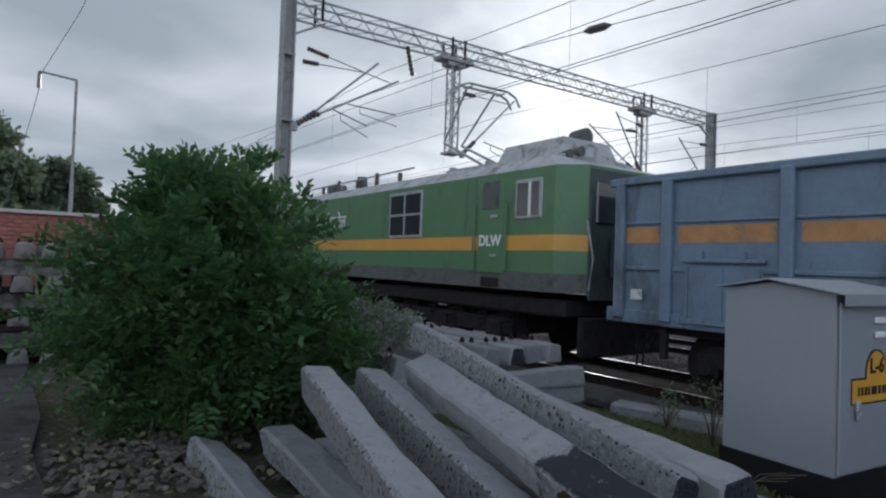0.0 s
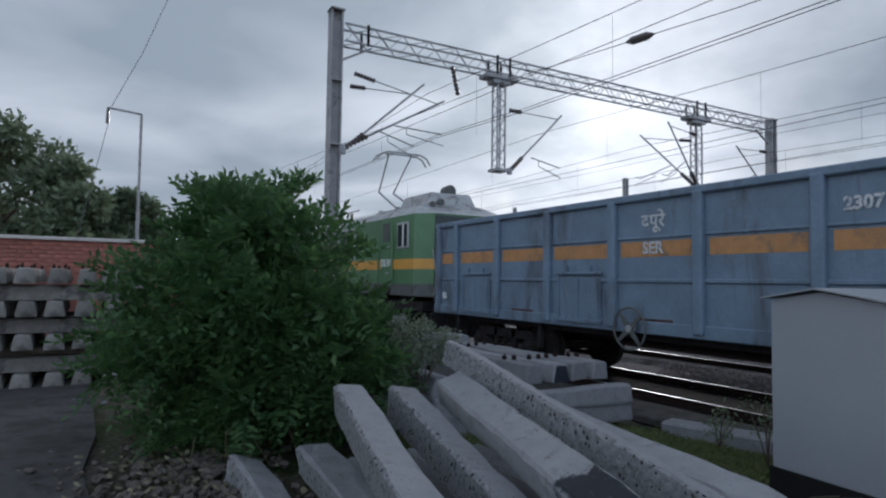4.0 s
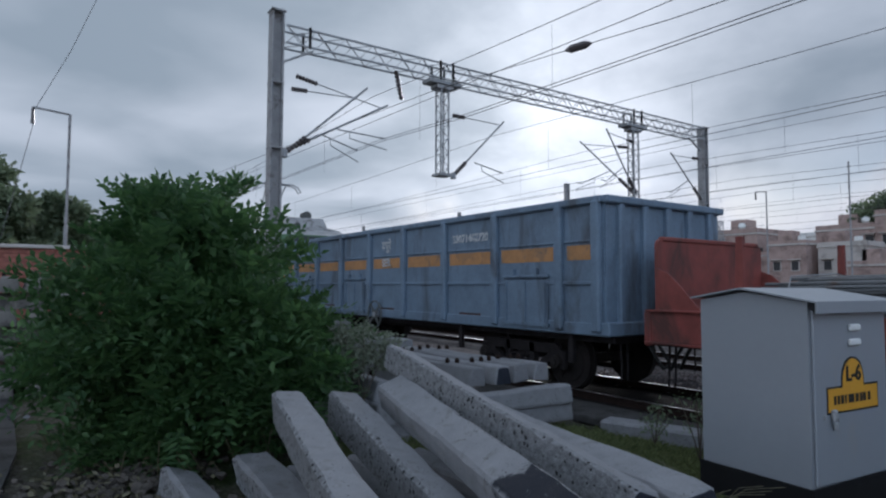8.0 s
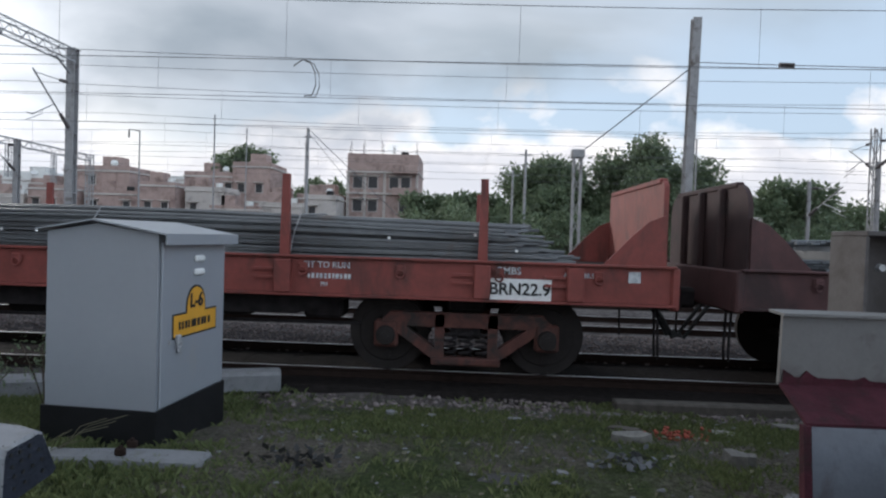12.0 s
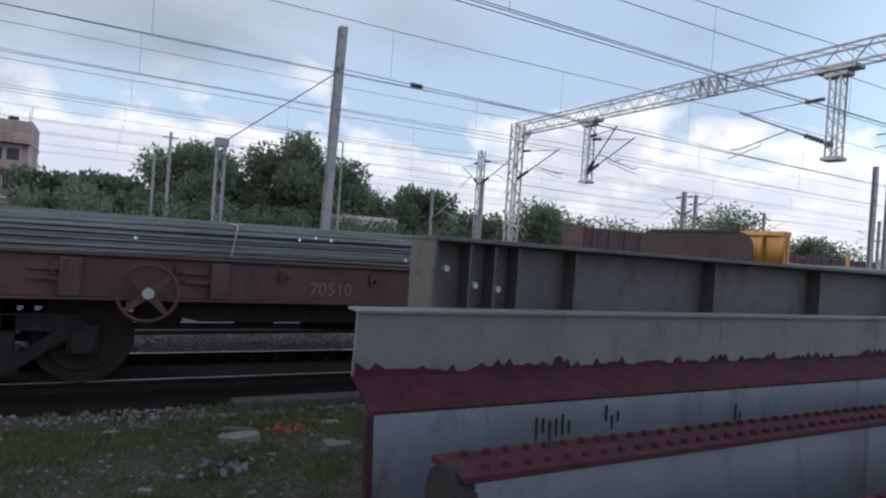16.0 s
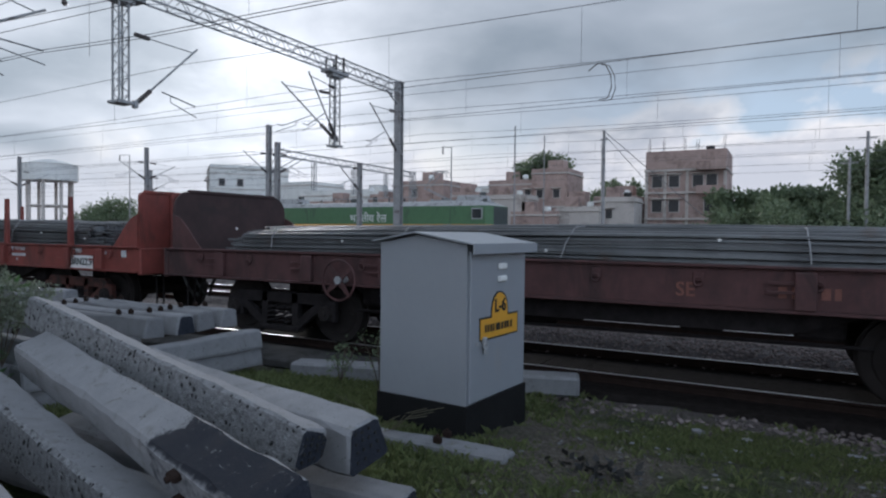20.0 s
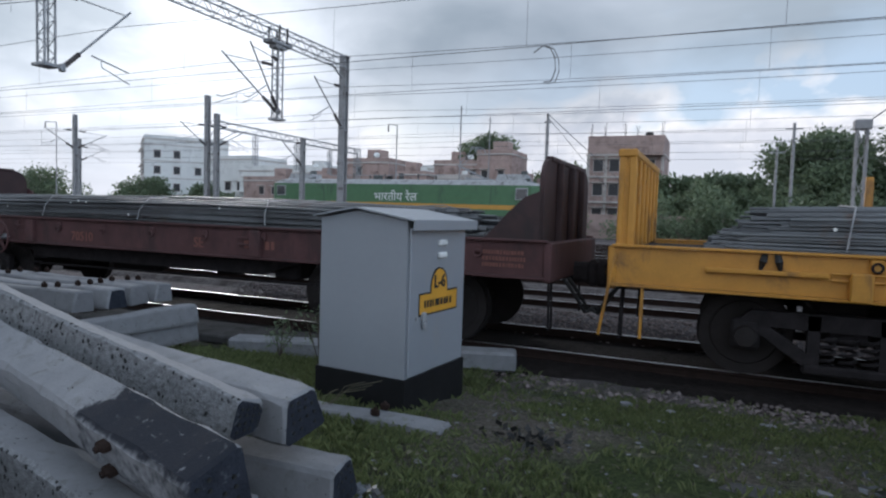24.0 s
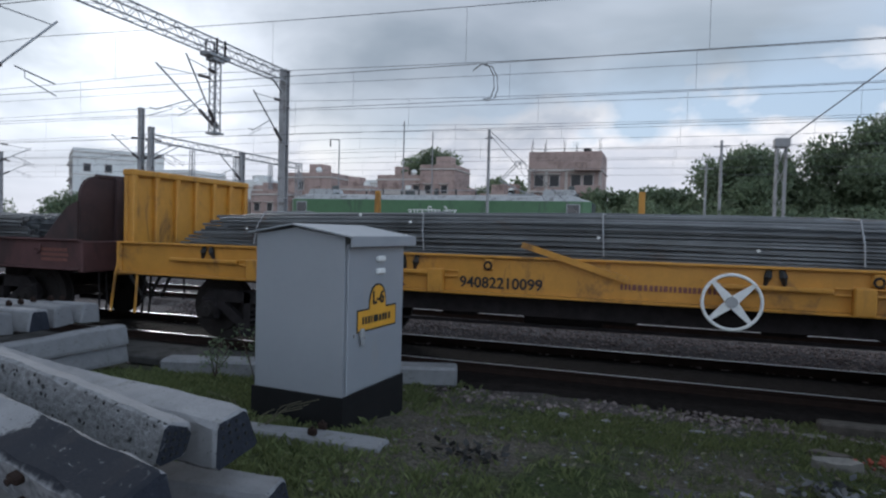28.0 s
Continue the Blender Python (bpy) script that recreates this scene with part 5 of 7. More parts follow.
# neat stack by the track
for k, y in enumerate((3.75, 4.1, 4.42, 4.74)):
    sleeper((-9.05 + .05 * (k % 2), y, .93 - .02 * (k % 2)), (-6.25 - .03 * k, y + .02, .93), (k % 3 - 1) * 4, SLEEPER if k != 1 else SLEEPER_TAR, True, "stacked concrete sleeper with rusty rail clips", "sleepers in the stack")
for x in (-6.12, -8.45):
    for z in (.69, .485):
        sleeper((x, 2.26, z), (x + .04, 5.0, z - .02), 0, SLEEPER, False, "concrete sleeper laid crosswise under the stack", "sleepers in the stack")
for p0, p1, roll in (((-9.3, 3.1, .94), (-6.6, 3.0, .91), 5), ((-8.9, 2.55, .93), (-6.15, 2.45, .89), -8), ((-8.3, 1.75, .74), (-5.58, 1.62, .78), 10), ((-12.2, 4.6, 1.0), (-9.4, 4.7, 1.0), 0), ((-12.4, 4.2, .98), (-9.6, 4.2, .98), 0), ((-12.1, 4.4, .74), (-9.35, 4.45, .74), 0), ((-12.3, 5.0, .74), (-9.5, 5.0, .74), 0), ((-12.6, 3.7, .74), (-9.8, 3.7, .74), 0), ((-14.6, 4.3, 1.22), (-11.9, 4.4, 1.22), 0), ((-14.7, 4.7, 1.22), (-12, 4.75, 1.22), 0), ((-7.3, 2.9, .55), (-6.9, .3, .5), 0)):
    sleeper(p0, p1, roll, SLEEPER, True, "concrete sleeper with clip inserts heaped behind the bush", "sleepers behind the bush")
# bed under the far heaps
solid("packing_timber", M().box((-11.2, 4.5, .35), (4.5, 1.9, .32), ch=.04), PITTED, "low rubble bed under the heaped sleepers", "rubble")

# kerb slabs in the grass
solid("concrete_slab", M().box((-4.25, 6.2, .06), (3.7, .34, .24), Matrix.Rotation(radians(17.5), 3, "Z"), .03), CONCRETE, "pale concrete slab lying in the grass by the track", "slab")
solid("track_edge_kerb", M().box((8.2, 6.55, -.05), (13.5, .2, .16), None, .02), RUBBLE, "low concrete edging beside the ballast", "kerb", kind="structure")
solid("track_edge_kerb", M().box((-7.0, 6.5, -.02), (5.5, .9, .12), None, .02), ROAD, "worn concrete apron beside the ballast", "kerb", kind="structure")


# ---- stacked bridge girders ----
def i_girder(name, y, x0, z0, z1, flange, label, web_mat, top_mat=None, bolts=False, stiff=0.0, length=24.0, lower=True, thick=.02):
    t = thing(name, label, "girder", "stacked bridge girders", pose(x0, y, 0))
    part("web", M().box((length / 2, 0, (z0 + z1) / 2), (length, thick, z1 - z0 - .03)), web_mat, t)
    f = part("top_flange", M().box((length / 2, 0, z1 - .014), (length, flange, .028), ch=.004), top_mat or web_mat, t, "red-primed top flange" if top_mat else "")
    if lower:
        part("bottom_flange", M().box((length / 2, 0, z0 + .014), (length, flange, .028), ch=.004), RUSTRED, t, "red-primed bottom flange")
    if bolts:
        me = M().cyl((0, 0, 0), (0, 0, .022), .02, .017, 6).mesh("bolt_head", RUSTRED)
        for i in range(120):
            for dy in (-flange * .28, flange * .28):
                part("bolt", me, None, f, at=pose(.12 + i * .1, dy, z1))
    if stiff:
        n = int(length / stiff) - 1
        me = M().box((0, 0, (z0 + z1) / 2), (.016, flange * .8, z1 - z0 - .08)).mesh("stiffener", web_mat)
        for i in range(n):
            part("stiffener", me, None, t, at=pose(1.16 + i * stiff, 0, 0))
        for x in (.28, .47, .66):
            part("stiffener", me, None, t, at=pose(x, 0, 0))
        part("end_plate", M().box((.006, 0, (z0 + z1) / 2), (.02, flange * .96, z1 - z0 - .06)), web_mat, t)
        bolt = M().cyl((0, -flange * .44, 0), (0, -flange * .36, 0), .02, .024, 8).mesh("bolt_head", GALV)
        for x, z in ((.1, z1 - .2), (.32, z1 - .3), (.5, z1 - .32), (.36, z1 - .52), (.5, z1 - .52)):
            part("bolt", bolt, None, t, at=pose(x, 0, z))
    return t


i_girder("plate_girder", 2.95, 1.86, .35, 1.95, .34, "tall weathered plate girder with stiffeners, behind the others", GIRDERDARK, None, False, 1.5)
solid("packing_block", M().box((7, 2.62, .33), (11, .5, .3), ch=.03), PITTED, "concrete packing under the girders", "packing")


# girder A: grey web with an upturned edge and a broad red lower flange
A = thing("plate_girder", "grey-primed steel girder lying with a red lower flange", "girder", "stacked bridge girders", pose(1.19, 0, 0))
part("web", M().prism([(2.30, 1.53), (2.32, 1.53), (2.34, 1.20), (2.31, 1.20)], 0, 24), GIRDERGREY, A)
part("top_edge", M().prism([(2.27, 1.528), (2.42, 1.532), (2.42, 1.545), (2.27, 1.541)], -.01, 24), GIRDERGREY, A, "narrow top flange")
rng = random.Random(8)
crest = []
h = .03
for i in range(900):
    h = min(.03, max(.004, h + rng.gauss(0, .006)))
    crest.append((.01 + i * .0265, 1.21 + h + (rng.uniform(.01, .045) if rng.random() < .22 else 0)))
edge = M()
for (xa, za), (xb, zb) in zip(crest, crest[1:]):
    edge.hexa([(xa, 2.298, 1.2), (xb, 2.298, 1.2), (xb, 2.306, 1.2), (xa, 2.306, 1.2), (xa, 2.293, za), (xb, 2.293, zb), (xb, 2.301, zb), (xa, 2.301, za)])
part("peeled_edge", edge, RUSTRED, A, "ragged red primer showing under the grey")
part("lower_flange", M().prism([(2.32, 1.215), (2.32, 1.20), (2.10, 1.09), (2.07, 1.075), (2.065, 1.09), (2.09, 1.105)][::-1], 0, 24), RUSTRED, A, "broad red-primed lower flange")
# girder B under it
B = thing("plate_girder", "blue-grey primed steel girder with dark drip streaks", "girder", "stacked bridge girders", pose(1.2, 0, 0))
part("web", M().prism([(2.06, 1.075), (2.08, 1.075), (2.02, .36), (1.99, .36)], 0, 24), GIRDER, B)
part("flange", M().box((12, 2.02, .35), (24, .4, .03), ch=.004), RUSTRED, B)
part("end_plate", M().prism([(2.05, 1.08), (2.085, 1.08), (2.03, .36), (1.97, .36)], -.03, .004), RUSTRED, B, "dark cut end")
for x, z, n in ((.95, .98, 6), (1.45, 1.0, 3), (2.6, .93, 2)):
    for k in range(n):
        part("drip_streak", M().box((x + k * .045, 2.048 - (1.07 - z) * .06, z - rng.uniform(0, .06)), (.008, .01, rng.uniform(.06, .16))), BLACK, B, "thin black drip streak")
for k, (yc, zt, x0, nm) in enumerate(((1.415, 1.06, 1.24, ""), (.69, .955, 1.35, ""), (-.02, .86, 1.6, ""))):
    g = i_girder("plate_girder", yc, x0, .33, zt, .26, "primed steel girder with a red bolted top flange", GIRDER, RUSTRED, True, 0, 22, True)
    part("face_plate", M().prism([(-.12, zt - .03), (-.10, zt - .03), (-.16, .36), (-.18, .36)], .05, 21.9), GIRDER, g, "grey-primed face plate")
    part("end_stub", M().cyl((-.03, -.02, zt - .12), (.06, -.02, zt - .12), .13, .12, 14), UNDER, g, "dark rusted cut end")


# ---- bush, wall, sleeper stack behind ----
def spray_cloud(name, bases, dirs, material, parent, seed, pairs=5, leaf=.13, step=.058):
    """Compound leaves: a drooping stalk with pairs of folded leaflets and one at the tip."""
    rng = np.random.default_rng(seed)
    n = len(bases)
    bases, dirs = np.array(bases), np.array(dirs)
    dirs /= np.linalg.norm(dirs, axis=1)[:, None]
    side = np.cross(dirs, np.array([0, 0, 1.0]) + rng.normal(size=(n, 3)) * .45)
    side /= np.linalg.norm(side, axis=1)[:, None]
    over = np.cross(side, dirs)
    size = rng.uniform(.7, 1.25, n)[:, None]
    quads = []
    for j in range(pairs + 1):
        droop = np.array([0, 0, -1.0]) * (.004 * j * j)
        c = bases + dirs * (.05 + j * step) * size + droop
        for sg in ((-1, 1) if j < pairs else (0,)):
            e = dirs * (.55 if sg else 1.0) + side * sg + over * rng.normal(0, .25, (n, 1)) + rng.normal(0, .12, (n, 3))
            e /= np.linalg.norm(e, axis=1)[:, None]
            f = np.cross(e, over)
            f /= np.linalg.norm(f, axis=1)[:, None]
            L = leaf * size * rng.uniform(.75, 1.15, (n, 1)) * (1 - .05 * j)
            w = L * .24
            quads.append(np.stack((c, c + e * L * .45 + f * w + over * w * .3, c + e * L, c + e * L * .45 - f * w + over * w * .3), 1))
    verts = np.concatenate(quads).reshape(-1, 3)
    base = np.arange(len(verts) // 4)[:, None] * 4
    faces = np.concatenate((base + np.array([[0, 1, 2]]), base + np.array([[0, 2, 3]])), 0)
    me = bpy.data.meshes.new(name)
    me.from_pydata(verts.tolist(), [], faces.tolist())
    me.materials.append(material)
    me.update()
    return part(name, me, None, parent)


def build_bush():
    rng = random.Random(17)
    t = thing("bush", "tall leafy green bush beside the sleeper pile", "bush", "", pose(-6.95, .78, .28) @ Matrix.Diagonal((.94, .94, .94, 1)))
    centres, radii = [], []
    while len(centres) < 92:
        a, u = rng.uniform(0, 2 * math.pi), rng.random() ** .5
        z = rng.uniform(.2, 2.3)
        r = 1.62 * u * math.sqrt(max(.12, 1 - ((z - 1.15) / 1.5) ** 2)) * (.85 if z < .6 else 1)
        p = (r * math.cos(a) * .95, r * math.sin(a) * 1.04, z)
        if p[1] > 1.4 - max(0, z - 1.0) * .68 or p[1] < -1.55 + max(0, z - 1.3) * .6:
            continue
        centres.append(p)
        radii.append(rng.uniform(.24, .4))
    for k in range(12):
        a = rng.uniform(0, 2 * math.pi)
        tip = Vector((.9 * math.cos(a) * rng.random(), -.15 + .95 * math.sin(a) * rng.random(), rng.uniform(2.25, 2.75)))
        p = [Vector((.15 * math.cos(a), .15 * math.sin(a), 0)), Vector((tip.x * .4, tip.y * .4, tip.z * .5)), tip]
        part("stem", M().tube(p, .02, 6, radii=[.032, .02, .006]), BARK, t)
        for j in range(3):
            q = p[1].lerp(tip, .4 + .28 * j)
            centres.append(tuple(q))
            radii.append(.15)
    leaf_cloud("inner_foliage", centres, radii, 15000, .1, LEAF, t, 5, 2.0, .2)
    bases, dirs = [], []
    for c, rad in zip(centres, radii):
        for k in range(int(rad * rad * 260) + 4):
            d = Vector((rng.gauss(0, 1), rng.gauss(0, 1), rng.gauss(.35, .8))).normalized()
            out = Vector((c[0], c[1], (c[2] - 1.0) * .8))
            bases.append(Vector(c) + d * rad * rng.uniform(.45, .95))
            dirs.append((d + out.normalized() * .8 + Vector((0, 0, .35))).normalized())
    spray_cloud("leaf_sprays", bases, dirs, LEAF, t, 6)
    # trailing dry stems at the foot
    m = M()
    for k in range(26):
        a = rng.uniform(-2.2, .6)
        p = Vector((1.3 * math.cos(a), 1.3 * math.sin(a), 0))
        m.tube([p, p + Vector((rng.uniform(-.1, .25), rng.uniform(-.25, .1), rng.uniform(.1, .45)))], .006, 4)
    part("dry_stem", m, DRY, t)["kind"] = "stuff"


build_bush()


def small_plant(x, y, z, h, r, seed, label="small dusty weed growing between the sleepers", material=None, count=900, size=.05):
    t = thing("weed", label, "plant", "weeds", pose(x, y, z))
    rng = random.Random(seed)
    cs, rs = [], []
    for k in range(9):
        a = rng.uniform(0, 6.28)
        tip = (r * math.cos(a) * rng.random(), r * math.sin(a) * rng.random(), h * rng.uniform(.6, 1))
        part("stem", M().tube([(0, 0, 0), (tip[0] * .4, tip[1] * .4, tip[2] * .5), tip], .005, 4), BARK, t)
        cs += [tip, (tip[0] * .7, tip[1] * .7, tip[2] * .7)]
        rs += [r * .4, r * .45]
    leaf_cloud("leaves", cs, rs, count, size, material or LEAF, t, seed, 2.6)
    return t


small_plant(-6.2, 2.2, .7, .75, .34, 3, "grey-green dusty shrub growing among the sleepers", DUSTY, 3200, .045)
small_plant(-4.9, 5.2, .12, .4, .3, 4, material=TREELEAF, count=200)
small_plant(-4.2, 5.0, .12, .66, .26, 5, "straggly dark weed beside the cabinet", TREELEAF, 170, .05)
small_plant(-6.3, .9, .3, .5, .3, 6, "low green weed at the foot of the bush")
small_plant(-3.9, 6.0, .05, .4, .3, 7)


def dry_twigs():
    rng = random.Random(4)
    t = thing("dry_twigs", "pale dry twigs sticking up by the plinth", "twigs", "", pose(-3.05, 3.35, .28))
    for k in range(9):
        a = rng.uniform(-.6, 2.6)
        L = rng.uniform(.3, .6)
        part("twig", M().tube([(rng.uniform(-.2, .1), 0, 0), (L * .5 * math.cos(a), rng.uniform(-.1, .05), L * .4), (L * math.cos(a), rng.uniform(-.1, .05), L * .55)], .0026, 4), DRY, t)


dry_twigs()


def build_left_yard():
    # tall stack of sleepers, end on, layer by layer with spacers
    rng = random.Random(31)
    z = .31
    for layer in range(7):
        lay = layer % 2 == 1
        for k in range(6 if not lay else 3):
            if not lay:
                y = -2.35 + k * .36 + rng.uniform(-.03, .03)
                p, q = (-13.6 + rng.uniform(-.05, .05), y, z + .215), (-10.85 + rng.uniform(-.05, .05), y, z + .215)
            else:
                p, q = (-13.2 + k * 1.0, -2.7, z + .205), (-13.2 + k * 1.0, .05, z + .205)
            sleeper(p, q, 0, OLD, layer == 6, "weathered concrete sleeper laid across in the tall stack" if lay else "weathered concrete sleeper in the tall stack by the wall", "sleepers in the tall stack")
        z += .235
        if layer == 1:
            for x in (-13.2, -12.2, -11.2):
                solid("spacer_batten", M().box((x, -1.35, z + .03), (.12, 2.5, .1), ch=.01), BARK, "timber spacer between stacked sleepers", "batten", "spacer battens")
            z += .08
    w = thing("wall_brick", "old red brick boundary wall behind the sleeper stack", "wall", kind="structure", at=pose(-14.6, -8.5, .2))
    part("core", M().box((-.1, 6.0, 1.2), (.18, 12.0, 2.4)), BRICKNEAR, w)
    part("coping", M().box((-.08, 6.0, 2.43), (.32, 12.0, .07), ch=.01), PLASTER, w)
    me = M().box((0, 0, 0), (.03, .222, .066), ch=.004).mesh("brick", BRICKNEAR)
    for i in range(26):
        for r in range(11):
            part("brick", me, None, w, at=pose(0, 5.6 + i * .236 + (.118 if r % 2 else 0), 1.52 + r * .08))


build_left_yard()


# ---- litter, stones, grass ----
def build_ground_clutter():
    rng = random.Random(77)
    for x, y, sx, sy, sz, mm, label in (
        (1.15, 4.73, .18, .11, .065, OLDCONC, "thick broken stone slab in the grass"), (1.3, 5.44, .16, .06, .035, RUBBLE, "thin reddish broken slab in the grass"),
        (1.32, 6.25, .15, .08, .03, OLDCONC, "flat stone half sunk in the grass"), (1.77, 6.2, .1, .05, .025, OLDCONC, "small flat stone"),
        (2.22, 5.45, .19, .1, .03, OLDCONC, "broad flat stone half sunk in the grass"), (3.09, 5.9, .16, .09, .05, OLDCONC, "flat broken stone near the girders"),
        (1.71, 3.87, .12, .1, .075, OLDCONC, "squarish pale stone on the dirt"), (.27, 5.82, .08, .06, .03, CONCRETE, "small pale stone in the grass"),
        (.37, 3.39, .045, .04, .03, CONCRETE, "small pale stone on the dirt"), (-1.04, 5.9, .06, .05, .035, CONCRETE, "small pale stone in the grass"), (-.6, 5.8, .06, .05, .03, CONCRETE, "small pale stone in the grass"),
        (-.01, 3.26, .2, .14, .006, ROAD, "worn concrete patch flush with the dirt")):
        top = [(sx * math.cos(k * .785) * rng.uniform(.75, 1.15), sy * math.sin(k * .785) * rng.uniform(.75, 1.15)) for k in range(8)]
        m = M().add([(u * 1.08, v * 1.08, -sz) for u, v in top] + [(u, v, sz * rng.uniform(.75, 1.05)) for u, v in top], [tuple(range(8))[::-1], tuple(range(8, 16))] + [(k, (k + 1) % 8, 8 + (k + 1) % 8, 8 + k) for k in range(8)])
        solid("stone_slab", m, mm, label, "stone", "stones in the grass", at=pose(x, y, ground_z(x, y) + sz * .3, rng.uniform(-4, 4), rng.uniform(-4, 4), rng.uniform(-12, 12)))
    m = M()
    for _ in range(70):
        m.rock((rng.gauss(0, .13), rng.gauss(0, .09), rng.uniform(0, .03)), (rng.uniform(.012, .03),) * 3, rng)
    solid("brick_rubble", m, BRICKRED, "small patch of crushed red brick", "rubble", at=pose(1.72, 5.17, ground_z(1.72, 5.17) + .01))
    for x, y, mm, n, label in ((.86, 3.62, PLASTIC, 80, "crumpled grey plastic sheet on the dirt"), (-1.38, 3.36, BLACK, 70, "scorched black litter on the dirt"), (-2.0, 2.05, PLASTIC, 50, "crumpled pale plastic litter by the sleepers"), (-9.3, -.75, PLASTIC, 18, "white crumpled litter beside the road")):
        m = M()
        for _ in range(n):
            c = Vector((rng.gauss(0, .14), rng.gauss(0, .1), rng.uniform(0, .035)))
            a, b = Vector((rng.uniform(-.05, .05), rng.uniform(-.05, .05), rng.uniform(-.02, .04))), Vector((rng.uniform(-.05, .05), rng.uniform(-.05, .05), rng.uniform(-.02, .04)))
            m.add([c, c + a, c + a + b, c + b], [(0, 1, 2), (0, 2, 3)])
        solid("litter", m, mm, label, "litter", "litter", at=pose(x, y, ground_z(x, y) + .03))
    m = M()
    for _ in range(260):
        x, y = rng.uniform(-2.2, 3.2), rng.uniform(2.4, 6.2)
        s = rng.uniform(.008, .026) * (1.6 if rng.random() < .08 else 1)
        m.rock((x, y, ground_z(x, y) + .02), (s, s * rng.uniform(.5, 1), s * .4), rng)
    dry = M()
    for _ in range(900):
        x, y = rng.uniform(-2.6, 3.4), rng.uniform(2.0, 6.2)
        c = Vector((x, y, ground_z(x, y) + rng.uniform(.012, .035)))
        a, b = Vector((rng.uniform(-.05, .05), rng.uniform(-.05, .05), rng.uniform(-.01, .015))), Vector((rng.uniform(-.018, .018), rng.uniform(-.018, .018), rng.uniform(-.006, .01)))
        dry.add([c, c + a * .5 + b, c + a, c + a * .5 - b], [(0, 1, 2), (0, 2, 3)])
    grit = M()
    for _ in range(2600):
        x, y = rng.uniform(-2.4, 3.6), rng.uniform(1.8, 6.3)
        s = rng.uniform(.004, .013)
        grit.rock((x, y, ground_z(x, y) + .012), (s, s, s * .6), rng)
    solid("grit", grit, RUBBLE, "fine grit over the bare dirt", "grit", kind="stuff")
    solid("dead_leaves", dry, DRY, "dead leaves and straw strewn over the grass", "leaves", kind="stuff")
    solid("pale_chips", m, PITTED, "scattered pale stone chips and scraps", "stones", kind="stuff")
    m = M()
    for _ in range(260):
        x, y = rng.gauss(-5.7, .55), rng.gauss(-.1, .42)
        s = rng.uniform(.02, .06)
        m.rock((x, y, .32 + rng.uniform(0, .05)), (s, s, s * .7), rng)
    for _ in range(160):
        x, y = rng.gauss(-5.6, .5), rng.gauss(-.15, .4)
        s = rng.uniform(.04, .085)
        m.box((x, y, .33 + rng.uniform(0, .06)), (s, s * rng.uniform(.5, .9), s * rng.uniform(.3, .6)), Euler((rng.uniform(-.6, .6), rng.uniform(-.6, .6), rng.uniform(0, 3))).to_matrix(), .006)
    dry = M()
    for _ in range(420):
        c = Vector((rng.gauss(-5.75, .6), rng.gauss(-.25, .42), .36 + rng.uniform(0, .08)))
        a, b = Vector((rng.uniform(-.05, .05), rng.uniform(-.05, .05), rng.uniform(-.015, .03))), Vector((rng.uniform(-.03, .03), rng.uniform(-.03, .03), rng.uniform(-.01, .02)))
        dry.add([c, c + a * .5 + b, c + a, c + a * .5 - b], [(0, 1, 2), (0, 2, 3)])
    solid("dry_leaves", dry, DRY, "dry brown leaves scattered over the rubble", "leaves", kind="stuff")
    solid("rubble", m, RUBBLE, "broken concrete rubble below the bush", "rubble", kind="stuff")


build_ground_clutter()


def build_grass():
    rng = np.random.default_rng(12)
    verts, faces = [], []
    tufts = 0
    while tufts < 19000:
        tx, ty = rng.uniform(-6.2, 5.5), rng.uniform(1.6, 6.75)
        patch = noise.noise((tx * .7, ty * .7, 1.7)) + .35 * noise.noise((tx * 2.6, ty * 2.6, 5))
        bare = patch < -.02 + .45 * max(0, ty - 6.0) + .14 * max(0, tx + .3) * (ty < 4.8)
        tufts += 1
        if bare and rng.random() < .85:
            continue
        tall = rng.uniform(.5, 1.5) * (1.6 if tx < -2.2 and ty > 3.9 else 1)
        for _ in range(rng.integers(6, 13)):
            x, y = tx + rng.normal() * .028, ty + rng.normal() * .028
            z = ground_z(x, y)
            h = rng.uniform(.018, .05) * tall
            a, b = rng.uniform(0, 6.28), rng.uniform(0, 6.28)
            w = rng.uniform(.003, .007)
            lx, ly = math.cos(b) * h * .8, math.sin(b) * h * .8
            i = len(verts)
            verts += [(x - w * math.cos(a), y - w * math.sin(a), z - .02), (x + w * math.cos(a), y + w * math.sin(a), z - .02), (x + lx * .4, y + ly * .4, z + h * .7), (x + lx, y + ly, z + h)]
            faces += [(i, i + 1, i + 2), (i + 1, i + 3, i + 2)]
    me = bpy.data.meshes.new("grass")
    me.from_pydata(verts, [], faces)
    me.materials.append(GRASS)
    solid("grass", me, None, "short patchy green grass between cabinet and track", "grass", kind="stuff")


build_grass()


# ---- rolling stock ----
TRAIN = ((0, 0.05), (2, -3.537), (4, -6.993), (6, -10.31), (8, -13.605), (10, -16.849), (12, -20.019), (14, -23.176), (16, -26.431), (18, -29.69), (20, -33.034), (22, -36.321), (24, -39.498), (26, -42.737), (28, -46.074))
MOVING = []     # (thing, offset along the train, height)
WHEELS = []     # (wheelset, x, z)
FAR_WHEELS = []
YT = TRACKS[0]


def train_at(t):
    for (a, u), (b, v) in zip(TRAIN, TRAIN[1:]):
        if t <= b:
            return u + (v - u) * (t - a) / (b - a)
    return TRAIN[-1][1]


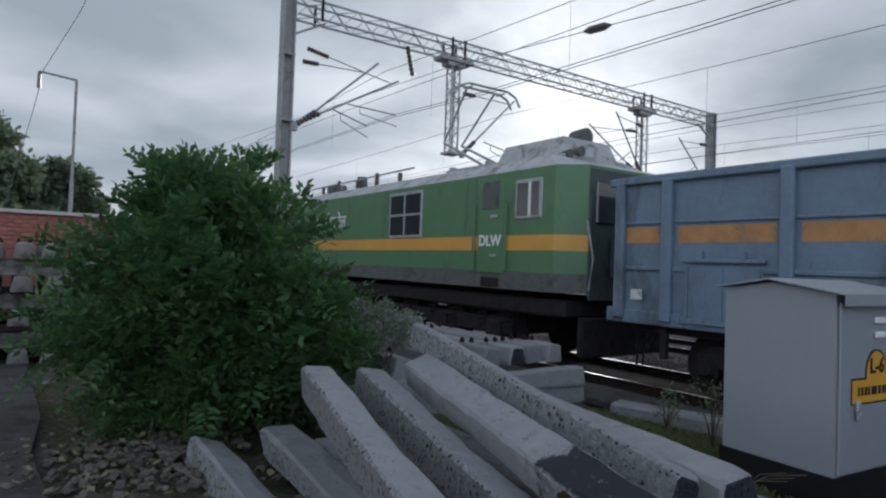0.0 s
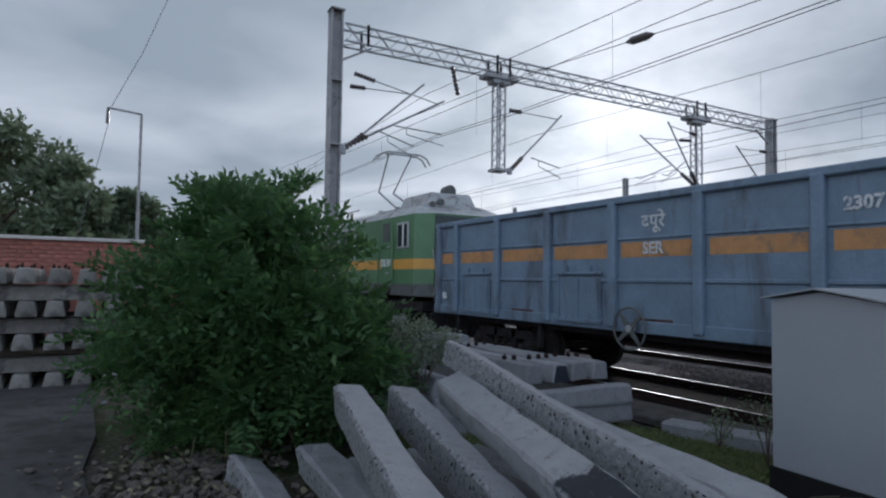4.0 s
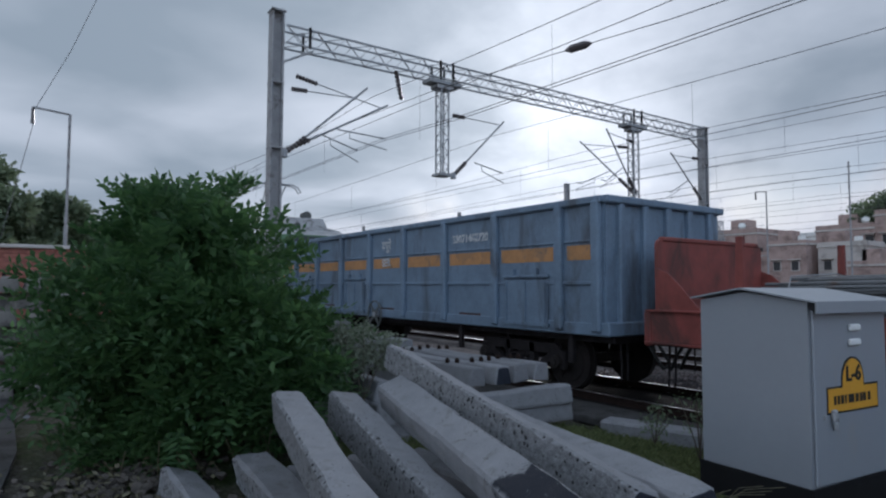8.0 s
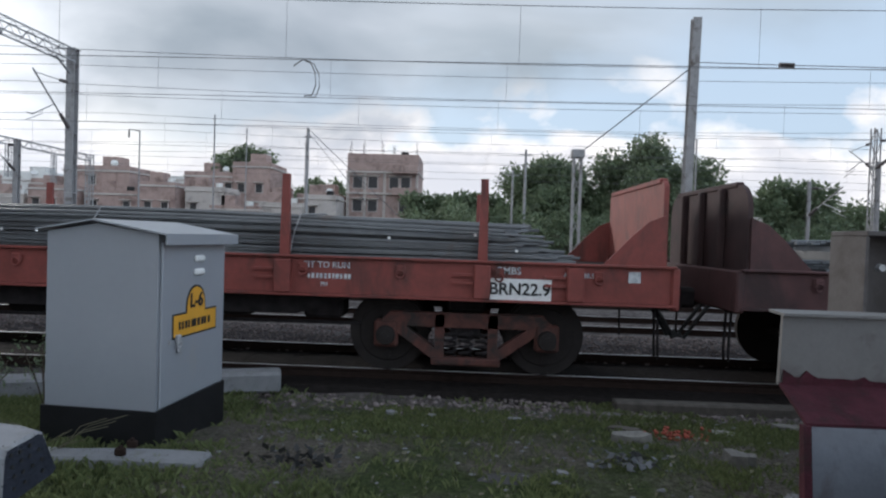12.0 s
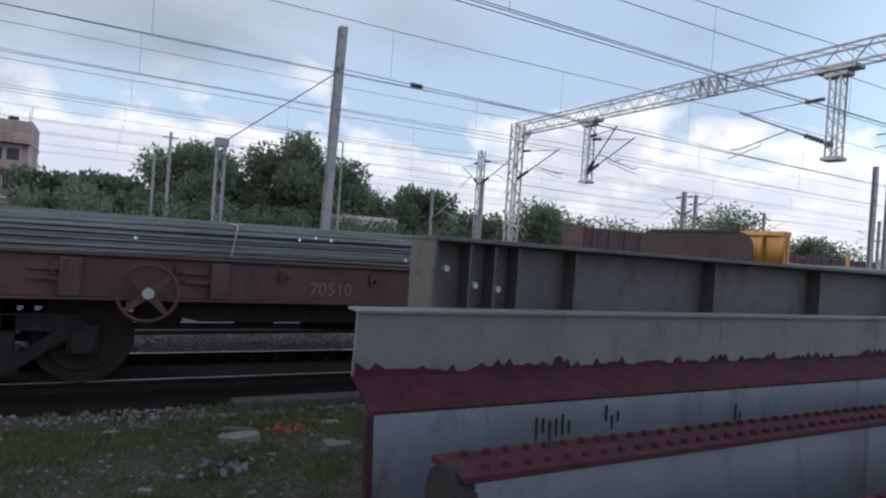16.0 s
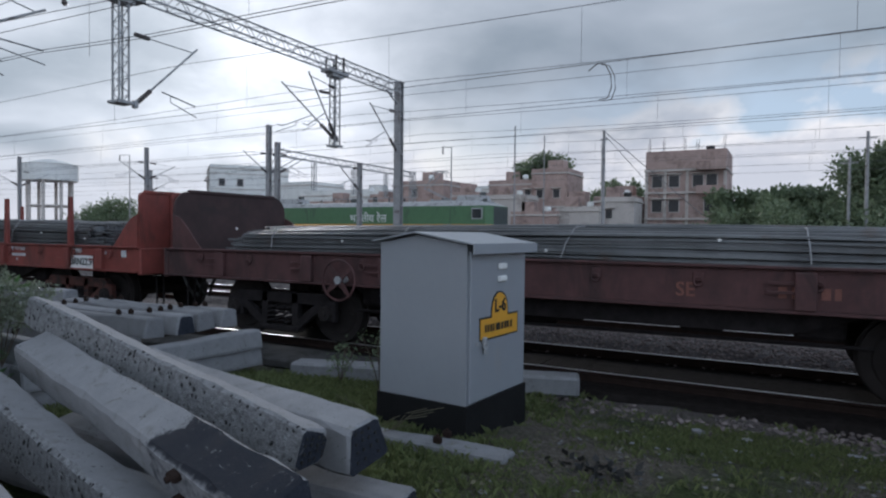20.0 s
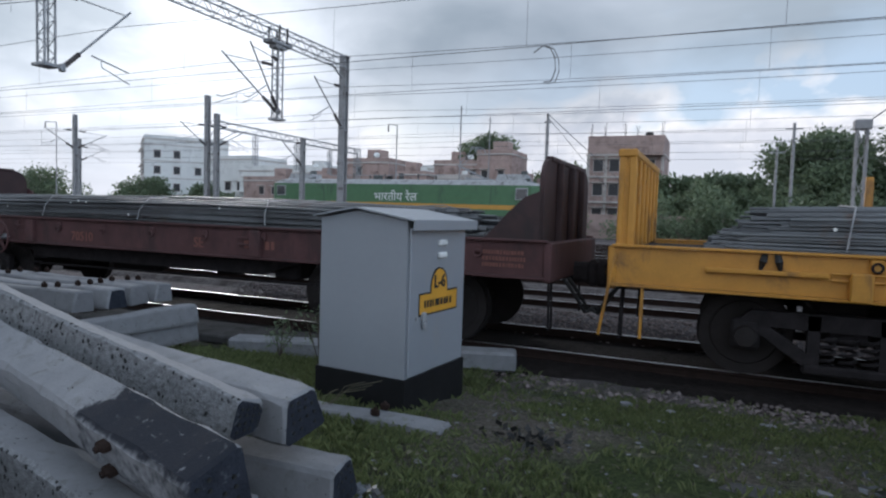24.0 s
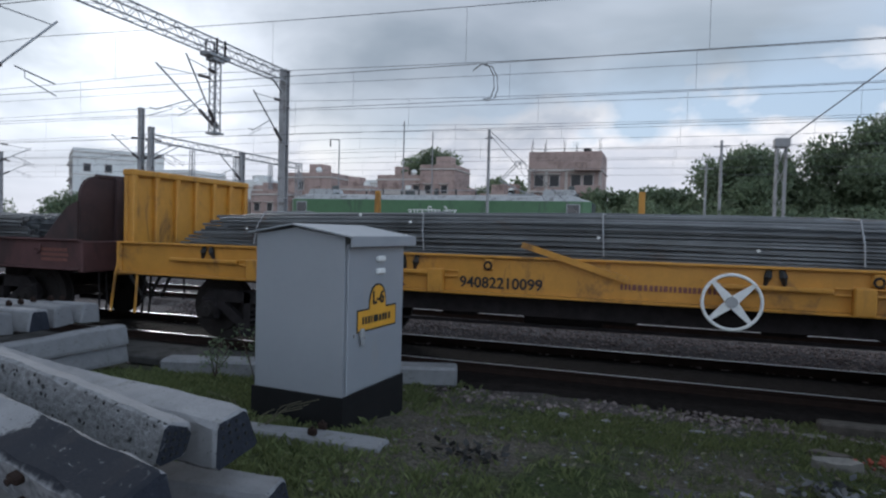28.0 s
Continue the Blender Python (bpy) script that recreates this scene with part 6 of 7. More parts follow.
WHEEL_ME = M().cyl((0, -.065, 0), (0, .065, 0), .49, .48, 28).cyl((0, .06, 0), (0, .085, 0), .52, .52, 28).cyl((0, -.09, 0), (0, -.06, 0), .36, .38, 20).box((0, -.1, .3), (.06, .02, .1)).mesh("wheel", WHEEL)
AXLE_ME = M().cyl((0, -1.2, 0), (0, 1.2, 0), .085, .085, 12).mesh("axle", WHEEL)


def wheelset(parent, at):
    w = part("wheelset", AXLE_ME, None, parent, "worn steel wheelset", at=at)
    part("wheel", WHEEL_ME, None, w, at=pose(0, -.838, 0))
    part("wheel", WHEEL_ME, None, w, at=pose(0, .838, 0, 0, 0, 180))
    return w


def coil(m, c, r, h, n=4, w=.018):
    pts = [(c[0] + r * math.cos(a), c[1] + r * math.sin(a), c[2] + h * a / (2 * math.pi * n)) for a in np.linspace(0, 2 * math.pi * n, n * 12)]
    return m.tube(pts, w, 5)


def freight_bogie(parent, xc, material):
    """A three-piece bogie: cast side frames with windows, springs, axle boxes; wheelsets turn."""
    b = part("bogie", M().box((xc, 0, .6), (.4, 2.2, .26), ch=.03).box((xc, 0, .84), (.5, 1.4, .16), ch=.03), UNDER, parent, "cast steel bogie")
    for s in (-1, 1):
        y = s * 1.12
        m = M()
        m.hexa([(xc - 1.12, y - .06, .62), (xc + 1.12, y - .06, .62), (xc + 1.12, y + .06, .62), (xc - 1.12, y + .06, .62), (xc - .95, y - .06, .80), (xc + .95, y - .06, .80), (xc + .95, y + .06, .80), (xc - .95, y + .06, .80)])
        for e in (-1, 1):
            m.beam((xc + e * .95, y, .68), (xc + e * .36, y, .26), .11, .13)
            m.beam((xc + e * .33, y, .78), (xc + e * .33, y, .24), .12, .12)
            m.box((xc + e * 1.0, y, .52), (.3, .15, .34), ch=.03)
        m.box((xc, y, .2), (.86, .2, .1), ch=.02)
        part("side_frame", m, material, b, "cast side frame")
        for u in (-.2, 0, .2):
            part("spring", coil(M(), (xc + u, y, .26), .075, .3), UNDER, b)
        for e in (-1, 1):
            part("axle_box", M().cyl((xc + e * 1.0, y + s * .05, .5), (xc + e * 1.0, y + s * .15, .5), .13, .11, 14).cyl((xc + e * 1.0, y + s * .15, .5), (xc + e * 1.0, y + s * .18, .5), .05, .05, 8), WHEEL, b, "round axle-box cover")
    for e in (-1, 1):
        w = wheelset(parent, pose(xc + e * 1.0, 0, .5))
        WHEELS.append((w, xc + e * 1.0, .5))


def handwheel(parent, x, z, y=-1.62, r=.36, material=None):
    h = part("handwheel", M().ring((x, y, z), r, .018, "y", 36, 6), material or WHITE, parent, "large pale handbrake wheel")
    for k in range(4):
        a = .72 + k * math.pi / 2
        m = M().hexa([
            (x + .05 * math.cos(a) - .05 * math.sin(a), y - .008, z + .05 * math.sin(a) + .05 * math.cos(a)), (x + .05 * math.cos(a) + .05 * math.sin(a), y - .008, z + .05 * math.sin(a) - .05 * math.cos(a)),
            (x + .05 * math.cos(a) + .05 * math.sin(a), y + .008, z + .05 * math.sin(a) - .05 * math.cos(a)), (x + .05 * math.cos(a) - .05 * math.sin(a), y + .008, z + .05 * math.sin(a) + .05 * math.cos(a)),
            (x + r * math.cos(a) - .02 * math.sin(a), y - .008, z + r * math.sin(a) + .02 * math.cos(a)), (x + r * math.cos(a) + .02 * math.sin(a), y - .008, z + r * math.sin(a) - .02 * math.cos(a)),
            (x + r * math.cos(a) + .02 * math.sin(a), y + .008, z + r * math.sin(a) - .02 * math.cos(a)), (x + r * math.cos(a) - .02 * math.sin(a), y + .008, z + r * math.sin(a) + .02 * math.cos(a))])
        part("spoke", m, material or WHITE, h)
    part("hub", M().cyl((x, y - .03, z), (x, y + .25, z), .06, .05, 14), GALV, h)


def couplings(parent, length):
    for x, s in ((0, -1), (length, 1)):
        part("coupler", M().box((x + s * .25, 0, 1.0), (.5, .3, .28), ch=.05).box((x + s * .45, 0, 1.0), (.16, .4, .36), ch=.05), UNDER, parent, "knuckle coupler")
        for y in (-.55, -.3):
            part("brake_hose", M().tube([(x, y, .95), (x + s * .15, y, .75), (x + s * .3, y + .05, .5), (x + s * .42, y + .1, .55)], .028, 6), BLACK, parent)
        for y in (-1.05, -.9, .9):
            part("step_iron", M().tube([(x - s * .08, y, 1.0), (x - s * .06, y, .45), (x - s * .06, y - .02, .3)], .018, 5), UNDER, parent)


def open_wagon(s0, length):
    t = thing("open_wagon", "long blue bogie open wagon with a faded orange band", "wagon", "train", pose(s0, YT, RZ))
    W, z0, z1 = 1.575, 1.08, 3.17
    L = length
    posts = [0] + [.93 + 1.686 * k for k in range(8)] + [L]
    bw = 1.686
    part("underframe", M().box((L / 2, 0, 1.0), (L, 2.6, .2), ch=.02).box((L / 2, 0, .86), (L - 4, .5, .3), ch=.03), UNDER, t)
    part("floor", M().box((L / 2, 0, z0 + .03), (L, 2 * W - .1, .06)), UNDER, t)
    for s in (-1, 1):
        w = part("side_wall", M().box((L / 2, s * (W - .06), (z0 + z1) / 2), (L, .03, z1 - z0)), BLUE, t, "weathered blue side sheet")
        part("top_rail", M().box((L / 2, s * (W - .03), z1), (L + .05, .14, .12), ch=.02), BLUE, w)
        part("mid_rail", M().box((L / 2, s * (W - .025), 1.86), (L, .045, .06), ch=.01), BLUE, w)
        part("sole_bar", M().box((L / 2, s * (W - .05), z0 + .05), (L, .08, .2), ch=.015), BLUE, w)
        part("upper_rail", M().box((L / 2, s * (W - .03), 2.53), (L, .035, .04), ch=.01), BLUE, w)
        for a, b in zip(posts, posts[1:]):
            a, b = a + .12, b - .12
            if s < 0:
                part("orange_band", M().box(((a + b) / 2, s * (W - .043), 2.35), (b - a - .06, .006, .24)), ORANGE, w, "faded orange stripe panel")
        for x in posts:
            x = min(max(x, .1), L - .1)
            part("side_post", M().box((x, s * (W + .0), (z0 + z1) / 2), (.17, .12, z1 - z0 - .02), ch=.025), BLUE, w, "pressed steel side post")
        if s < 0:
            for i in (0, 2, 6):
                x = .93 + (i + .5) * bw
                d = part("side_door", M().box((x, s * (W - .02), 1.52), (bw * .66, .04, .78), ch=.012), BLUE, w, "hinged drop door")
                part("hinge_bar", M().box((x, s * W, 1.98), (bw * .7, .06, .05), ch=.01).box((x - .3, s * W, 2.04), (.05, .07, .14)).box((x + .3, s * W, 2.04), (.05, .07, .14)), BLUE, d)
                part("door_rib", M().box((x, s * (W + .01), 1.52), (.05, .03, .74)).box((x - bw * .3, s * (W + .01), 1.52), (.04, .03, .74)).box((x + bw * .3, s * (W + .01), 1.52), (.04, .03, .74)).box((x, s * (W + .012), 1.15), (bw * .72, .05, .06)), BLUE, d)
            for i in (1, 3, 5):
                part("rust_patch", M().box((.93 + (i + .5) * bw, s * (W - .043), 1.22), (.7, .006, .10)), BOGIERED, w, "rusted lower sheet")
    for x, s in ((0, -1), (L, 1)):
        e = part("end_wall", M().box((x + s * .02, 0, (z0 + z1) / 2), (.04, 2 * W - .14, z1 - z0)), BLUE, t, "blue end sheet")
        for y in (-1.2, -.6, 0, .6, 1.2):
            part("end_post", M().box((x + s * .07, y, (z0 + z1) / 2), (.1, .14, z1 - z0 - .02), ch=.02), BLUE, e)
        part("end_rail", M().box((x + s * .06, 0, z1), (.16, 2 * W, .12), ch=.02), BLUE, e)
        part("end_rail", M().box((x + s * .06, 0, z0 + .06), (.18, 2 * W, .22), ch=.02), BLUE, e)
    for xc in (2.35, L - 2.35):
        freight_bogie(t, xc, UNDER)
        for u in (-1.55, 1.55):
            part("bracket", M().box((xc + u, -1.4, .8), (.1, .08, .5)), UNDER, t)
    couplings(t, L)
    handwheel(t, 6.44, 1.1, -1.66, .33, LOCOGREY)
    yy = -W + .028
    part("lettering", lettering("SER", .26, WORNWHITE, bold=.006), None, t, at=pose(6.82, yy - .01, 2.36))
    part("lettering", lettering("दपूरे", .30, WORNWHITE, bold=.006), None, t, at=pose(6.82, yy, 2.78))
    part("lettering", lettering("23071462720", .215, WORNWHITE, bold=.008), None, t, at=pose(10.22, yy, 2.76))
    part("notice", M().box((.44, -W - .03, 1.47), (.2, .004, .15)), WORNWHITE, t, "worn pale stencil patch")
    MOVING.append((t, s0, RZ))
    return t


def rod_load(s0, x0, x1, z0, half, seed, label, thick=1.0):
    """Long bundles of thin steel bars, bent a little, with straps round them."""
    rng = random.Random(seed)
    t = thing("steel_bar_load", label, "steel bars", "bar loads", pose(s0, YT, RZ))
    m = M()
    rows = 11
    for r in range(rows):
        n = 26 if r in (0, 1) else 24
        for k in range(n):
            if 2 < r < rows - 2 and 3 < k < n - 3:
                continue
            y = -half + 2 * half * (k + .5) / n + rng.uniform(-.03, .03)
            edge = 1 - (abs(y) / half) ** 4 * .35
            z = z0 + .03 + (r * .046 * thick) * edge + rng.uniform(-.01, .012)
            a, b = x0 + rng.uniform(0, .5) + r * .05, x1 - rng.uniform(0, .7) - r * .05
            ph, am = rng.uniform(0, 6), rng.uniform(.005, .03)
            path = []
            for i in range(9):
                u = i / 8
                lift = .09 * math.sin(u * math.pi) * (r / rows) * thick
                path.append((a + (b - a) * u, y + am * math.sin(ph + u * 7), z + lift + am * .5 * math.sin(ph * 2 + u * 9)))
            m.tube(path, rng.uniform(.016, .024), 5)
    part("loose_steel", m, ROD, t, "dark steel reinforcing bars")["kind"] = "stuff"
    bars_core = M().box(((x0 + x1) / 2, 0, z0 + .02 + .2 * thick), (x1 - x0 - 1.6, 2 * half - .3, .40 * thick), ch=.08)
    part("bundle_core", bars_core, ROD, t)
    n = 5
    for i in range(n):
        x = x0 + 1.2 + (x1 - x0 - 2.4) * i / (n - 1) + rng.uniform(-.3, .3)
        top = z0 + (.52 + .07 * math.sin(math.pi * (i + .5) / n)) * thick
        lean = rng.uniform(-.25, .25)
        part("strap", M().tube([(x, -half - .05, z0 + .05), (x + lean * .3, -half - .03, z0 + .3 * thick), (x + lean * .7, -half * .93, top - .03), (x + lean, 0, top + .02), (x + lean, half, top - .1)], .01, 5), STRAP, t, "pale steel tie strap")
    for k in range(10):
        x = rng.uniform(x0 + .5, x1 - .5)
        part("tag", M().box((x, -half - .06, z0 + rng.uniform(.1, .5) * thick), (.036, .006, .034), Matrix.Rotation(rng.uniform(-1, 1), 3, "Y")), WHITE, t, "small white bundle tag")
    MOVING.append((t, s0, RZ))


def flat_wagon(s0, length, paint, bogie, kind, wheel_x, label, texts, wheel_mat=None):
    t = thing("flat_wagon", label, "wagon", "train", pose(s0, YT, RZ))
    L, W = length, 1.43
    part("deck", M().box((L / 2, 0, 1.36), (L - .1, 2 * W - .1, .1)), UNDER, t)
    part("centre_sill", M().hexa([(1.6, -.3, .95), (L - 1.6, -.3, .95), (L - 1.6, .3, .95), (1.6, .3, .95), (1.6, -.3, 1.3), (L - 1.6, -.3, 1.3), (L - 1.6, .3, 1.3), (1.6, .3, 1.3)]), UNDER, t)
    belly = M()
    for y in (-1.1, 1.1):
        belly.hexa([(4.6, y - .05, .72), (L - 4.6, y - .05, .72), (L - 4.6, y + .05, .72), (4.6, y + .05, .72), (3.4, y - .05, 1.1), (L - 3.4, y - .05, 1.1), (L - 3.4, y + .05, 1.1), (3.4, y + .05, 1.1)])
    part("belly_beam", belly, UNDER, t, "fish-bellied underframe beam")
    gear = M()
    for x in (4.2, 5.3, L / 2, L - 5.5, L - 4.3):
        gear.box((x, -.7, .8), (.5, .5, .3), ch=.04)
    gear.cyl((L / 2 - 1.2, -.6, .75), (L / 2 - .2, -.6, .75), .2, .2, 14).tube([(3.3, -.9, .55), (L - 3.3, -.9, .6)], .025, 6)
    part("brake_gear", gear, UNDER, t)
    for s in (-1, 1):
        f = part("side_sill", M().box((L / 2, s * W, 1.23), (L - .02, .03, .42)), paint, t, "deep channel side sill")
        part("sill_flange", M().box((L / 2, s * (W + .03), 1.46), (L, .10, .03), ch=.006), paint, f)
        part("sill_flange", M().box((L / 2, s * (W + .03), 1.0), (L, .10, .03), ch=.006), paint, f)
        for i, x in enumerate(() if kind == "yellow" and s < 0 else (1.4, 3.3 if kind != 'yellow' else 3.0, 5.25 if kind == 'red' else 4.75, 9.95 if kind != 'yellow' else 7.55, 12.5 if kind == 'red' else 11.95, 12.4 if kind == 'dull' else 13.6)):
            if kind == 'red' and i == 3:
                x = 10.1
            p = part("stake_pocket", M().box((x, s * (W + .05), 1.22), (.2, .1, .4), ch=.012).box((x - .22, s * (W + .04), 1.3), (.28, .05, .03)).box((x - .22, s * (W + .04), 1.2), (.28, .05, .03)), paint, f)
            if (kind == "red" and i < 5 and (s < 0 or i % 2 == 0)) or (kind == "yellow" and s > 0 and i in (1, 3, 4)):
                top = 2.45 if s > 0 or i != 1 else 2.4
                part("stake", M().hexa([(x - .06, s * (W - .03) - .04, 1.3), (x + .06, s * (W - .03) - .04, 1.3), (x + .06, s * (W - .03) + .04, 1.3), (x - .06, s * (W - .03) + .04, 1.3), (x - .045, s * (W - .03) - .03, top), (x + .045, s * (W - .03) - .03, top), (x + .045, s * (W - .03) + .03, top), (x - .045, s * (W - .03) + .03, top)]), paint, p, "upright steel stake")
        if s < 0 and kind != "yellow":
            for i in range(12):
                x = .9 + i * (L - 1.8) / 11
                part("lashing_ring", M().box((x, -W - .035, 1.33), (.12, .04, .12), ch=.02).ring((x, -W - .06, 1.28), .045, .012, "y", 12, 5), paint, f)
        elif s < 0:
            for base in (0, 7.35):
                for x in (1.57, 1.72, 3.16, 3.31, 3.59, 3.75, 4.70, 4.87):
                    lean = .02 if round(x * 100) % 2 else -.02
                    part("lashing_loop", M().tube([(base + x - lean, -W - .02, 1.27), (base + x, -W - .045, 1.36), (base + x + lean, -W - .02, 1.46)], .034, 6, radii=[.02, .045, .03]), BLACK, f, "worn black lashing loop")
                for a, b in ((1.0, 2.18), (3.51, 5.07)):
                    part("ledge_bar", M().box((base + (a + b) / 2, -W - .06, 1.24), (b - a, .09, .05), ch=.012), paint, f, "projecting ledge bar")
                for x in (2.46, 5.16):
                    part("stake_pocket", M().box((base + x, -W - .07, 1.14), (.2, .13, .3), ch=.015), paint, f)
                    for dz in (0, .07):
                        part("pocket_pin", M().cyl((base + x - .25, -W - .05, 1.2 + dz), (base + x + .28, -W - .05, 1.2 + dz), .014, .014, 6), paint, f)
                for x in (2.59, 3.02, 3.40, 5.83):
                    part("lashing_ring", M().box((base + x, -W - .035, 1.37), (.13, .05, .16), ch=.02), paint, f)
                    part("ring", M().ring((base + x, -W - .065, 1.35), .045, .014, "y", 12, 5), UNDER, f)
    # bulkheads
    # the dull wagon's bulkheads get a darker oxide than its sills
    coat = BULKDARK if kind == "dull" else paint
    for x, s in ((.12, 1), (L - .12, -1)):
        h, rad = W - .04, {"yellow": .03, "red": .1, "dull": .32}[kind]
        arc = [(h - rad + rad * math.cos(a), 2.5 - rad + rad * math.sin(a)) for a in np.linspace(0, math.pi / 2, 7)]
        plate = [(-h, 1.4), (h, 1.4)] + arc + [(-y, z) for y, z in reversed(arc)]
        b = part("bulkhead", M().prism(plate, x - .03, x + .03, "x"), coat, t, "end bulkhead plate")
        if kind == "yellow":
            for y in np.linspace(-W + .06, W - .06, 7):
                part("bulkhead_rib", M().box((x + s * .06, y, 1.97), (.09, .09, 1.06), ch=.015).box((x - s * .06, y, 1.97), (.07, .09, 1.06), ch=.015), coat, b)
            part("bulkhead_cap", M().box((x, 0, 2.53), (.22, 2 * W, .1), ch=.02), coat, b)
        else:
            for y in (-W + .02, W - .02):
                part("gusset_plate", M().prism([(x, 1.4), (x + s * .8, 1.4), (x + s * .6, 1.6), (x + s * .4, 1.82), (x + s * .2, 2.0), (x, 2.08)], y - .015, y + .015, "y"), paint if s > 0 else coat, b, "sloping side plate of the bulkhead")
            for y in (-.7, 0, .7):
                part("bulkhead_rib", M().box((x - s * .07, y, 1.9), (.08, .1, 1.15), ch=.015), coat, b)
            part("bulkhead_cap", M().box((x, 0, 2.5), (.1, 2 * W - (.3 if kind == "red" else .7), .07), ch=.015), coat, b)
    for x, s in ((0, -1), (L, 1)):
        part("headstock", M().box((x, 0, 1.2), (.1, 2 * W + .1, .5), ch=.02), paint, t)
    for xc in (2.45, L - 2.45):
        freight_bogie(t, xc, bogie)
    couplings(t, L)
    handwheel(t, wheel_x, 1.08, -1.62, .295, wheel_mat)
    for text, x, z, size, mm in texts:
        part("lettering", lettering(text, size, mm, bold=.004 if size > .15 else .0015), None, t, at=pose(x, -W - .022, z))
    MOVING.append((t, s0, RZ))
    rod_load(s0, .9 if kind == "yellow" else 1.0, L - 1.0, 1.45, 1.3, int(s0) + 3, "thick layer of long dark steel bars strapped on the wagon deck", {"red": .95, "dull": .78, "yellow": 1.0}[kind])
    return t


def locomotive(at, name="electric_locomotive", length=20.0, moving=True, detail=True):
    """Local x runs from the left end (0) to the right end (length); z from the rail."""
    t = thing(name, "green electric locomotive with a yellow band and grey roof", "locomotive", "train" if moving else "", at)
    L, W = length, 1.55
    z0, z1 = 1.4, 3.62
    # body side profile, narrowed at the two cab ends
    def shell(za, zb, material, nm, grow=0.0, label=""):
        w, e = W + grow, grow
        plan = [(0 - e, -w * .74), (.42, -w), (L - .42, -w), (L + e, -w * .74), (L + e, w * .74), (L - .42, w), (.42, w), (0 - e, w * .74)]
        return part(nm, M().prism(plan, za, zb, "z"), material, t, label)
    shell(z0, 1.72, LOCOGREY, "skirt", 0, "grey lower body")
    shell(1.72, z1, GREEN, "body", 0, "green painted body sides")
    shell(2.12, 2.40, LOCOYEL, "stripe", .004, "yellow waist band")
    # cab fronts: their shade is put into the dark base colour, with stains over it
    for x, sg in ((0, -1), (L, 1)):
        fr = part("cab_front", M().box((x + sg * .008, 0, 2.42), (.03, 1.46 * W, 2.3), ch=.01), LOCOSHADE, t, "grimy cab front, darkened for shade")
        part("front_panel", M().box((x + sg * .05, 0, 2.0), (.06, 1.2, .7), ch=.02), LOCOSHADE, fr)
    # roof: bevelled, higher cab hoods
    roof = M()
    roof.prism([(-W + .02, z1), (-W + .35, z1 + .28), (-.8, z1 + .36), (.8, z1 + .36), (W - .35, z1 + .28), (W - .02, z1)][::-1], .9, L - .9, "x")
    for x, s in ((.9, -1), (L - .9, 1)):
        pts = [(x, -W + .02, z1), (x, -W + .35, z1 + .28), (x, W - .35, z1 + .28), (x, W - .02, z1), (x + s * .9, -W * .74, z1 + .004), (x + s * .9, W * .74, z1 + .004), (x + s * .48, -W + .01, z1 + .004), (x + s * .48, W - .01, z1 + .004)]
        f = [(0, 1, 6), (1, 4, 6), (1, 2, 5, 4), (2, 7, 5), (2, 3, 7), (0, 6, 4, 5, 7, 3)]
        roof.add(pts, f if s > 0 else [q[::-1] for q in f])
    part("roof", roof, ROOFGREY, t, "dusty grey roof")
    for x in (2.0, L - 2.0):
        part("roof_hood", M().hexa([(x - 1.0, -.8, z1 + .3), (x + 1.0, -.8, z1 + .3), (x + 1.0, .8, z1 + .3), (x - 1.0, .8, z1 + .3), (x - .85, -.65, z1 + .74), (x + .85, -.65, z1 + .74), (x + .85, .65, z1 + .74), (x - .85, .65, z1 + .74)]), ROOFGREY, t, "raised roof housing")
        part("headlamp", M().cyl((x + .5, 0, z1 + .82), (x + .85, 0, z1 + .82), .16, .18, 12), LOCOGREY, t)
        part("horn", M().cyl((x + .75, -.5, z1 + .42), (x + 1.2, -.5, z1 + .42), .03, .1, 10).cyl((x + .75, -.75, z1 + .35), (x + 1.15, -.75, z1 + .35), .03, .09, 10), LOCOGREY, t)
    # roof insulators and busbar
    for i, x in enumerate((5.4, 6.6, 7.9, 9.1, 10.4, 11.6, 12.9)):
        part("roof_insulator", insulator(M(), (x, -.75, z1 + .3), (x, -.75, z1 + .62 + .12 * (i % 2)), .08), INSUL, t)
    part("busbar", M().tube([(4.6, -.75, z1 + .62), (9.0, -.75, z1 + .64), (13.6, -.75, z1 + .68)], .025, 6), GALV, t)
    part("circuit_breaker", M().box((8.4, -.5, z1 + .48), (.5, .5, .4), ch=.03), LOCOGREY, t)
    part("surge_arrester", M().cyl((10.2, -.5, z1 + .3), (10.2, -.5, z1 + .78), .17, .15, 12), LOCOGREY, t)
    if detail:
        # side window with bars
        x0, x1 = 13.85, 15.35
        g = part("grille_window", M().box((14.6, -W - .01, 2.96), (x1 - x0, .05, 1.1), ch=.012), GALV, t, "barred machine-room window")
        part("pane", M().box((14.6, -W - .03, 2.96), (x1 - x0 - .14, .02, .96)), GLASS, g)
        for u in (14.6,):
            part("bar", M().box((u, -W - .045, 2.96), (.05, .02, .96)).box((14.6, -W - .045, 2.96), (1.36, .02, .05)), GALV, g)
        # cab door with lettering and side window
        d = part("cab_door", M().box((17.85, -W - .008, 2.55), (.78, .04, 1.75), ch=.012), GREEN, t, "green cab door")
        part("door_window", M().box((17.85, -W - .03, 3.2), (.52, .02, .55), ch=.01), LOCOGREY, d)
        part("handle", M().box((18.0, -W - .05, 2.78), (.2, .04, .05)).box((18.0, -W - .05, 2.02), (.2, .04, .05)), GALV, d)
        for x in (17.36, 18.34):
            part("handrail", M().tube([(x, -W - .06, 1.75), (x, -W - .06, 3.05)], .025, 6), GREEN, t)
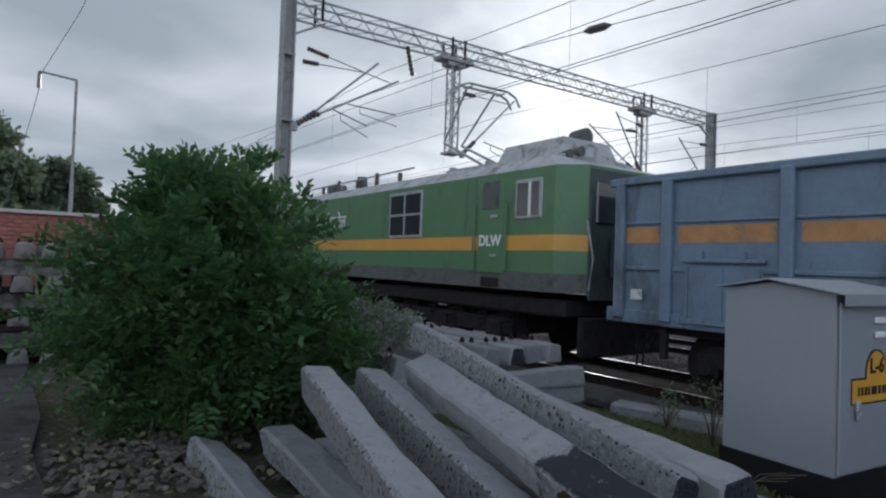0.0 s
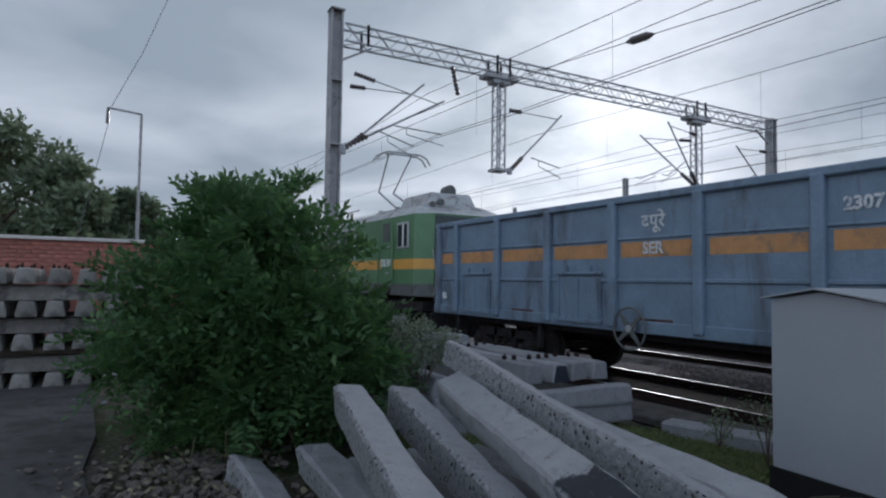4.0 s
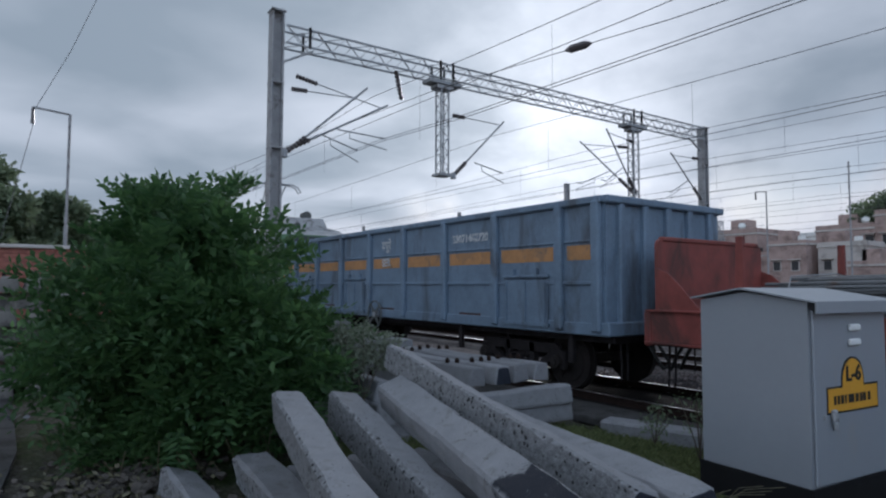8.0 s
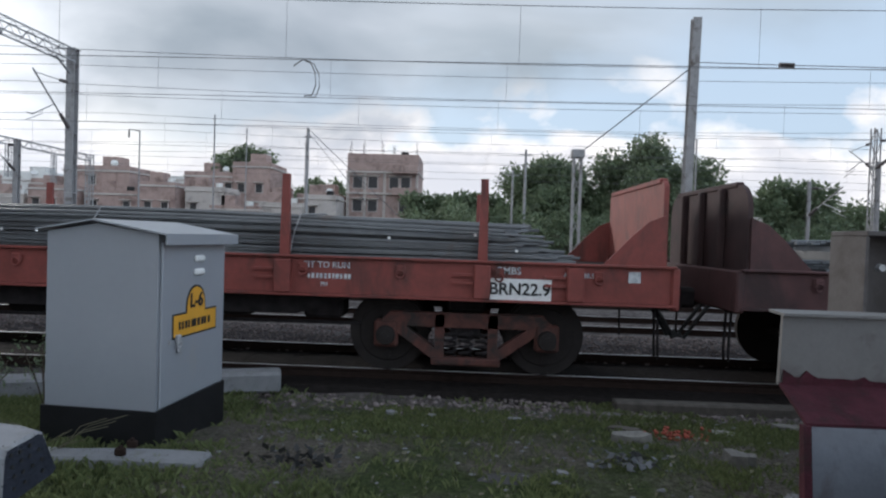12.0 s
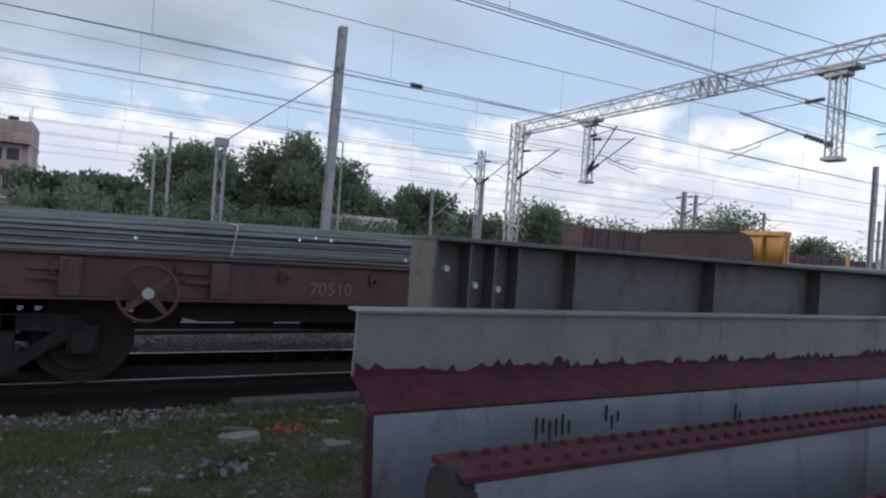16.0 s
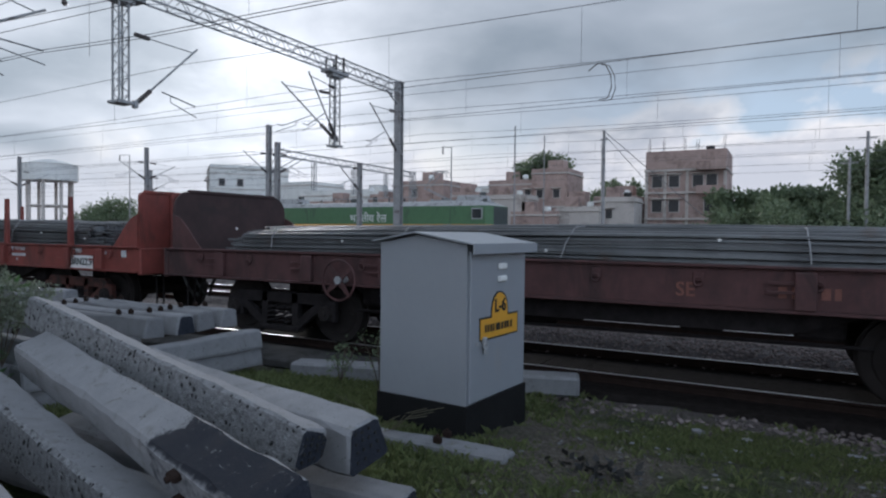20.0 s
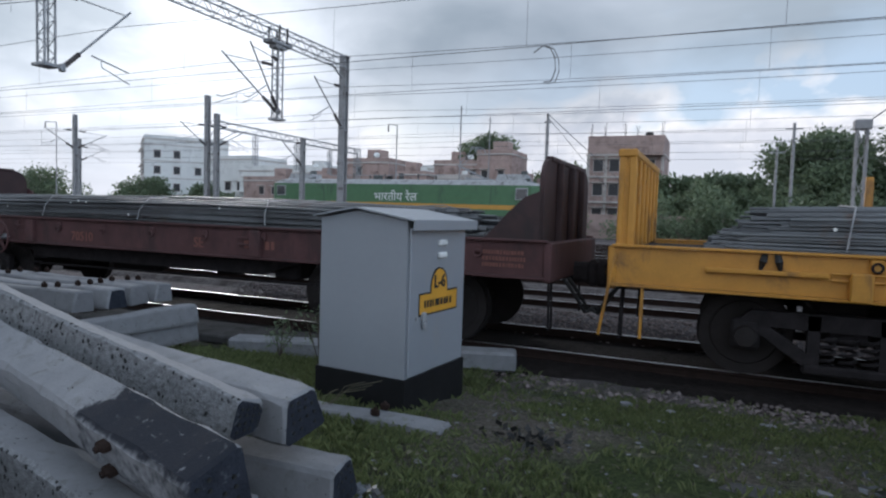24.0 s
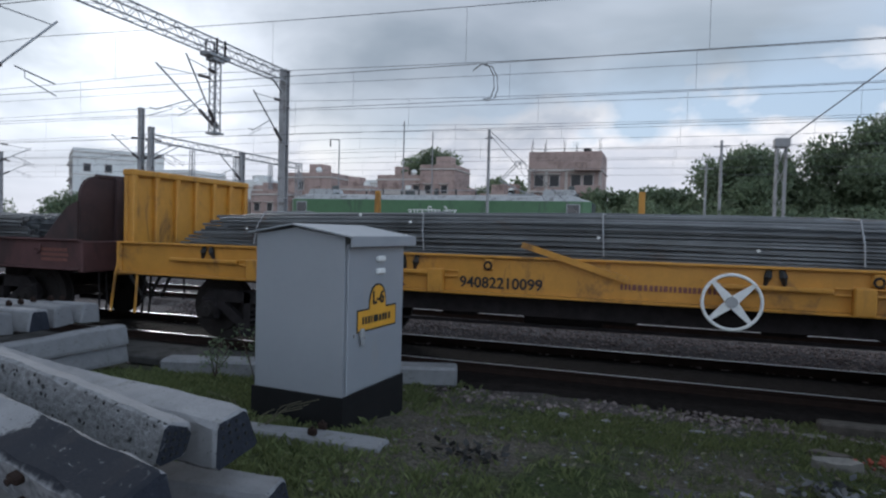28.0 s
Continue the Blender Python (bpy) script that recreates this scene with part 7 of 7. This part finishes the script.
        part("lettering", lettering("DLW", .30, WHITE, bold=.008), None, d, at=pose(17.85, -W - .034, 2.3))
        part("step", M().box((17.85, -W + .02, 1.5), (.55, .1, .2), ch=.02), UNDER, t)
        w = part("cab_window", M().box((18.92, -W - .006, 3.06), (.72, .05, .74), ch=.05), GALV, t, "rounded cab side window")
        part("pane", M().box((18.92, -W - .025, 3.06), (.6, .02, .62), ch=.03), GLASS, w)
        part("window_post", M().box((18.98, -W - .04, 3.06), (.06, .02, .62)), WHITE, w)
        part("windscreen", M().box((L + .03, 0, 2.98), (.06, 2.0, .75), ch=.03), GLASS, t)
        part("handrail", M().tube([(L + .05, -1.16, 1.45), (L + .12, -1.14, 2.0), (L + .02, -1.2, 2.65)], .022, 6), GALV, t, "bent pale handrail")
    part("lettering", lettering("भारतीय रेल", .5 if moving else .78, WHITE, bold=.006), None, t, at=pose(L / 2 + .3, -W - .006, 2.92 if moving else 2.78))
    if not detail:
        for x in (1.0, L - 1.0):
            w = part("cab_window", M().box((x, -W - .006, 3.1), (.8, .05, .74), ch=.05), GALV, t, "cab side window")
            part("pane", M().box((x, -W - .025, 3.1), (.66, .02, .6), ch=.03), GLASS, w)
    # underframe
    part("underframe", M().box((L / 2, 0, 1.1), (L - .6, 2.7, .3), ch=.04).box((L / 2, 0, .72), (4.2, 2.5, .7), ch=.08), UNDER, t)
    for x in (L - .1, .1):
        part("cowcatcher", M().box((x, 0, .62), (.12, 2.4, .7), ch=.03), UNDER, t)
    for xc in (4.2, L - 4.2):
        b = part("bogie", M().box((xc, -1.12, .62), (4.6, .14, .34), ch=.04).box((xc, 1.12, .62), (4.6, .14, .34), ch=.04).box((xc, 0, .6), (4.0, 1.0, .3), ch=.04), UNDER, t, "three-axle bogie frame")
        for e in (-1.85, 0, 1.85):
            part("axle_box", M().box((xc + e, -1.22, .55), (.42, .2, .4), ch=.05), UNDER, b)
            for u in (-.4, .4):
                part("spring", coil(M(), (xc + e + u, -1.2, .58), .1, .4), UNDER, b)
            if moving:
                w = wheelset(t, pose(xc + e, 0, .5))
                WHEELS.append((w, xc + e, .5))
            else:
                FAR_WHEELS.append((wheelset(t, pose(xc + e, 0, .5)), xc + e, .5))
    # raised pantograph at the right end, folded one at the left
    x = L - 4.3
    pn = part("pantograph", M().box((x, 0, z1 + .42), (1.6, 1.3, .1), ch=.02).cyl((x - .7, -.5, z1 + .3), (x - .7, -.5, z1 + .55), .1, .1, 8).cyl((x + .7, -.5, z1 + .3), (x + .7, -.5, z1 + .55), .1, .1, 8), GALV, t, "raised pantograph")
    m = M()
    for y in (-.35, .35):
        m.tube([(x + .35, y, z1 + .5), (x - 1.45, y * .8, z1 + 1.3)], .035, 6)
        m.tube([(x - 1.45, y * .8, z1 + 1.3), (x - .35, y * 1.2, z1 + 2.45)], .028, 6)
    part("arm", m, GALV, pn)
    hx, hz = x - .35, z1 + 2.48
    for e in (0, .32):
        part("collector_head", M().tube([(hx + e, -1.0, hz - .32), (hx + e, -.85, hz - .1), (hx + e, -.6, hz), (hx + e, .6, hz), (hx + e, .85, hz - .1), (hx + e, 1.0, hz - .32)], .028, 6), GALV, pn, "bent collector strip")
    part("head_frame", M().tube([(hx, -.5, hz - .05), (hx + .32, -.5, hz - .05)], .02, 5).tube([(hx, .5, hz - .05), (hx + .32, .5, hz - .05)], .02, 5), GALV, pn)
    if moving:
        MOVING.append((t, at.translation.x, RZ))
    return t


locomotive(pose(-27.93, YT, RZ))
open_wagon(-6.98, 13.65)
flat_wagon(7.42, 14.78, REDPAINT, BOGIERED, "red", 8.63, "red-oxide bogie flat wagon with end bulkheads and stakes", (
    ("FIT TO RUN", 10.63, 1.36, .105, WORNWHITE), ("PH", 10.6, 1.13, .07, WORNWHITE), ("BMBS", 12.82, 1.36, .12, WORNWHITE), ("94141209004", 5.97, 1.12, .15, WORNWHITE), ("SEC", 4.77, 1.12, .15, WORNWHITE), ("AREA 38.9", 13.65, 1.33, .085, WORNWHITE)))
flat_wagon(22.95, 14.4, REDDARK, UNDER, "dull", 4.02, "dull brown-red bogie flat wagon with end bulkheads", (
    ("70510", 6.08, 1.16, .22, STAINWHITE), ("SE", 8.78, 1.18, .22, STAINWHITE)), REDDARK)
flat_wagon(38.12, 14.7, YELLOW, UNDER, "yellow", 8.56, "bright yellow bogie flat wagon with ribbed bulkheads", (
    ("94082210099", 5.98, 1.13, .19, BLACK), ("प रे WR", 4.45, 1.1, .17, REDDARK), ("टेयर", 3.41, 1.18, .12, REDDARK)))


def wagon_plate():
    t = [o for o, s, z in MOVING if o.name.startswith("flat_wagon")][0]
    p = part("wagon_plate", M().box((12.95, -1.452, 1.14), (.75, .008, .26)), WHITE, t, "white painted code panel")
    part("stencil_panel", M().box((14.3, -1.452, 1.33), (.14, .008, .13)), WORNWHITE, t, "small worn white panel")
    part("plate_lettering", lettering("BRN22.9", .2, BLACK, bold=.004), None, p, at=pose(12.95, -1.46, 1.14))
    y = [o for o, s, z in MOVING if o.name.startswith("flat_wagon")][2]
    d = [o for o, s, z in MOVING if o.name.startswith("flat_wagon")][1]
    rng = random.Random(14)
    for wagon, x0, x1, z, size, mm in ((t, 10.4, 10.9, 1.23, .06, WORNWHITE), (y, 7.4, 8.5, 1.17, .065, STAINWHITE), (d, 9.7, 10.3, 1.2, .12, STAINWHITE), (d, 13.55, 14.1, 1.3, .05, STAINWHITE), (d, 13.55, 14.1, 1.22, .05, STAINWHITE), (d, 13.55, 14.1, 1.14, .05, STAINWHITE)):
        x = x0
        while x < x1:
            w = size * rng.uniform(.35, .7)
            part("stencil_mark", M().box((x + w / 2, -1.449, z), (w, .006, size)), mm, wagon, "unreadable worn stencil mark")
            x += w + size * rng.uniform(.2, .4)
    part("loose_bar", M().beam((6.25, -1.52, 1.62), (7.5, -1.54, 1.25), .05, .07), YELLOW, y, "loose slanting yellow bar")
    part("ladder", M().tube([(.05, -1.45, 1.4), (-.02, -1.5, 1.0), (-.12, -1.5, .4)], .02, 6).tube([(.35, -1.45, 1.0), (.35, -1.5, .4)], .02, 6), YELLOW, y, "yellow step irons")


wagon_plate()
# standing stock on the far tracks
far_loco = locomotive(pose(-28.3, TRACKS[6], RZ), "electric_locomotive", 20.0, False, False)


def standing_wagon(x, y, L, h, material, label, end=None):
    t = thing("covered_wagon", label, "wagon", "standing wagons", pose(x, y, RZ))
    part("body", M().box((L / 2, 0, 1.1 + h / 2), (L, 3.0, h), ch=.08), material, t)
    for i in range(8):
        part("rib", M().box(((i + .5) * L / 8, -1.53, 1.1 + h / 2), (.12, .08, h - .1), ch=.02), material, t)
    if end:
        part("end_panel", M().box((L - .8, -1.56, 1.1 + h / 2), (1.7, .08, h - .1)), end, t, "yellow end panel")
    part("underframe", M().box((L / 2, 0, .85), (L - .6, 2.4, .5), ch=.04), UNDER, t)
    for xc in (2.2, L - 2.2):
        for e in (-1, 1):
            wheelset(t, pose(xc + e, 0, .5))


standing_wagon(36.5, TRACKS[7], 15.2, 3.4, REDDARK, "brown covered wagon standing far off with a yellow end", YELLOW)
standing_wagon(53.0, TRACKS[7], 14.5, 2.7, REDDARK, "brown covered wagon standing far off")
standing_wagon(69.0, TRACKS[7], 14.5, 2.7, REDDARK, "brown covered wagon standing far off")
standing_wagon(88.0, TRACKS[5], 14.5, 3.1, YELLOW, "yellow open wagon standing far off")


def motions():
    rows = [t * 2.0 for t in range(15)]
    for ob, s0, z in MOVING:
        walk(ob, [(t, pose(s0 + train_at(t), YT, z)) for t in rows])
    walk(far_loco, [(t, pose(-33.6 + (t - 22) * (1.72 if t < 23 else 1.65), TRACKS[6], RZ)) for t in rows])
    steps = [round(i * .4, 1) for i in range(71)]
    for w, x, z in FAR_WHEELS:
        walk(w, [(t, pose(x, 0, z, 0, math.degrees(1.68 * t / .49), 0)) for t in steps])
    for w, x, z in WHEELS:
        walk(w, [(t, pose(x, 0, z, 0, math.degrees(train_at(t) / .49), 0)) for t in steps])


motions()
